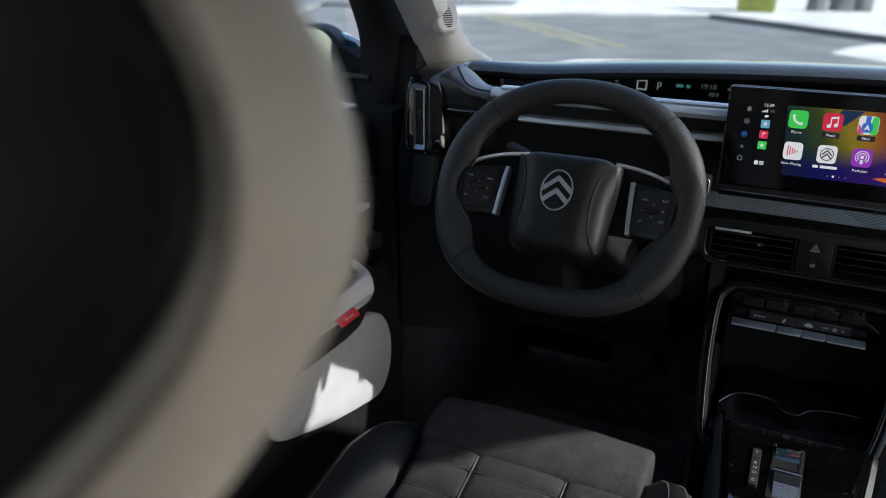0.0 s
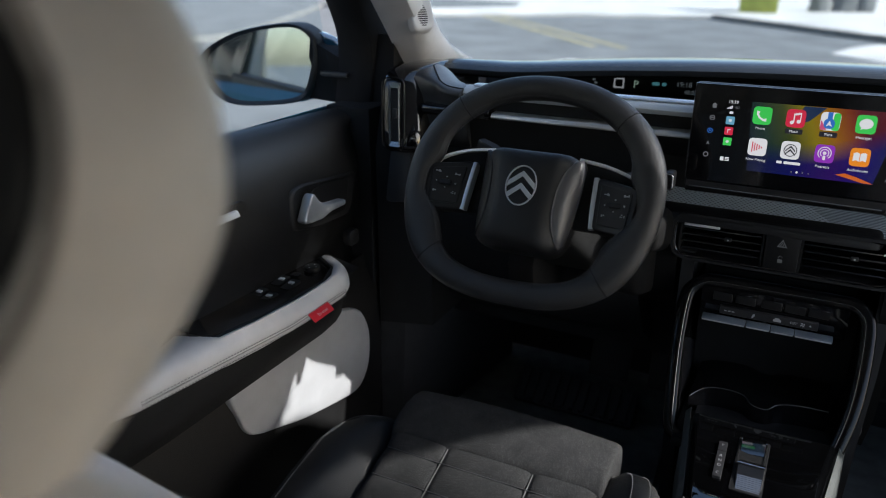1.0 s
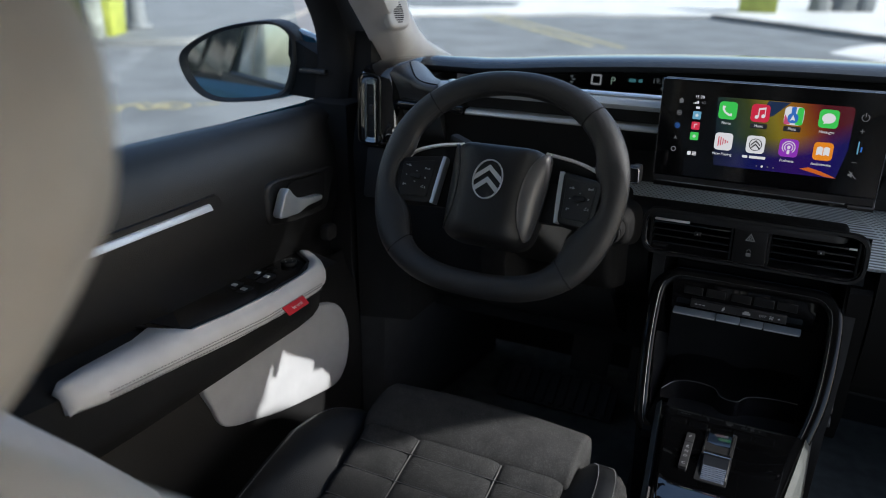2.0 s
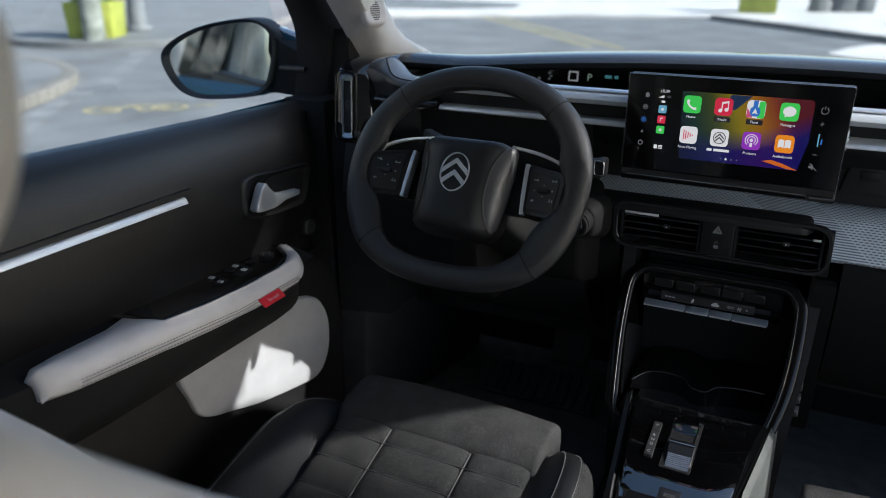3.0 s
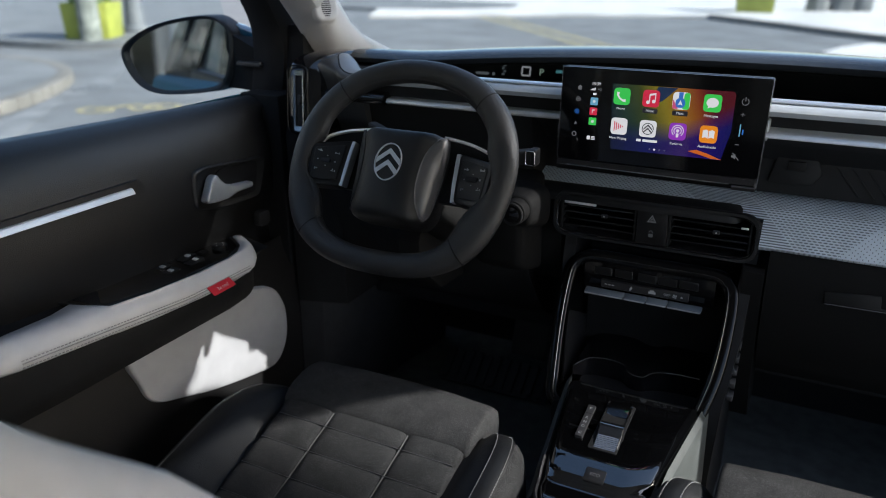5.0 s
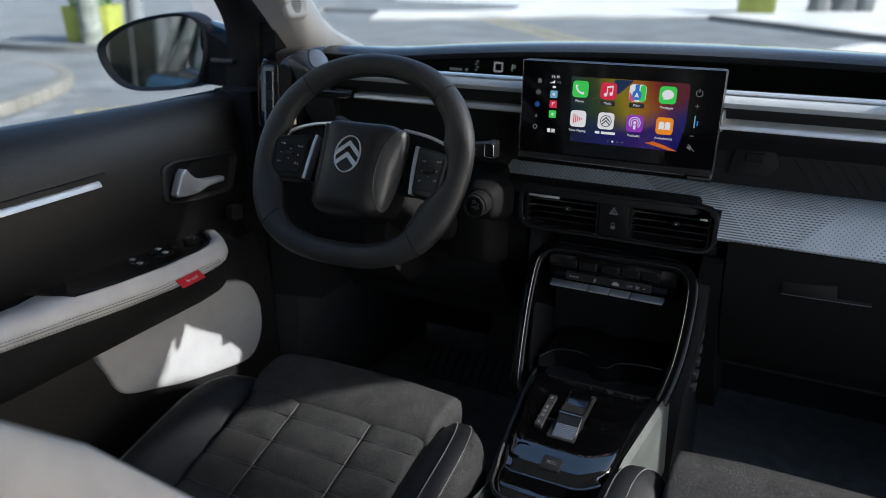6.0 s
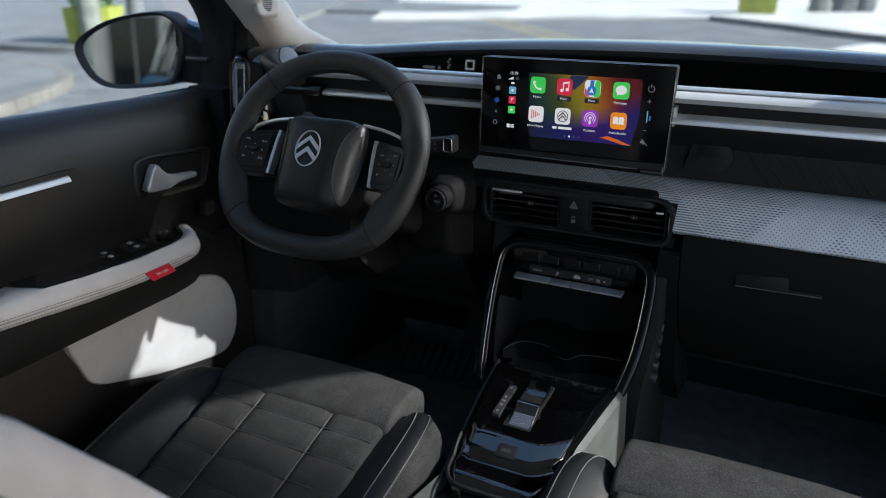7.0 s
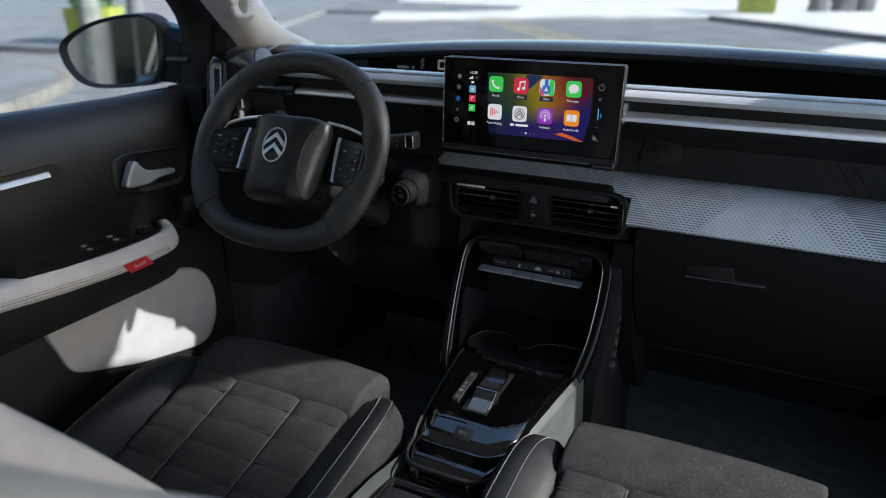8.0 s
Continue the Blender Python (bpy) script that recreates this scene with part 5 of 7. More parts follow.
def at(cx, cz, k=1.0):
    return lambda u, v, w: sp(cx + u * k, cz + v * k, w)


def tile(cx, cz, size, colour, label):
    h = size / 2
    return part("app_icon", prism(rrect(-h, h, -h, h, size * 0.24, 4), at(cx, cz), gl, gl + 0.0004), G[colour], scr, label)


def disc(cx, cz, r, r2=None, n=24, place=None):
    pl = place or at(0, 0)
    return loft([[pl(cx + math.cos(a) * q, cz + math.sin(a) * (r2 or r) / r * q, W2) for a in lin(0, 2 * math.pi * (n - 1) / n, n)] for q, W2 in ((r, gl + 0.0003), (r, gl + 0.0007))])


def ring(cx, cz, r, w, a0=0, a1=360, n=20):
    return loft([[sp(cx + math.cos(a) * q, cz + math.sin(a) * q, gl + 0.0007) for q in (r - w, r + w)] for a in lin(radians(a0), radians(a1), n)], closed=False)


def poly(cx, cz, pts):
    return prism(pts, at(cx, cz), gl + 0.0004, gl + 0.0007)


XS = (-0.0500, -0.0067, 0.0366, 0.0800)
Z1, Z2, SZ = 1.0980, 1.0540, 0.0246
ic = tile(XS[0], Z1, SZ, "green", "green call app icon")
part("receiver", sweep([sp(XS[0] + u, Z1 + v, gl + 0.0006) for u, v in ((-0.0055, 0.0062), (-0.0062, 0.002), (-0.003, -0.003), (0.002, -0.0058), (0.006, -0.0055))], lambda s: 0.0013 + 0.0012 * abs(2 * s - 1) ** 2, 0.0002, up=(0, 1, 0), n=8), G["white"], ic)
ic = tile(XS[1], Z1, SZ, "red", "red music app icon")
part("note", merge(disc(XS[1] - 0.0042, Z1 - 0.0055, 0.0026), disc(XS[1] + 0.0042, Z1 - 0.0038, 0.0026), poly(XS[1], Z1, [(-0.0028, -0.0055), (-0.0014, -0.0055), (-0.0014, 0.006), (-0.0028, 0.006)]), poly(XS[1], Z1, [(0.0056, -0.0038), (0.0068, -0.0038), (0.0068, 0.0078), (0.0056, 0.0078)]), poly(XS[1], Z1, [(-0.0028, 0.0040), (0.0068, 0.0058), (0.0068, 0.0085), (-0.0028, 0.0066)])), G["white"], ic)
ic = tile(XS[2], Z1, SZ, "white", "pale map app icon")
part("map_land", poly(XS[2], Z1, rounded([(0.002, -0.0118), (0.0118, -0.0118), (0.0118, 0.0118), (0.004, 0.0118)], 0.003, 3)), G["green"], ic)
part("map_road", poly(XS[2], Z1, [(-0.004, 0.0), (0.002, 0.0), (0.002, 0.0122), (-0.004, 0.0122)]), G["blue"], ic)
part("map_district", poly(XS[2], Z1, rounded([(-0.0118, -0.0118), (-0.003, -0.0118), (-0.0118, 0.002)], 0.002, 2)), G["pink"], ic)
part("map_pointer", prism(rounded([(-0.0068, -0.0068), (0.0068, -0.0068), (0.0068, 0.0068), (-0.0068, 0.0068)], 0.0066, 6), at(XS[2] - 0.001, Z1 - 0.003), gl + 0.0008, gl + 0.001), G["blue"], ic)
part("map_arrow", prism([(-0.0036, -0.0036), (0, -0.0018), (0.0036, -0.0036), (0, 0.0046)], at(XS[2] - 0.001, Z1 - 0.003), gl + 0.0011, gl + 0.0013), G["white"], ic)
ic = tile(XS[3], Z1, SZ, "green", "green messages app icon")
part("bubble", merge(disc(XS[3], Z1 + 0.0008, 0.0084, 0.0068), poly(XS[3], Z1, [(-0.006, -0.0076), (-0.0012, -0.0052), (-0.005, -0.003)])), G["white"], ic)
ic = tile(XS[0], Z2, SZ, "white", "white now playing app icon")
part("bars", merge(*[poly(XS[0] - 0.0068 + i * 0.0031, Z2, [(-0.0007, -h), (0.0007, -h), (0.0007, h), (-0.0007, h)]) for i, h in enumerate((0.0072, 0.0058, 0.0043, 0.0027, 0.0012))]), G["red"], ic)
ic = tile(XS[1], Z2, SZ, "white", "white car app icon")
part("emblem", merge(ring(XS[1], Z2, 0.0082, 0.0006), *[poly(XS[1], Z2 + d, [(-0.0066, -0.0035), (0, 0.0028), (0.0066, -0.0035), (0.0062, -0.0008), (0, 0.0055), (-0.0062, -0.0008)]) for d in (0.0012, -0.0036)]), G["dark"], ic)
ic = tile(XS[2], Z2, SZ, "purple", "purple podcast app icon")
part("waves", merge(ring(XS[2], Z2 + 0.001, 0.0082, 0.0006, -50, 230), ring(XS[2], Z2 + 0.001, 0.0052, 0.0006, -50, 230), disc(XS[2], Z2 + 0.001, 0.0023), poly(XS[2], Z2, rrect(-0.0018, 0.0018, -0.0085, -0.0025, 0.0015, 3))), G["white"], ic)
ic = tile(XS[3], Z2, SZ, "orange", "orange audiobook app icon")
part("book", merge(poly(XS[3], Z2, [(-0.0082, 0.0052), (-0.004, 0.0066), (-0.0005, 0.005), (-0.0005, -0.0058), (-0.004, -0.0042), (-0.0082, -0.0056)]), poly(XS[3], Z2, [(0.0082, 0.0052), (0.004, 0.0066), (0.0005, 0.005), (0.0005, -0.0058), (0.004, -0.0042), (0.0082, -0.0056)])), G["white"], ic)
for (x, z, word) in ((XS[0], Z1, "Phone"), (XS[1], Z1, "Music"), (XS[2], Z1, "Plans"), (XS[3], Z1, "Messages"), (XS[0], Z2, "Now Playing"), (XS[2], Z2, "Podcasts"), (XS[3], Z2, "Audiobooks")):
    part("app_name", letters(word, 0.0052, at(x, z - 0.0178), gl + 0.0006), G["white"], scr)
    if word in ("Music", "Plans"):
        part("name_plate", prism(rrect(-0.011, 0.011, -0.0035, 0.0035, 0.0012, 3), at(x, z - 0.0178), gl, gl + 0.0003), G["dark"], scr)
part("app_name", merge(prism(rrect(-0.0155, -0.0085, -0.0018, 0.0018, 0.0006, 2), at(XS[1], Z2 - 0.0178), gl, gl + 0.0004), prism(rrect(-0.006, 0.0155, -0.0018, 0.0018, 0.0006, 2), at(XS[1], Z2 - 0.0178), gl, gl + 0.0004)), G["white"], scr)
for i, x in enumerate((-0.004, 0.003, 0.0105, 0.018)):
    part("page_dot", disc(x + 0.003, 1.0245, 0.0015 if i == 1 else 0.001), G["white"] if i == 1 else G["dim"], scr)
# side columns
part("clock_text", letters("15:39", 0.0062, at(-0.0905, 1.1135), gl + 0.0006), G["white"], scr)
part("signal_text", letters("4G", 0.0052, at(-0.0845, 1.1058), gl + 0.0006), G["dim"], scr)
part("signal_bars", merge(*[poly(-0.0985 + i * 0.002, 1.1038, [(0, 0), (0.0014, 0), (0.0014, 0.0012 + i * 0.001), (0, 0.0012 + i * 0.001)]) for i in range(4)]), G["white"], scr)
part("battery", poly(-0.091, 1.0985, rrect(-0.003, 0.002, -0.0015, 0.0015, 0.0005, 2)), G["white"], scr)
for z, c in ((1.0875, "sky"), (1.0725, "red"), (1.0575, "green")):
    k = part("side_icon", prism(rrect(-0.0058, 0.0058, -0.0056, 0.0056, 0.0014, 3), at(-0.0915, z), gl, gl + 0.0004), G[c], scr)
    part("side_mark", disc(-0.0915, z, 0.0022) if c != "red" else poly(-0.0915, z, [(-0.002, -0.003), (-0.001, -0.003), (-0.001, 0.001), (0.0022, 0.0016), (0.0022, 0.0032), (-0.002, 0.0026)]), G["white"], k)
part("grid_icon", merge(poly(-0.0945, 1.0325, rrect(-0.0035, 0.0015, -0.0028, 0.0028, 0.0005, 2)), *[poly(-0.0885, 1.0325 + d, [(-0.003, -0.0006), (0.003, -0.0006), (0.003, 0.0006), (-0.003, 0.0006)]) for d in (-0.002, 0.0, 0.002)]), G["white"], scr)
part("home_mark", merge(poly(-0.1155, 1.1075, [(-0.0038, 0), (0, 0.0035), (0.0038, 0)]), poly(-0.1155, 1.1055, rrect(-0.0027, 0.0027, -0.002, 0.0022, 0.0003, 2))), G["dim"], scr)
part("radio_mark", merge(ring(-0.1165, 1.0895, 0.0032, 0.0005), poly(-0.1165, 1.0895, rrect(-0.0015, 0.0015, -0.001, 0.001, 0.0003, 2))), G["dim"], scr)
part("play_mark", merge(ring(-0.1172, 1.071, 0.0033, 0.0004), poly(-0.1172, 1.071, [(-0.001, -0.0016), (0.0018, 0), (-0.001, 0.0016)])), G["blue"], scr)
part("arrow_mark", poly(-0.1178, 1.0535, [(-0.0022, -0.0026), (0, -0.0014), (0.0022, -0.0026), (0, 0.0028)]), G["dim"], scr)
part("gear_mark", ring(-0.1185, 1.0365, 0.0031, 0.0007), G["dim"], scr)
part("power_mark", merge(ring(0.1235, 1.1035, 0.0045, 0.0005, 120, 420), poly(0.1235, 1.1035, [(-0.0005, 0.001), (0.0005, 0.001), (0.0005, 0.0062), (-0.0005, 0.0062)])), G["dim"], scr)
part("plus_mark", merge(poly(0.1225, 1.0855, rrect(-0.003, 0.003, -0.0004, 0.0004, 0.0002, 1)), poly(0.1225, 1.0855, rrect(-0.0004, 0.0004, -0.003, 0.003, 0.0002, 1))), G["dim"], scr)
part("volume_bar", poly(0.1215, 1.0635, rrect(-0.0008, 0.0008, -0.0085, 0.0085, 0.0004, 2)), G["sky"], scr)
part("volume_mark", poly(0.1255, 1.0615, rrect(-0.001, 0.001, -0.0035, 0.0035, 0.0006, 2)), G["blue"], scr)
part("minus_mark", poly(0.120, 1.0435, rrect(-0.003, 0.003, -0.0004, 0.0004, 0.0002, 1)), G["dim"], scr)
part("mute_mark", merge(poly(0.1195, 1.0265, [(-0.0045, -0.0015), (-0.002, -0.0015), (0.0008, -0.0042), (0.0008, 0.0042), (-0.002, 0.0015), (-0.0045, 0.0015)]), poly(0.1205, 1.0265, [(-0.005, 0.0045), (-0.0042, 0.0052), (0.0052, -0.0042), (0.0045, -0.005)])), G["dim"], scr)

# ---- driver's door ----
door = thing("car_door", (-0.72, 0.4, 0.36), "dark driver door with pale armrest and chrome strip", "car door")


def sill(y):
    return (0.70 - y) * 0.030


door_profile = [(-0.808, 1.030), (-0.798, 1.046), (-0.786, 1.050), (-0.770, 1.047), (-0.750, 1.034), (-0.734, 1.010), (-0.724, 0.980), (-0.719, 0.945), (-0.718, 0.90), (-0.722, 0.86), (-0.734, 0.825), (-0.742, 0.80), (-0.738, 0.74), (-0.722, 0.70), (-0.712, 0.60), (-0.714, 0.48), (-0.72, 0.36), (-0.808, 0.36)]


def door_ring(y):
    pull = 0.018 * max(0.0, (y - 0.86) / 0.1) ** 2
    return [(x - pull * (z < 1.02), y, z + (sill(y) if z > 0.9 else 0)) for x, z in door_profile]


part("lining", loft([door_ring(y) for y in lin(-0.36, 0.985, 34)]), M_DOOR, door, "grained black door lining", angle=50)
part("lower_lining", loft([[(x + 0.004, y, z) for x, z in ((-0.738, 0.76), (-0.733, 0.735), (-0.716, 0.699), (-0.709, 0.60), (-0.711, 0.48), (-0.718, 0.37), (-0.74, 0.37))] for y in lin(-0.35, 0.975, 8)]), M_LOWER, door, "black hard plastic lower door trim", angle=50)
part("window_seal", sweep([(-0.8005, y, 1.0405 + sill(y)) for y in lin(-0.34, 1.02, 12)], 0.004, 0.005, square=True), M_RUBBER, door, "black rubber window seal")
wl = part("side_glass", loft([[(-0.802, y, 1.0 + sill(y)), (-0.798, y, 1.0 + sill(y)), (-0.677, min(y, 0.74), 1.40), (-0.681, min(y, 0.74), 1.40)] for y in (-0.26, 0.74, 1.0)]), M_GLASS, door, "clear raised side window")
wl.visible_shadow = False
# chrome strip set into a shallow groove
part("strip_groove", prism(rounded([(-0.30, 0.944), (0.618, 0.944), (0.626, 0.956), (0.618, 0.968), (-0.30, 0.966)], 0.004), lambda y, z, w: (-0.7155 + w, y, z), -0.01, 0.0008), M_DOOR, door, "dark groove behind the strip")
part("chrome_strip", bevel(loft([[(-0.716, y, 0.9495), (-0.7060, y, 0.9503), (-0.7108, y, 0.9582), (-0.716, y, 0.9596)] for y in (-0.3, 0.600)]), 0.001, 2), M_STRIP, door, "bright satin metal strip")
# inner handle
part("handle_well", prism(rounded([(0.776, 0.888), (0.842, 0.880), (0.880, 0.881), (0.8915, 0.930), (0.886, 0.9365), (0.797, 0.944), (0.782, 0.938)], 0.008, 4), lambda y, z, w: (-0.7175 + w, y, z), -0.004, 0.0042), M_LOWER, door, "black handle well")
bz = part("handle_bezel", loft([[(-0.7175 + w, 0.82 + (y - 0.82) * k, 0.911 + (z - 0.911) * k) for y, z in rounded([(0.732, 0.886), (0.80, 0.872), (0.893, 0.868), (0.916, 0.930), (0.910, 0.939), (0.76, 0.953), (0.733, 0.948)], 0.016, 5)] for w, k in ((-0.006, 1.08), (0.0010, 1.06), (0.0034, 1.02), (0.0036, 0.97), (0.0022, 0.91), (0.0010, 0.80))]), M_DOOR, door, "dark handle surround", angle=60)
part("handle", bevel(loft([[(-0.700 + w, y, z) for y, z in ((0.737, 0.900), (0.755, 0.9345), (0.763, 0.9415), (0.769, 0.9395), (0.777, 0.929), (0.789, 0.9185), (0.812, 0.9115), (0.858, 0.9070), (0.857, 0.8975), (0.816, 0.8975), (0.789, 0.8915), (0.757, 0.8930), (0.742, 0.8955))] for w in (-0.014, 0.004)]), 0.0035, 3, 40), M_SILVER, bz, "satin silver wedge shaped pull handle")
part("lock_knob", bevel(loft([[(-0.716 + w, y, z) for y, z in rrect(0.868, 0.90, 0.812, 0.842, 0.012)] for w in (0, 0.018)]), 0.004), M_GRAIN, door)


# armrest
def arm_top(y):
    return 0.803 + max(0.0, 0.62 - y) * 0.09


part("armrest_base", loft([[(-0.745, y, arm_top(y) - 0.005), (-0.672, y, arm_top(y) - 0.020), (-0.657 + k, y, 0.764 + max(0, 0.5 - y) * 0.08), (-0.662 + k, y, 0.735), (-0.684 + k * 0.5, y, 0.696), (-0.745, y, 0.680)] for y, k in ((0.22, -0.03), (0.26, -0.01), (0.4, 0.0), (0.6, 0.0), (0.75, 0.0), (0.80, -0.012), (0.835, -0.035), (0.855, -0.065))]), M_MATT, door, "black armrest underside", angle=50)
arm_rings = []
# inner x of the dark bay, outer x of the pad, per y
for y, xi, xo, drop in ((0.283, -0.684, -0.668, 0.012), (0.293, -0.687, -0.662, 0.003), (0.33, -0.692, -0.656, 0.0), (0.42, -0.706, -0.655, 0.0), (0.462, -0.722, -0.655, 0.0), (0.474, -0.70, -0.655, 0.0), (0.488, -0.669, -0.653, 0.0), (0.56, -0.667, -0.653, 0.0), (0.66, -0.667, -0.653, 0.0), (0.74, -0.668, -0.654, 0.0), (0.775, -0.676, -0.658, 0.0), (0.798, -0.692, -0.666, 0.0), (0.818, -0.714, -0.680, 0.0), (0.830, -0.738, -0.695, 0.001), (0.842, -0.742, -0.713, 0.003), (0.852, -0.743, -0.732, 0.010)):
    t = arm_top(y) - drop
    b = t - 0.040 + drop
    xm = xo + 0.010
    arm_rings.append([(xi, y, t - 0.004), (xi + 0.003, y, t - 0.0005), (xi * 0.4 + xo * 0.6, y, t + 0.001), (xo - 0.006, y, t - 0.0015), (xo + 0.002, y, t - 0.007), (xm - 0.002, y, t - 0.018), (xm, y, t - 0.028), (xm - 0.003, y, b + 0.004), (xm - 0.008, y, b), (xi, y, b + 0.006)])
arm = part("armrest_pad", loft(arm_rings), M_WHITE, door, "pale grey stitched armrest pad", angle=60)
for dz, xx in ((0.0215, -0.6430), (0.0315, -0.6433)):
    part("stitching", stitches([(xx + 0.0012, y, arm_top(y) - dz) for y in lin(0.33, 0.765, 30)], 0.0058, 0.0036, 0.0009, 0.0006), M_ARMTHREAD, arm, "grey armrest stitching")
part("seam", sweep([(-0.6432, y, arm_top(y) - 0.0265) for y in lin(0.33, 0.77, 20)], 0.0006, 0.0010), M_ARMTHREAD, arm)
# dark bay with grab cup and switches
bay = part("switch_bay", prism(rounded([(-0.7445, 0.460), (-0.690, 0.470), (-0.668, 0.488), (-0.668, 0.755), (-0.690, 0.800), (-0.738, 0.826), (-0.748, 0.80), (-0.752, 0.52)], 0.008, 4), lambda x, y, w: (x, y, arm_top(y) + w), -0.030, -0.0035, 0.001), M_GLOSS, door, "gloss black switch bay")
part("grab_cup", prism(rounded([(-0.742, 0.480), (-0.690, 0.486), (-0.678, 0.505), (-0.680, 0.605), (-0.742, 0.612)], 0.008, 4), lambda x, y, w: (x, y, arm_top(y) + w), -0.0034, -0.0026), M_MATT, bay, "black grab cup")
part("bay_lip", sweep([(x, y, arm_top(y) - 0.002) for x, y in ((-0.745, 0.458), (-0.700, 0.470), (-0.672, 0.490), (-0.6695, 0.60), (-0.6695, 0.745), (-0.690, 0.796), (-0.736, 0.826))], 0.0032, 0.002), M_PLASTIC, bay, "dark bay rim")
for x, y in ((-0.729, 0.648), (-0.705, 0.642), (-0.729, 0.705), (-0.705, 0.699)):
    sw = part("window_switch", loft([[(x + u, y + v, arm_top(y) + w + 0.003 * (v > 0)) for u, v in rrect(-0.009, 0.009, -0.017, 0.017, 0.003, 3)] for w in (-0.005, 0.0005)]), M_PLASTIC, bay, "black window switch")
    part("switch_mark", box(x - 0.0045, x + 0.0045, y + 0.000, y + 0.007, arm_top(y) + 0.0005, arm_top(y) + 0.0041), M_PRINT, sw, "pale window symbol")
kn = part("mirror_knob", cyl((-0.716, 0.775, arm_top(0.775) - 0.004), 0.014, 0.008, "z", 24, 0.002), M_PLASTIC, bay, "black mirror adjuster knob")
part("knob_mark", merge(*[cyl((-0.716 + 0.008 * math.cos(a), 0.775 + 0.008 * math.sin(a), arm_top(0.775) + 0.004), 0.001, 0.0004, "z", 8) for a in lin(0, 4.7, 4)]), M_PRINT, kn)
part("lock_switch", prism(rrect(-0.735, -0.720, 0.736, 0.752, 0.003), lambda x, y, w: (x, y, arm_top(y) + w), -0.004, -0.001, 0.001), M_PLASTIC, bay)
part("child_mark", box(-0.733, -0.728, 0.618, 0.623, arm_top(0.62) - 0.004, arm_top(0.62) - 0.002), M_RED, bay)

# red woven tag sewn into the armrest seam
tag = thing("fabric_tag", (-0.643, 0.695, 0.77), "small red woven tag sewn to the armrest", "fabric tag")


def tg(u, v, w):
    return (-0.6415 + w + 0.006 * (0.5 - v), 0.670 + u * 0.053 + v * -0.010, 0.763 + v * 0.017 + u * 0.001)


part("cloth", prism(rrect(0, 1, 0, 1, 0.03, 2), tg, 0.0, 0.0016, 0.0004, 1), M_RED, tag)
part("lettering", letters("be cool", 0.0095, lambda u, v, w: tg(0.55 + u / 0.060, 0.48 + v / 0.019, 0.0016 + w), 0.0002), M_PRINT, tag, "white woven lettering")

# pale storage pocket
po = [(0.534, 0.700), (0.547, 0.638), (0.560, 0.605), (0.585, 0.587), (0.632, 0.571), (0.705, 0.547), (0.813, 0.523), (0.875, 0.515), (0.905, 0.533), (0.922, 0.568), (0.923, 0.620), (0.906, 0.661), (0.880, 0.685), (0.845, 0.697), (0.79, 0.712), (0.64, 0.712)]
po = [(p.x, p.y) for p in spline([(a, b, 0) for a, b in po], 4, closed=True)]
part("pocket", loft([[(-0.720 + w, 0.73 + (y - 0.73) * k, 0.62 + (z - 0.62) * k) for y, z in po] for w, k in ((-0.01, 1.0), (0.018, 1.0), (0.0215, 0.985), (0.0225, 0.96), (0.0225, 0.6))]), M_POCKET, door, "pale smooth map pocket wall", angle=60)
part("kick_panel", loft([[(-0.715, 0.985, z), (-0.655 + q, 1.0, z), (-0.62 + q, 1.12, z), (-0.60, 1.45, z), (-0.715, 1.45, z)] for z, q in ((0.34, -0.02), (0.5, -0.01), (0.8, 0.0), (0.95, 0.0))]), M_KICK, thing("side_trim", (-0.66, 1.1, 0.34), "dark footwell side trim ahead of the door", "trim"), angle=50)

# ---- wing mirror ----
mir = thing("wing_mirror", (-0.95, 1.0, 1.1), "black and blue wing mirror outside the driver window", "wing mirror")
mo = [(-1.064, 1.108), (-1.050, 1.137), (-0.998, 1.168), (-0.93, 1.184), (-0.884, 1.182), (-0.857, 1.152), (-0.861, 1.088), (-0.884, 1.042), (-0.968, 1.030), (-1.018, 1.036), (-1.048, 1.064)]
mo = [(p.x, p.y) for p in spline([(a, b, 0) for a, b in mo], 4, closed=True)]


def mpl(x, z, w=0.0):
    return (x, 0.965 + 0.472 * (x + 0.97) + 0.056 * (z - 1.11) + w, z)


MC = (-0.955, 1.112)
part("cap", loft([[mpl(MC[0] + (x - MC[0]) * k + w * 0.35, MC[1] + (z - MC[1]) * k - 0.35 * w * (z > MC[1]), w) for x, z in mo] for w, k in ((0.02, 1.0), (0.05, 1.0), (0.09, 0.92), (0.125, 0.72), (0.14, 0.4))]), M_BONNET, mir, "glossy dark blue mirror cap", angle=60)
part("rim", loft([[mpl(MC[0] + (x - MC[0]) * k, MC[1] + (z - MC[1]) * k, w) for x, z in mo] for w, k in ((0.03, 1.0), (0.0, 1.0), (-0.006, 0.975), (-0.005, 0.93), (0.006, 0.88))], caps=False), M_HUB, mir, "black mirror rim", angle=60)
part("mirror_glass", prism([(MC[0] - 0.003 + (x - MC[0]) * 0.90, MC[1] + (z - MC[1]) * 0.90) for x, z in mo], lambda x, z, w: (x, mpl(x, z, w)[1] + 0.016 * (z - 1.11), z), 0.004, 0.008), M_MIRROR, mir, "mirror glass showing the street behind")
part("arm", loft([[(-0.885, 1.015 + q, 1.045), (-0.87, 1.015 + q, 1.155), (-0.79, 1.03 + q, 1.112), (-0.78, 1.03 + q, 1.035)] for q in (0.0, 0.08)]), M_MATT, mir, "black mirror foot")
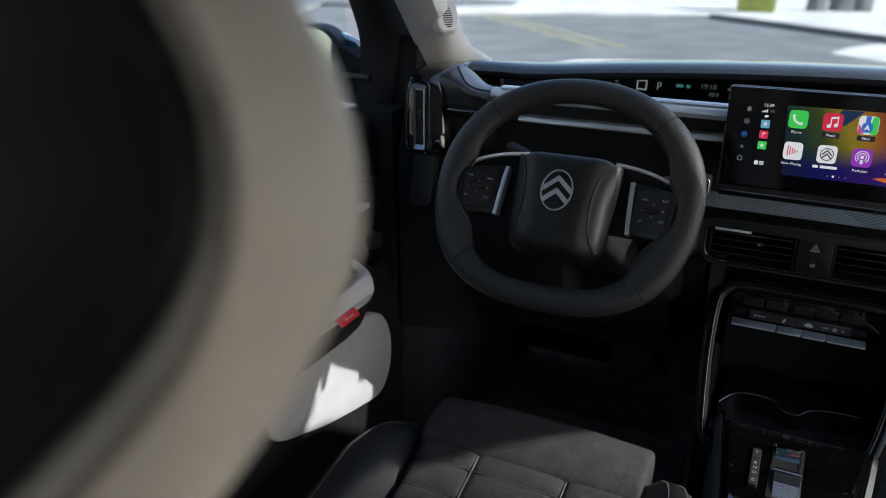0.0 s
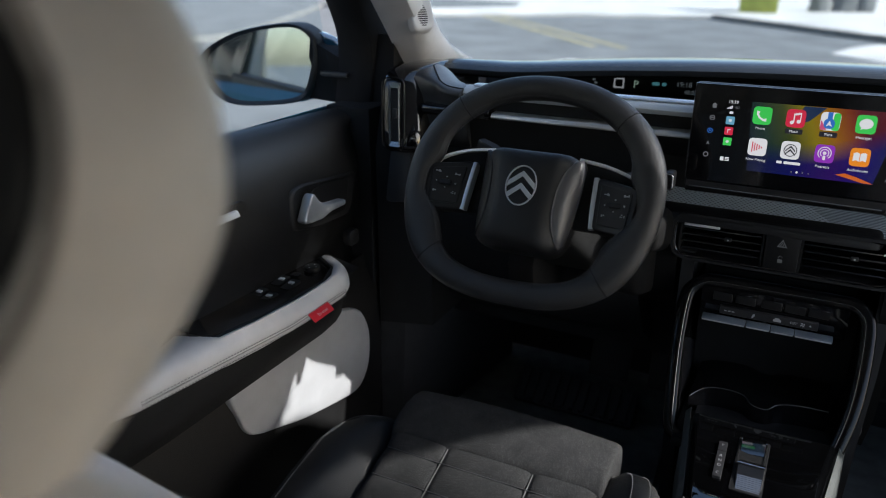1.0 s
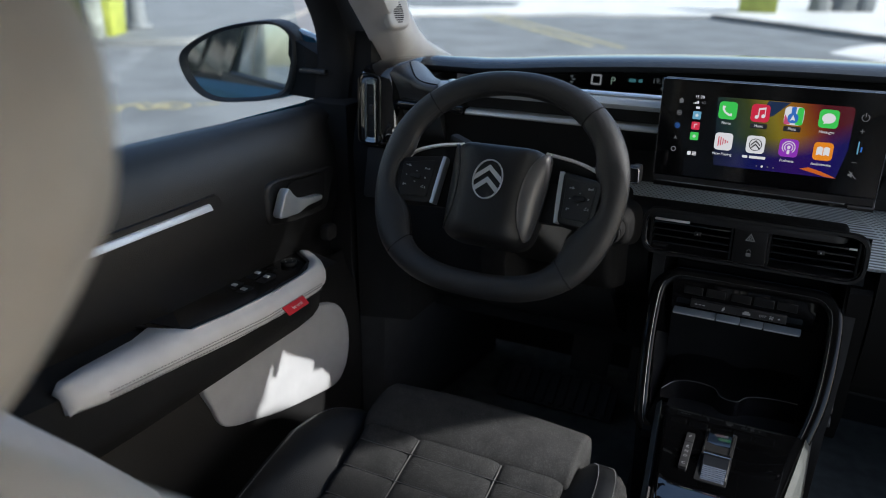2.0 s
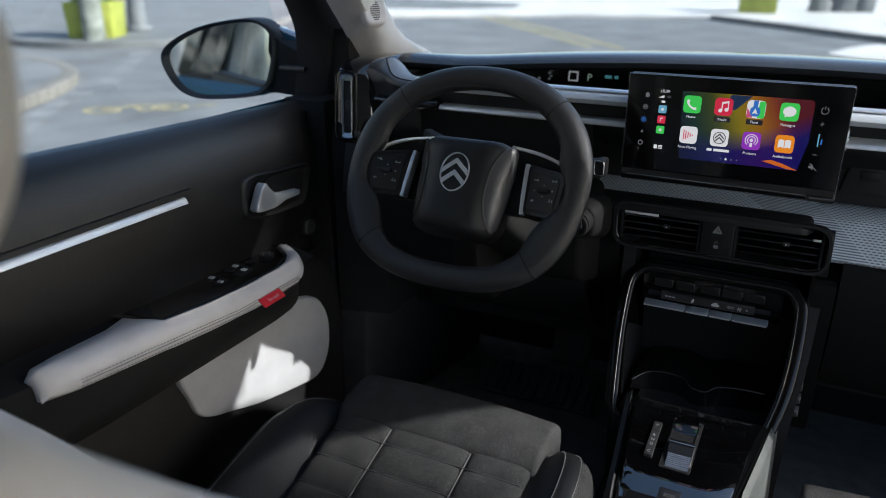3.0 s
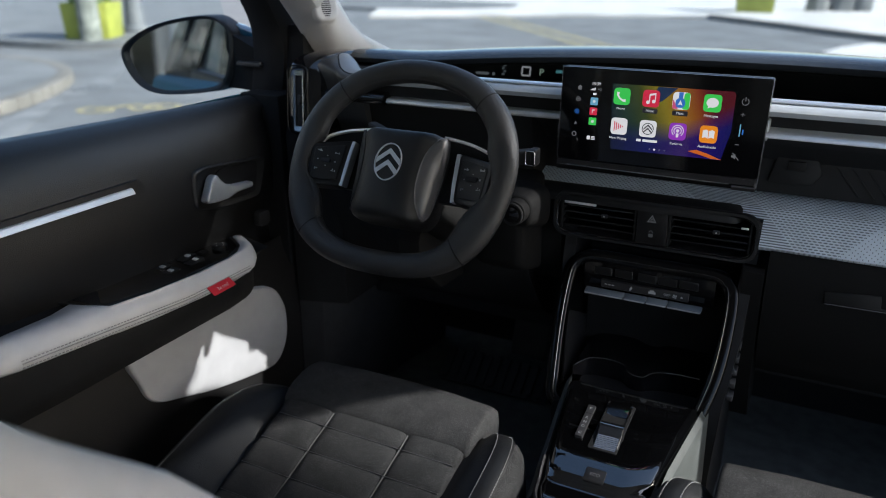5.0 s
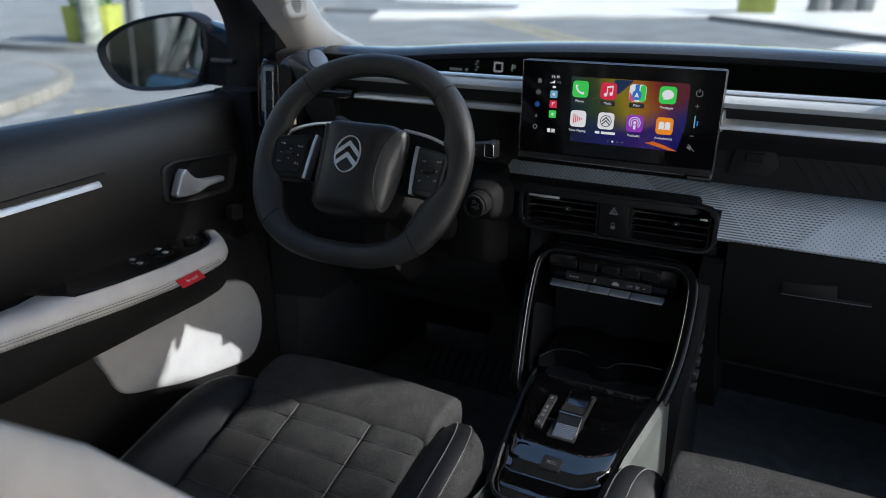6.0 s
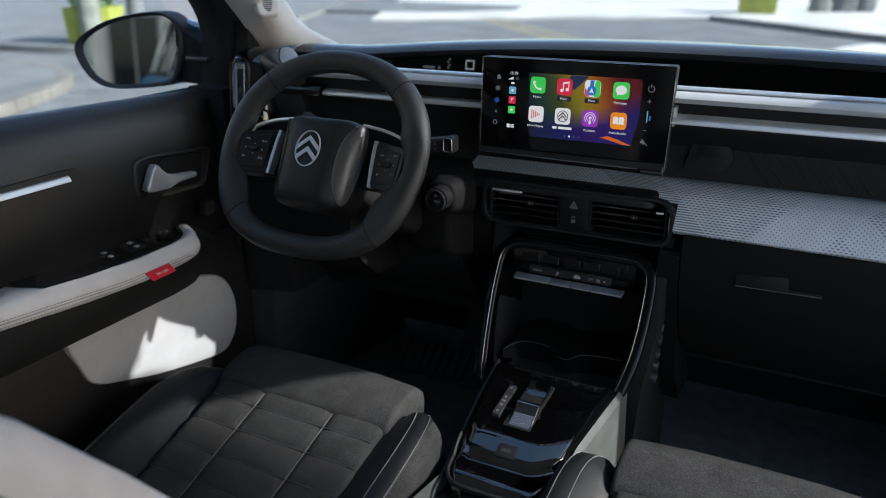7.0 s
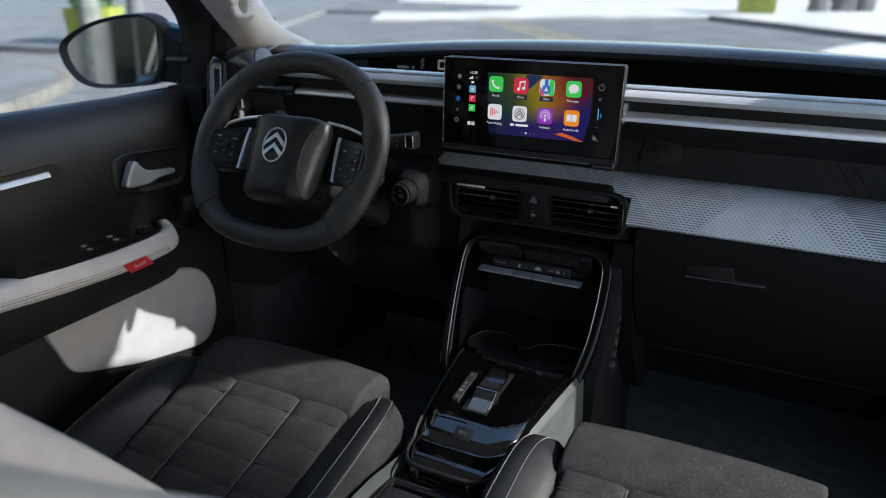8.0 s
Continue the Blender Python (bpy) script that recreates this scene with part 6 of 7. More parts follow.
part("arm_trim", box(-0.845, -0.785, 1.006, 1.020, 1.090, 1.099, 0.003), M_ROLL, mir, "grey strip on the mirror foot")

# ---- front seats ----
def cushion_z(y):
    """Height of the seat face along its length."""
    return 0.621 + 0.33 * (y - 0.65) - 0.25 * max(0.0, 0.5 - y) ** 2


ROWS_Y = (0.333, 0.382, 0.431, 0.479, 0.528, 0.576, 0.623)
ROLL = 0.655
M_SEAM = mat("seam_cord", (0.036, 0.037, 0.040), 0.5, bump=0.5, bscale=900)


def seat(cx, lean, name, label, headrest):
    th = thing(name, (cx, 0.4, 0.33), label, "car seat", "front seats")

    # quilted centre: every panel is a cushion of its own between the stitched lines
    def centre(u, y):
        z = cushion_z(y)
        edge = min(1.0, (0.160 - abs(u)) / 0.02)
        z += 0.006 * max(0.0, edge) ** 0.5 - 0.004
        for k in (-0.067, 0.067):
            z -= 0.0030 * math.exp(-((u - k) / 0.0036) ** 2) + 0.0022 * math.exp(-((u - k) / 0.013) ** 2)
        for r in ROWS_Y:
            z -= 0.0018 * math.exp(-((y - r) / 0.0034) ** 2) + 0.0020 * math.exp(-((y - r) / 0.011) ** 2)
        return (cx + u, y, z)

    us = sorted(set([round(-0.16 + i * 0.008, 4) for i in range(41)] + [k + d for k in (-0.067, 0.067) for d in (-0.006, -0.003, 0.0, 0.003, 0.006)]))
    vs = sorted(set([round(0.27 + i * 0.010, 4) for i in range(39)] + [r + d for r in ROWS_Y for d in (-0.006, -0.003, 0.0, 0.003, 0.006)]))
    part("cushion", grid(centre, us, vs, (0, 0, -0.09)), M_FABRIC, th, "speckled dark quilted fabric", angle=70)
    for k in (-0.067, 0.067):
        part("piping", sweep([(cx + k, y, cushion_z(y) - 0.0026) for y in lin(0.28, ROLL + 0.004, 24)], 0.0010, 0.0013, n=6), M_SEAM, th, "pale grey seam cord")
    for r in ROWS_Y:
        part("piping", sweep([(cx + u, r, cushion_z(r) - 0.0016) for u in lin(-0.155, 0.155, 20)], 0.0008, 0.0010, n=6), M_SEAM, th, "grey seam cord")
    # raised thigh roll at the front
    prof = [(0.652, 0.57), (0.648, 0.612), (0.650, 0.622), (0.658, 0.629), (0.672, 0.637), (0.70, 0.643), (0.735, 0.644), (0.760, 0.638), (0.775, 0.624), (0.780, 0.604), (0.775, 0.57)]
    rings = []
    for u, k in ((-0.167, 0.92), (-0.165, 0.98), (-0.159, 1.0), (-0.08, 1.01), (0, 1.012), (0.08, 1.01), (0.159, 1.0), (0.165, 0.98), (0.167, 0.92)):
        rings.append([(cx + u, 0.71 + (y - 0.71) * (k if k < 1 else 1.0) - 0.010 * (abs(u) / 0.166) ** 3 * (y > 0.73), 0.60 + (z - 0.60) * k) for y, z in prof])
    part("thigh_roll", loft(rings), M_FABRIC, th, "speckled dark fabric roll", angle=60)
    # side bolsters: leatherette crest, fabric flank, two rows of thread
    inner = -1 if cx > 0 else 1
    slim = ((0.20, 0.055, 0.205, 0.236, 0.250), (0.30, 0.038, 0.205, 0.236, 0.250), (0.42, 0.022, 0.205, 0.236, 0.250), (0.54, 0.013, 0.206, 0.237, 0.251), (0.62, 0.008, 0.206, 0.236, 0.251), (0.662, 0.003, 0.203, 0.232, 0.250), (0.688, -0.006, 0.196, 0.224, 0.245), (0.703, -0.020, 0.187, 0.212, 0.236), (0.711, -0.040, 0.180, 0.203, 0.226), (0.714, -0.075, 0.176, 0.198, 0.218))
    broad = ((0.20, 0.05, 0.215, 0.262, 0.276), (0.30, 0.034, 0.215, 0.263, 0.277), (0.42, 0.020, 0.215, 0.264, 0.278), (0.54, 0.011, 0.215, 0.264, 0.278), (0.60, 0.006, 0.212, 0.262, 0.276), (0.640, -0.001, 0.202, 0.250, 0.266), (0.668, -0.009, 0.190, 0.231, 0.248), (0.688, -0.022, 0.176, 0.205, 0.222), (0.697, -0.040, 0.168, 0.188, 0.203), (0.700, -0.075, 0.165, 0.182, 0.195))
    for s in (-1, 1):
        crest_pts, flank_pts, t1, t2 = [], [], [], []
        for y, up, x1, x2, x3 in (slim if s == inner else broad):
            z = cushion_z(y) + up + (0.008 if s == inner else 0.0)
            crest_pts.append([(cx + s * x, y, q) for x, q in ((0.156, z - 0.07), (0.157, z - 0.026), ((0.157 + x1) / 2, z - 0.012), (x1 - 0.004, z - 0.001), (x1 + 0.008, z + 0.002), (x2 - 0.008, z + 0.002), (x2, z - 0.003), (x2, z - 0.07))])
            flank_pts.append([(cx + s * x, y - 0.003, q) for x, q in ((x2 - 0.008, z - 0.05), (x2 - 0.003, z - 0.002), (x2 + 0.006, z - 0.006), ((x2 + x3) / 2 + 0.004, z - 0.020), (x3, z - 0.055), (x3 + 0.002, z - 0.13), (x3 - 0.02, z - 0.16), (x2 - 0.02, z - 0.16))])
            t1.append((cx + s * (x1 + 0.001), y, z + 0.0012))
            t2.append((cx + s * (x2 - 0.004), y, z + 0.0008))
        part("bolster", loft(crest_pts), M_LEATHER, th, "dark leatherette bolster", angle=60)
        part("bolster_flank", loft(flank_pts), M_FABRIC, th, "speckled fabric bolster flank", angle=60)
        for t in ((t1, t2) if s == inner else (t2,)):
            part("stitching", stitches(spline(t[:-2], 6), 0.0046, 0.0028, 0.0008, 0.0005), M_THREAD, th, "pale thread stitching")
    part("seat_base", loft([[(cx + sx * 0.20, y, z) for sx, y in ((-1, 0.2), (1, 0.2), (1, 0.74), (-1, 0.74))] for z in (0.36, 0.47)]), M_PLASTIC, th, "black seat base")
    part("seat_valance", bevel(loft([[(cx + sx * 0.225, y, z) for sx, y in ((-1, 0.15), (1, 0.15), (1, 0.70), (-1, 0.70))] for z in (0.40, 0.475)]), 0.02), M_GRAIN, th, "dark seat side cover")

    # backrest, leaned back about its foot
    foot = Vector((cx, 0.245, 0.66))
    turn = Matrix.Translation(foot) @ Matrix.Rotation(radians(lean), 4, "X") @ Matrix.Translation(-foot)
    front = [(0.30, 0.66), (0.268, 0.752), (0.190, 0.856), (0.108, 0.958), (0.040, 1.022), (-0.022, 1.086), (-0.062, 1.128)]
    rear = [(0.10, 0.58), (0.06, 0.68), (0.02, 0.80), (-0.03, 0.92), (-0.075, 1.02), (-0.12, 1.09), (-0.135, 1.115)]
    br = []
    for k, ((fy, fz), (ry, rz)) in enumerate(zip(front, rear)):
        hw = (0.225, 0.232, 0.235, 0.232, 0.225, 0.212, 0.185)[k]
        F, R = Vector((0, fy, fz)), Vector((0, ry, rz))
        ring = []
        for q, d in ((-1, 0.25), (-0.99, 0.75), (-0.93, 0.97), (-0.80, 1.0), (-0.66, 0.86), (-0.5, 0.66), (0, 0.60), (0.5, 0.66), (0.66, 0.86), (0.80, 1.0), (0.93, 0.97), (0.99, 0.75), (1, 0.25), (0.9, 0.05), (0.5, 0.0), (-0.5, 0.0), (-0.9, 0.05)):
            p = R + (F - R) * d
            ring.append(turn @ Vector((cx + q * hw, p.y, p.z)))
        br.append(ring)
    top = [turn @ Vector((cx + (p[0] - cx) * 0.80, y - 0.018, z + 0.014)) for p, (y, z) in zip([(turn.inverted() @ Vector(v)) for v in br[-1]], [((turn.inverted() @ Vector(v)).y, (turn.inverted() @ Vector(v)).z) for v in br[-1]])]
    br.append(top)
    bk = part("backrest", loft(br), M_BACK, th, "warm grey vinyl backrest", angle=70)
    part("back_seam", sweep([turn @ Vector((cx + 0.236, y - 0.055, z - 0.012)) for y, z in front[1:-1]], 0.0016, 0.0016), M_DARKTHREAD, bk, "dark backrest seam")
    if headrest:
        # six-sided head restraint: pale cover round a dark rear panel
        def outline(half, k=1.0):
            pts = [(u, z) for u, z in half] + [(-u, z) for u, z in reversed(half)]
            return [(u * k, 1.21 + (z - 1.21) * k) for u, z in rounded(pts, 0.035, 4)]
        wide = [(0.103, 1.347), (0.137, 1.300), (0.170, 1.25), (0.183, 1.206), (0.1695, 1.17), (0.145, 1.125), (0.110, 1.078), (0.050, 1.035)]
        rear6 = [(0.103, 1.345), (0.150, 1.300), (0.173, 1.240), (0.160, 1.204), (0.136, 1.173), (0.109, 1.144), (0.082, 1.115), (0.052, 1.089)]
        panel = [(u - 0.009, z + (0.003 if z < 1.24 else -0.003)) for u, z in rear6]

        def near(p):
            """Scales the restraint towards the camera's start and draws its foot back, to fit the view."""
            back = 0.006 + 0.355 * max(0.0, 1.2694 - p[2])
            return (-0.0028 + p[0] * 0.88, -0.0268 + (p[1] - back) * 0.88, 0.1572 + p[2] * 0.88)

        def blend(f):
            return [(a * (1 - f) + c * f, b * (1 - f) + d * f) for (a, b), (c, d) in zip(rear6, wide)]
        hr = part("headrest", loft([[near((cx - 0.015 + u, y, z)) for u, z in outline(h, k)] for y, h, k in ((-0.012, rear6, 0.3), (-0.020, rear6, 0.80), (-0.036, rear6, 0.90), (-0.044, rear6, 0.94), (-0.049, rear6, 0.97), (-0.049, blend(0.1), 1.0), (-0.040, blend(0.5), 1.0), (-0.026, blend(0.85), 1.0), (-0.010, wide, 1.0), (0.015, wide, 0.99), (0.036, wide, 0.94), (0.045, wide, 0.84), (0.042, wide, 0.5))]), M_BEIGE, th, "pale warm grey head restraint", angle=70)
        part("headrest_panel", loft([[near((cx - 0.015 + u, y, z)) for u, z in outline(panel, k)] for y, k in ((-0.03, 0.99), (-0.0505, 0.985), (-0.053, 0.95), (-0.052, 0.3))]), M_COVER, hr, "dark rear panel", angle=70)
        part("headrest_seam", sweep([near((cx - 0.015 + u, -0.0465, z)) for u, z in outline(blend(0.22))], 0.0028, 0.0022, up=(0, 1, 0), closed=True, n=6), M_SEAMBAND, hr, "taupe headrest seam")
        for u in (-0.035, 0.035):
            part("headrest_post", cyl((cx - 0.003 + u, -0.03, 1.02), 0.007, 0.18, "z", 12), M_CHROME, hr, "chrome headrest post")
    return th


seat(-0.325, 0, "driver_seat", "dark speckled fabric driver seat with pale backrest and head restraint", True)
ps = seat(0.344, 3, "passenger_seat", "dark speckled fabric passenger seat without head restraint", False)
ps.location.y += 0.012
ps.location.z += 0.004

# ---- centre console ----
con = thing("centre_console", (0.012, 0.8, 0.33), "gloss black centre console with chrome edged frame", "centre console")
CX = 0.010


def fp(x, s, w=0.0):
    """On the leaning frame plane: s from top to foot, w towards the cabin."""
    d = Vector((0, -0.864, 0.503))
    return Vector((CX + x, 1.0 - 0.125 * s, 0.815 - 0.215 * s)) + d * w


half_right = [(0.0, -0.015), (0.085, -0.015), (0.110, -0.004), (0.124, 0.05), (0.130, 0.14), (0.131, 0.38), (0.127, 0.62), (0.117, 0.82), (0.108, 0.94), (0.099, 0.99), (0.088, 1.02)]
half_left = [(0.0, -0.015), (0.085, -0.015), (0.112, -0.004), (0.129, 0.05), (0.136, 0.14), (0.136, 0.38), (0.132, 0.62), (0.127, 0.82), (0.123, 0.94), (0.117, 0.99), (0.108, 1.015)]
right = [(p.x, p.y) for p in spline([(a, b, 0) for a, b in half_right], 5)]
left = [(p.x, p.y) for p in spline([(a, b, 0) for a, b in half_left], 5)]
arch = [(-x, s) for x, s in reversed(left)] + right[1:]
fr_c = part("arch_frame", sweep([fp(x, s, -0.004) for x, s in arch], 0.011, 0.008, up=(0, -0.864, 0.503), square=True), M_ARCH, con, "gloss black arch frame", angle=60)
part("chrome_line", sweep([fp(x * 0.965, s + 0.012 * (s < 0.05), 0.0052) for x, s in arch[6:]], 0.0007, 0.0007, up=(0, -0.864, 0.503), n=8), M_SMOKE, fr_c, "thin chrome line round the arch")
part("arch_side", loft([[fp(x * 1.05, s, -0.008), fp(x * 1.05, s, -0.03) + Vector((0, 0.0, 0)), Vector((CX + x * 1.12, 1.16, 0.80 - 0.28 * max(s, 0))), Vector((CX + x * 0.9, 1.16, 0.80 - 0.28 * max(s, 0))), fp(x * 0.94, s, -0.03), fp(x * 0.94, s, -0.008)] for x, s in arch]), M_ARCH, con, "dark console cheek", angle=60)
part("alcove_back", loft([[(CX + x, y, z) for x, y, z in ((-0.12, 1.06, zz), (0.12, 1.06, zz), (0.12, 1.075, zz), (-0.12, 1.075, zz))] for zz in (0.56, 0.82)]), M_MATT, con, "black alcove back")
part("alcove_floor", box(CX - 0.115, CX + 0.115, 0.86, 1.07, 0.585, 0.602, 0.003), M_MATT, con, "black alcove floor")
# climate panel
cl = part("climate_panel", loft([[(x, y, z) for x in (-0.104, 0.112)] + [(x, y + 0.05, z) for x in (0.112, -0.104)] for y, z in ((1.012, 0.752), (1.004, 0.766), (1.002, 0.792), (0.999, 0.815))]), M_GLOSS, con, "gloss black climate panel")
for i, x in enumerate((-0.086, -0.051, -0.012, 0.022, 0.056)):
    part("upper_key", bevel(loft([[(x + u, 1.0035 - w, z) for u, z in ((0, 0.786), (0.03, 0.785), (0.03, 0.799), (0, 0.8))] for w in (0, 0.004)]), 0.001, 1), M_PAD, cl)
ks = part("key_strip", bevel(loft([[(x, y, z) for x in (-0.073, 0.073)] + [(x, y + 0.01, z) for x in (0.073, -0.073)] for y, z in ((0.999, 0.7635), (0.9975, 0.778))]), 0.001, 1), M_HUB, cl, "dark printed key strip")


def kp(x, z=0.7705):
    return lambda u, v, w: (x + u, 0.9985 - w - v * 0.1, z + v)


for d in (-0.006, 0.0, 0.006):
    part("key_mark", prism(rrect(d - 0.002, d + 0.002, -0.0008, 0.0008, 0.0003, 1), kp(-0.058), 0.0, 0.0006), M_PRINT, ks)
part("seat_mark", prism([(-0.002, -0.004), (0.0, -0.004), (0.003, 0.0), (0.002, 0.004), (-0.001, 0.001)], kp(-0.022), 0, 0.0006), M_PRINT, ks)
part("car_mark", merge(prism(rrect(-0.006, 0.006, -0.003, 0.001, 0.001, 2), kp(0.014), 0, 0.0006), prism(rrect(-0.0035, 0.0035, 0.001, 0.0035, 0.001, 2), kp(0.014), 0, 0.0006)), M_PRINT, ks)
part("off_text", letters("OFF", 0.0062, kp(0.038), 0.0006), M_PRINT, ks)
part("fan_mark", merge(*[prism([(0, 0), (0.0035 * math.cos(a - 0.5), 0.0035 * math.sin(a - 0.5)), (0.004 * math.cos(a + 0.3), 0.004 * math.sin(a + 0.3))], kp(0.051), 0, 0.0006) for a in (0.6, 2.2, 3.8, 5.3)], prism([(0.009, -0.001), (0.013, -0.001), (0.011, 0.002)], kp(0.051), 0, 0.0006)), M_PRINT, ks)
for x0, x1 in ((-0.098, -0.031), (-0.030, 0.006), (0.007, 0.041), (0.042, 0.096)):
    part("toggle_key", bevel(loft([[(x, y, z) for y, z in ((1.003, 0.7535), (0.9885, 0.7535), (0.9862, 0.7545), (0.987, 0.7562), (1.001, 0.7602))] for x in (x0, x1)]), 0.0012, 2), M_KEY, cl, "silver toggle key tinted with sky reflection")
    part("key_lip", sweep([(x0 + 0.001, 0.9866, 0.7540), (x1 - 0.001, 0.9866, 0.7540)], 0.0010, 0.0012, n=8), M_SILVER, cl, "bright toggle lip")
# cup rest with a wavy edge
wave = spline([(CX - 0.105, 0.940, 0.634), (CX - 0.085, 0.962, 0.642), (CX - 0.055, 0.968, 0.645), (CX - 0.025, 0.964, 0.644), (CX - 0.010, 0.950, 0.638), (CX + 0.012, 0.948, 0.637), (CX + 0.028, 0.960, 0.643), (CX + 0.060, 0.968, 0.645), (CX + 0.10, 0.970, 0.645)], 6)
cupr = part("cup_rest", loft([[p, Vector((p.x, p.y, 0.600)), Vector((p.x, 1.06, 0.600)), Vector((p.x, 1.06, p.z + 0.004))] for p in wave]), M_GLOSS, con, "gloss black cup rest", angle=50)
# a metal line stands in for the highlight along the gloss black lip
part("cup_highlight", sweep([p + Vector((0, -0.001, 0.0008)) for p in wave], 0.0014, 0.0014, n=8), M_SMOKE, cupr, "thin bright line for the lip's highlight")


# gear plate, dipping towards the rear
def deck(y):
    pts = ((0.58, 0.605), (0.62, 0.598), (0.668, 0.6010), (0.679, 0.6115), (0.706, 0.6208), (0.712, 0.6228), (0.78, 0.634), (0.88, 0.645))
    for (a, za), (b, zb) in zip(pts, pts[1:]):
        if y <= b:
            return za + (zb - za) * (y - a) / (b - a)
    return pts[-1][1]


def deck_half(y):
    return 0.046 + 0.027 * min(1.0, max(0.0, (y - 0.612) / 0.042)) ** 0.5 + 0.030 * max(0.0, (y - 0.66) / 0.216)


def deck_at(u, y):
    """The step round the button bends forward at both ends, like a shallow U."""
    x = u * deck_half(y)
    bend = 0.030 * max(0.0, (abs(x + 0.008) - 0.045) / 0.04) ** 1.5
    lip = 0.010 * max(0.0, (abs(u) - 0.9) / 0.1) ** 2 + 0.012 * max(0.0, (0.63 - y) / 0.018)
    return (0.022 + x, y, deck(y - bend) + bend * 0.12 - lip)


gp = part("gear_plate", grid(deck_at, [-1, -0.985, -0.96, -0.92] + lin(-0.88, 0.88, 23) + [0.92, 0.96, 0.985, 1], [0.612, 0.615, 0.620, 0.627, 0.636, 0.645] + lin(0.654, 0.708, 14) + [0.714, 0.724, 0.74, 0.76, 0.78, 0.80, 0.82, 0.85, 0.876], (0, 0, -0.04)), M_PLATE, con, "gloss black gear plate", angle=50)


def dp(u, v, w):
    return (u, v, deck(v) + 0.001 + w)


ps = part("gear_scale", prism(rrect(-0.0305, -0.0185, 0.746, 0.821, 0.002), lambda u, v, w: (u + (v - 0.78) * -0.02, v, 0.634 + (v - 0.78) * 0.125 + 0.0016 + w), -0.004, 0.0015, 0.0006, 1), M_HUB, gp, "dark gear letter scale")
for ch, y in (("P", 0.812), ("R", 0.789), ("N", 0.779), ("D", 0.769), ("C", 0.7535)):
    part("gear_letter", letters(ch, 0.0072, lambda u, v, w: (-0.0245 + u - (y - 0.78) * 0.02, y + v, 0.634 + (y + v - 0.78) * 0.125 + 0.0031 + w), 0.0003), M_PRINT, ps)
part("scale_split", box(-0.031, -0.018, 0.7995, 0.8005, 0.638, 0.6397), M_MATT, ps)
part("slider_well", prism(rrect(-0.006, 0.037, 0.732, 0.844, 0.004), dp, -0.004, 0.0006, 0.0004, 1), M_MATT, gp, "dark gear slider well")
part("well_rim", sweep([dp(u, v, 0.0012) for u, v in rrect(-0.003, 0.033, 0.786, 0.840, 0.003, 3)], 0.0006, 0.0006, closed=True, n=6), M_CHROME, gp, "thin bright window rim")
part("well_glass", loft([[(x, y, deck(y) + w + (0.07 * (x - 0.015) if w > 0 else 0.0)) for y, w in ((0.811, -0.003), (0.811, 0.0012), (0.838, 0.0087), (0.838, -0.003))] for x in (-0.001, 0.031)]), M_PLATE, gp, "gloss ramp ahead of the slider")
sl = part("gear_slider", bevel(loft([[(x, y, deck(0.757) + z) for y, z in ((0.733, -0.008), (0.734, -0.004), (0.760, 0.005), (0.772, 0.013), (0.780, 0.0145), (0.786, 0.010), (0.788, -0.004))] for x in (0.0, 0.0355)]), 0.0008, 1), M_PAD, gp, "black gear slider", angle=40)
part("slider_edge", sweep([(0.0, 0.777, deck(0.757) + 0.0150), (0.0355, 0.777, deck(0.757) + 0.0150)], 0.0034, 0.0014, square=True), M_CHROME, sl, "bright slider edge")
M_RIDGE = mat("blue_grey_ridges", (0.20, 0.22, 0.25), 0.25, metal=0.6, var=0.1)
for i in range(8):
    y = 0.7365 + i * 0.0031
    z = deck(0.757) - 0.004 + (y - 0.734) * 0.346
    part("slider_ridge", loft([[(x, y - 0.0013, z), (x, y - 0.0010, z + 0.0010), (x, y + 0.0010, z + 0.0017), (x, y + 0.0013, z)] for x in (0.002, 0.0335)]), M_RIDGE, sl)
eb = part("eco_button", prism(rrect(0.005, 0.034, 0.677, 0.698, 0.003), dp, -0.004, 0.0014, 0.0006), M_PAD, gp, "dark eco button")
part("eco_text", letters("ECO", 0.0072, lambda u, v, w: dp(0.0195 + u, 0.6875 + v, 0.0014 + w), 0.0003), M_DIM, eb)
part("plate_lip", sweep([dp(0.022 + p.x, p.y, -0.004) for p in spline([(a, b, 0) for a, b in ((-0.081, 0.70), (-0.076, 0.66), (-0.070, 0.634), (-0.056, 0.615), (-0.035, 0.608), (0.035, 0.608), (0.056, 0.615), (0.070, 0.634), (0.076, 0.66), (0.081, 0.70))], 5)], 0.003, 0.004), M_PLASTIC, gp, "dark plate lip")
# body and pale flanks
part("console_body", loft([[(0.022 + u * hw, y, z) for u, z in ((-1, 0.34), (-1, deck(max(0.6, y)) - 0.035), (1, deck(max(0.6, y)) - 0.035), (1, 0.34))] for y, hw in ((0.10, 0.088), (0.5, 0.088), (0.64, 0.074), (0.80, 0.090), (0.90, 0.102), (1.10, 0.110))]), M_PLASTIC, con, "dark console body")
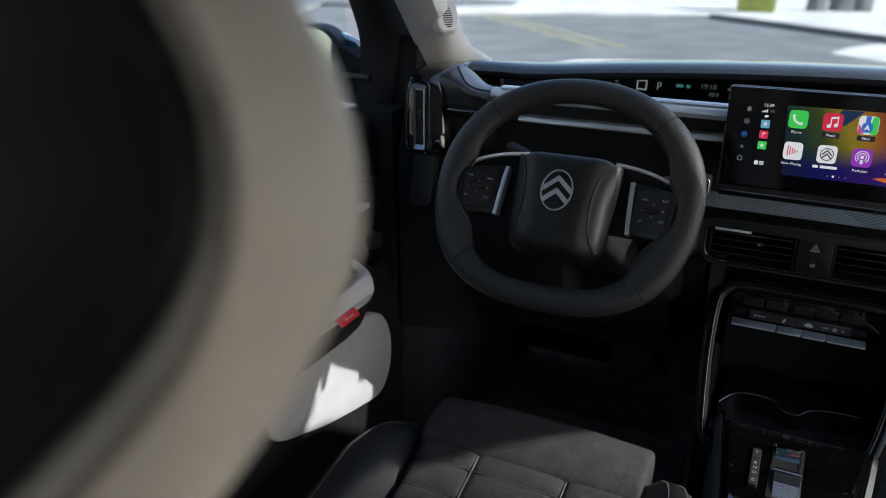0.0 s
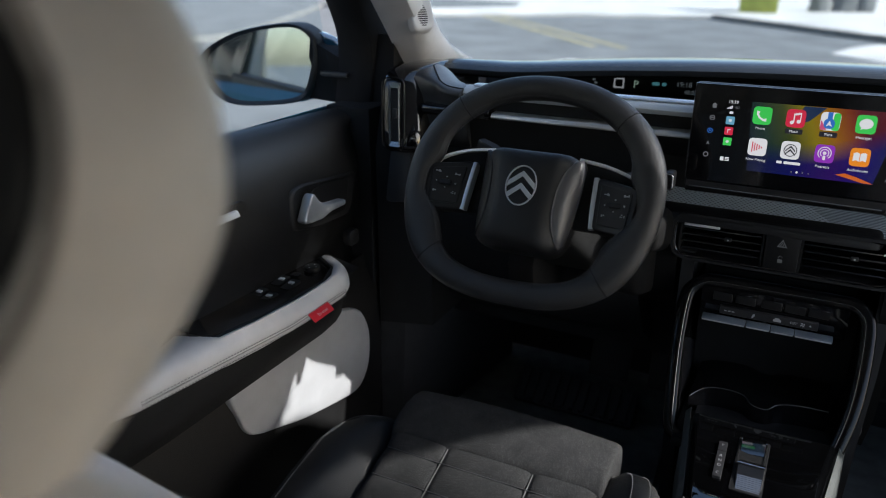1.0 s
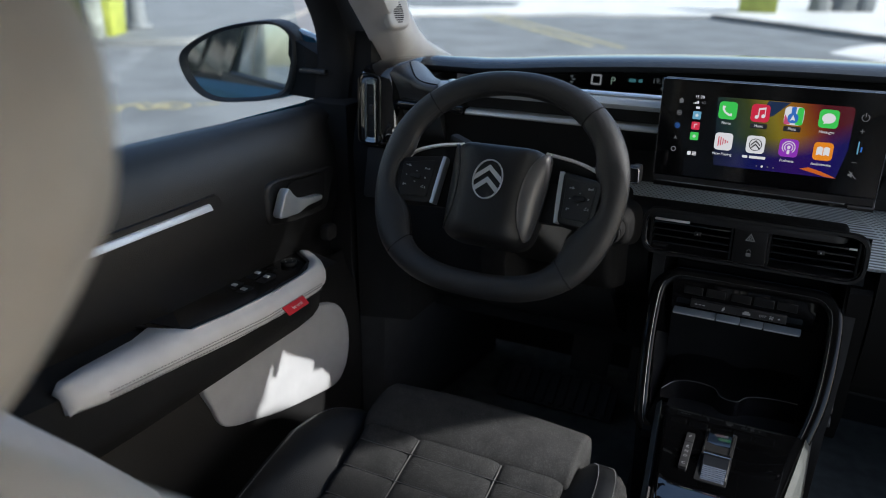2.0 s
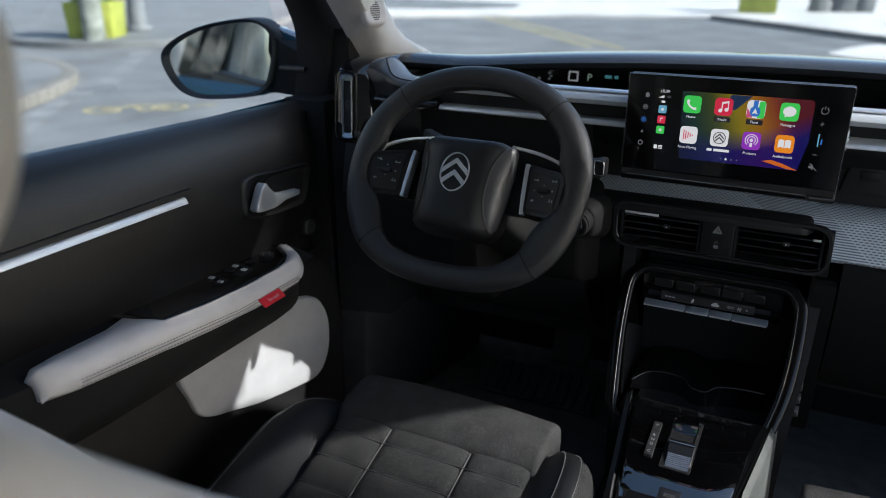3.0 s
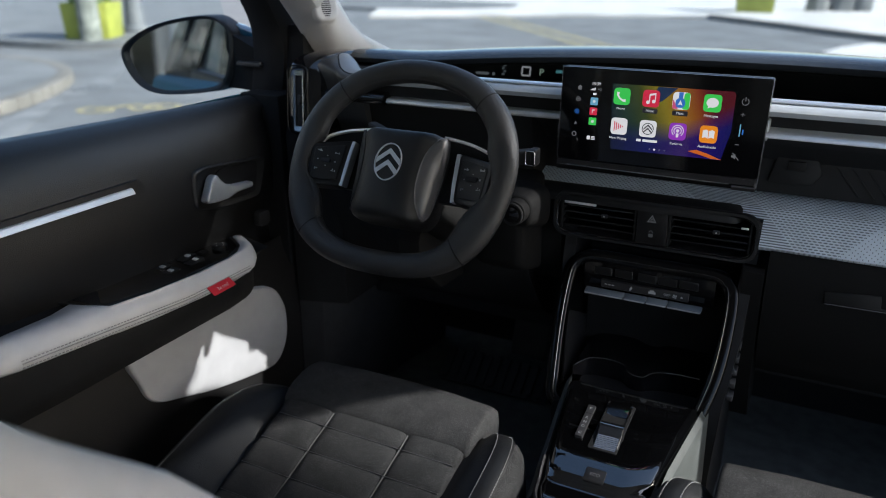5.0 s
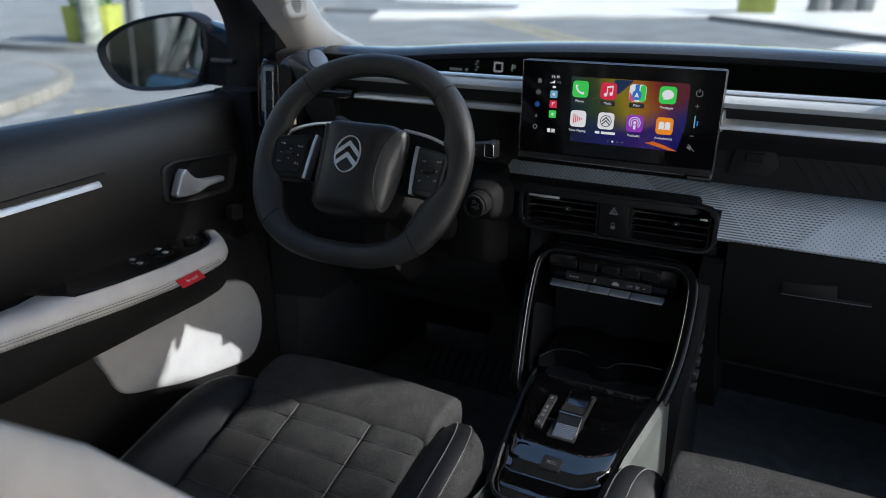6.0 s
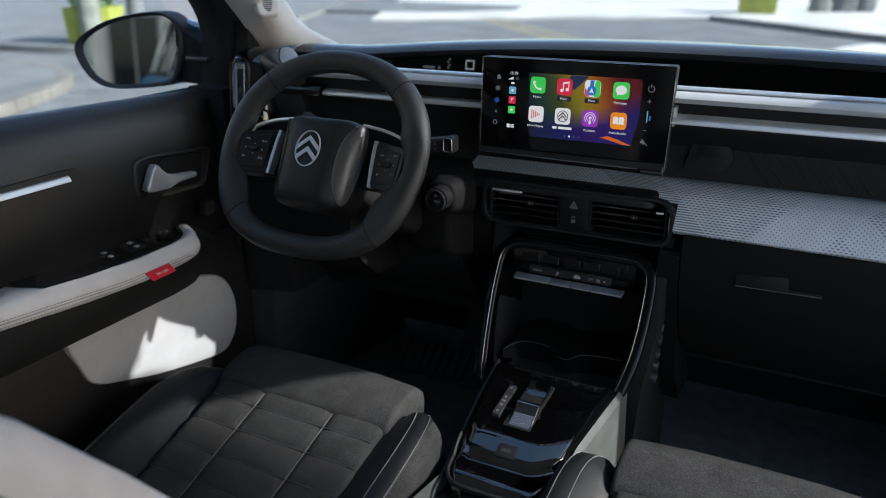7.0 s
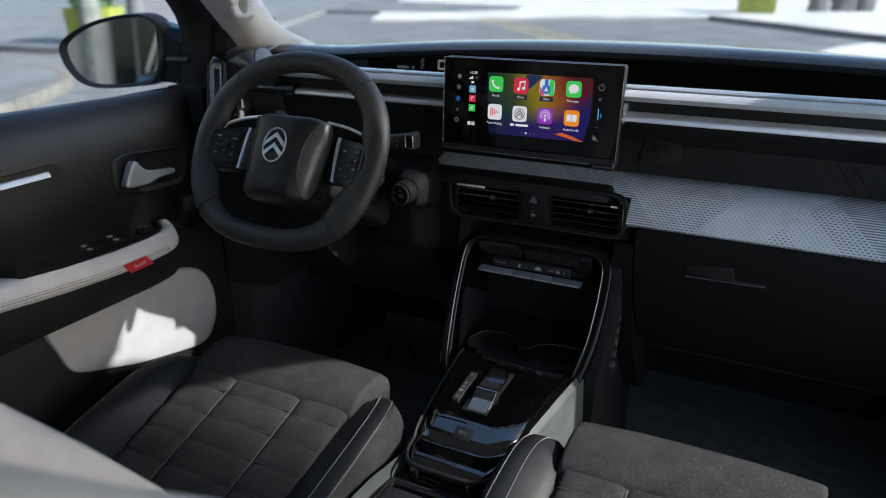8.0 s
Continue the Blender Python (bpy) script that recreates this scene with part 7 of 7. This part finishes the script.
for s in (-1, 1):
    part("flank", bevel(loft([[(0.022 + s * (hw + o), y, z) for o, z in ((0.004, 0.47), (0.012, 0.50), (0.008, deck(max(y, 0.6)) - 0.018), (0.0, deck(max(y, 0.6)) - 0.008), (-0.004, 0.47))] for y, hw in ((0.30, 0.090), (0.56, 0.086), (0.64, 0.077), (0.74, 0.086), (0.83, 0.098), (0.905, 0.107))]), 0.001, 1), M_SIDE, con, "grey console flank")
    part("footwell_cheek", loft([[(0.012 + s * hw, y, z), (0.012 + s * (hw - 0.02), y, z), (0.012 + s * (hw - 0.02), 1.2, z), (0.012 + s * hw, 1.2, z)] for z, hw, y in ((0.34, 0.135, 0.94), (0.50, 0.135, 0.92), (0.62, 0.14, 0.93), (0.72, 0.15, 0.97), (0.86, 0.155, 1.01))]), M_PLASTIC, con, "dark footwell cheek", angle=60)
# rear tray with two cup wells
tray = part("rear_tray", loft([[(0.022 + u, y, z) for u, z in ((-0.086, 0.50), (-0.086, 0.566), (-0.072, 0.570), (-0.068, 0.545), (0.068, 0.545), (0.072, 0.570), (0.086, 0.566), (0.086, 0.50))] for y in (0.30, 0.60)]), M_PLASTIC, con, "dark rear tray")
part("tray_rim", sweep([(0.022 + u, v, 0.571) for u, v in rrect(-0.070, 0.070, 0.36, 0.592, 0.012)], 0.004, 0.003, closed=True), M_GLOSS, tray, "gloss tray rim")
part("tray_switch", box(-0.01, 0.05, 0.55, 0.585, 0.545, 0.556, 0.004), M_GLOSS, tray)
for i in range(6):
    part("vent_slit", bevel(loft([[(0.158 + w, y, z) for y, z in ((1.0 + i * 0.004, 0.60 + i * 0.022), (1.012 + i * 0.004, 0.604 + i * 0.022), (1.012 + i * 0.004, 0.616 + i * 0.022), (1.0 + i * 0.004, 0.610 + i * 0.022))] for w in (-0.02, 0.004)]), 0.001, 1), M_HUB, con)

# ---- footwell ----
fm = thing("footrest", (-0.4, 1.26, 0.36), "ribbed black rubber pedal pad in the footwell", "pedal")
part("plate", loft([[(x, 1.235, 0.35), (x, 1.30, 0.40), (x, 1.31, 0.39), (x, 1.245, 0.34)] for x in (-0.51, -0.24)]), M_RUBBER, fm)
for i in range(11):
    x = -0.498 + i * 0.0235
    part("rib", loft([[(x + d, 1.238, 0.352), (x + d, 1.298, 0.399), (x + d, 1.295, 0.407), (x + d, 1.235, 0.360)] for d in (0, 0.010)]), M_RUBBER, fm)
for x, w, nm in ((-0.20, 0.03, "accelerator_pedal"), (-0.32, 0.045, "brake_pedal")):
    pd = thing(nm, (x, 1.33, 0.45), "black rubber foot pedal under the dash", "pedal", "foot pedals")
    part("pad", bevel(loft([[(x + u, y, z) for u, y, z in ((-w, 1.33, 0.40), (w, 1.33, 0.40), (w, 1.37, 0.52), (-w, 1.37, 0.52))], [(x + u, y + 0.012, z) for u, y, z in ((-w, 1.33, 0.40), (w, 1.33, 0.40), (w, 1.37, 0.52), (-w, 1.37, 0.52))]]), 0.004), M_RUBBER, pd)
    part("arm", sweep([(x, 1.375, 0.50), (x, 1.45, 0.60), (x, 1.46, 0.8)], 0.008, 0.012), M_PLASTIC, pd)
mt = thing("floor_mat", (-0.35, 1.0, 0.33), "black carpet floor mat under the pedals", "floor mat")
part("mat", bevel(loft([[(x, y, z) for x, y in ((-0.60, 0.72), (-0.14, 0.72), (-0.16, 1.2), (-0.58, 1.2))] for z in (0.331, 0.341)]), 0.003), M_CARPET, mt)
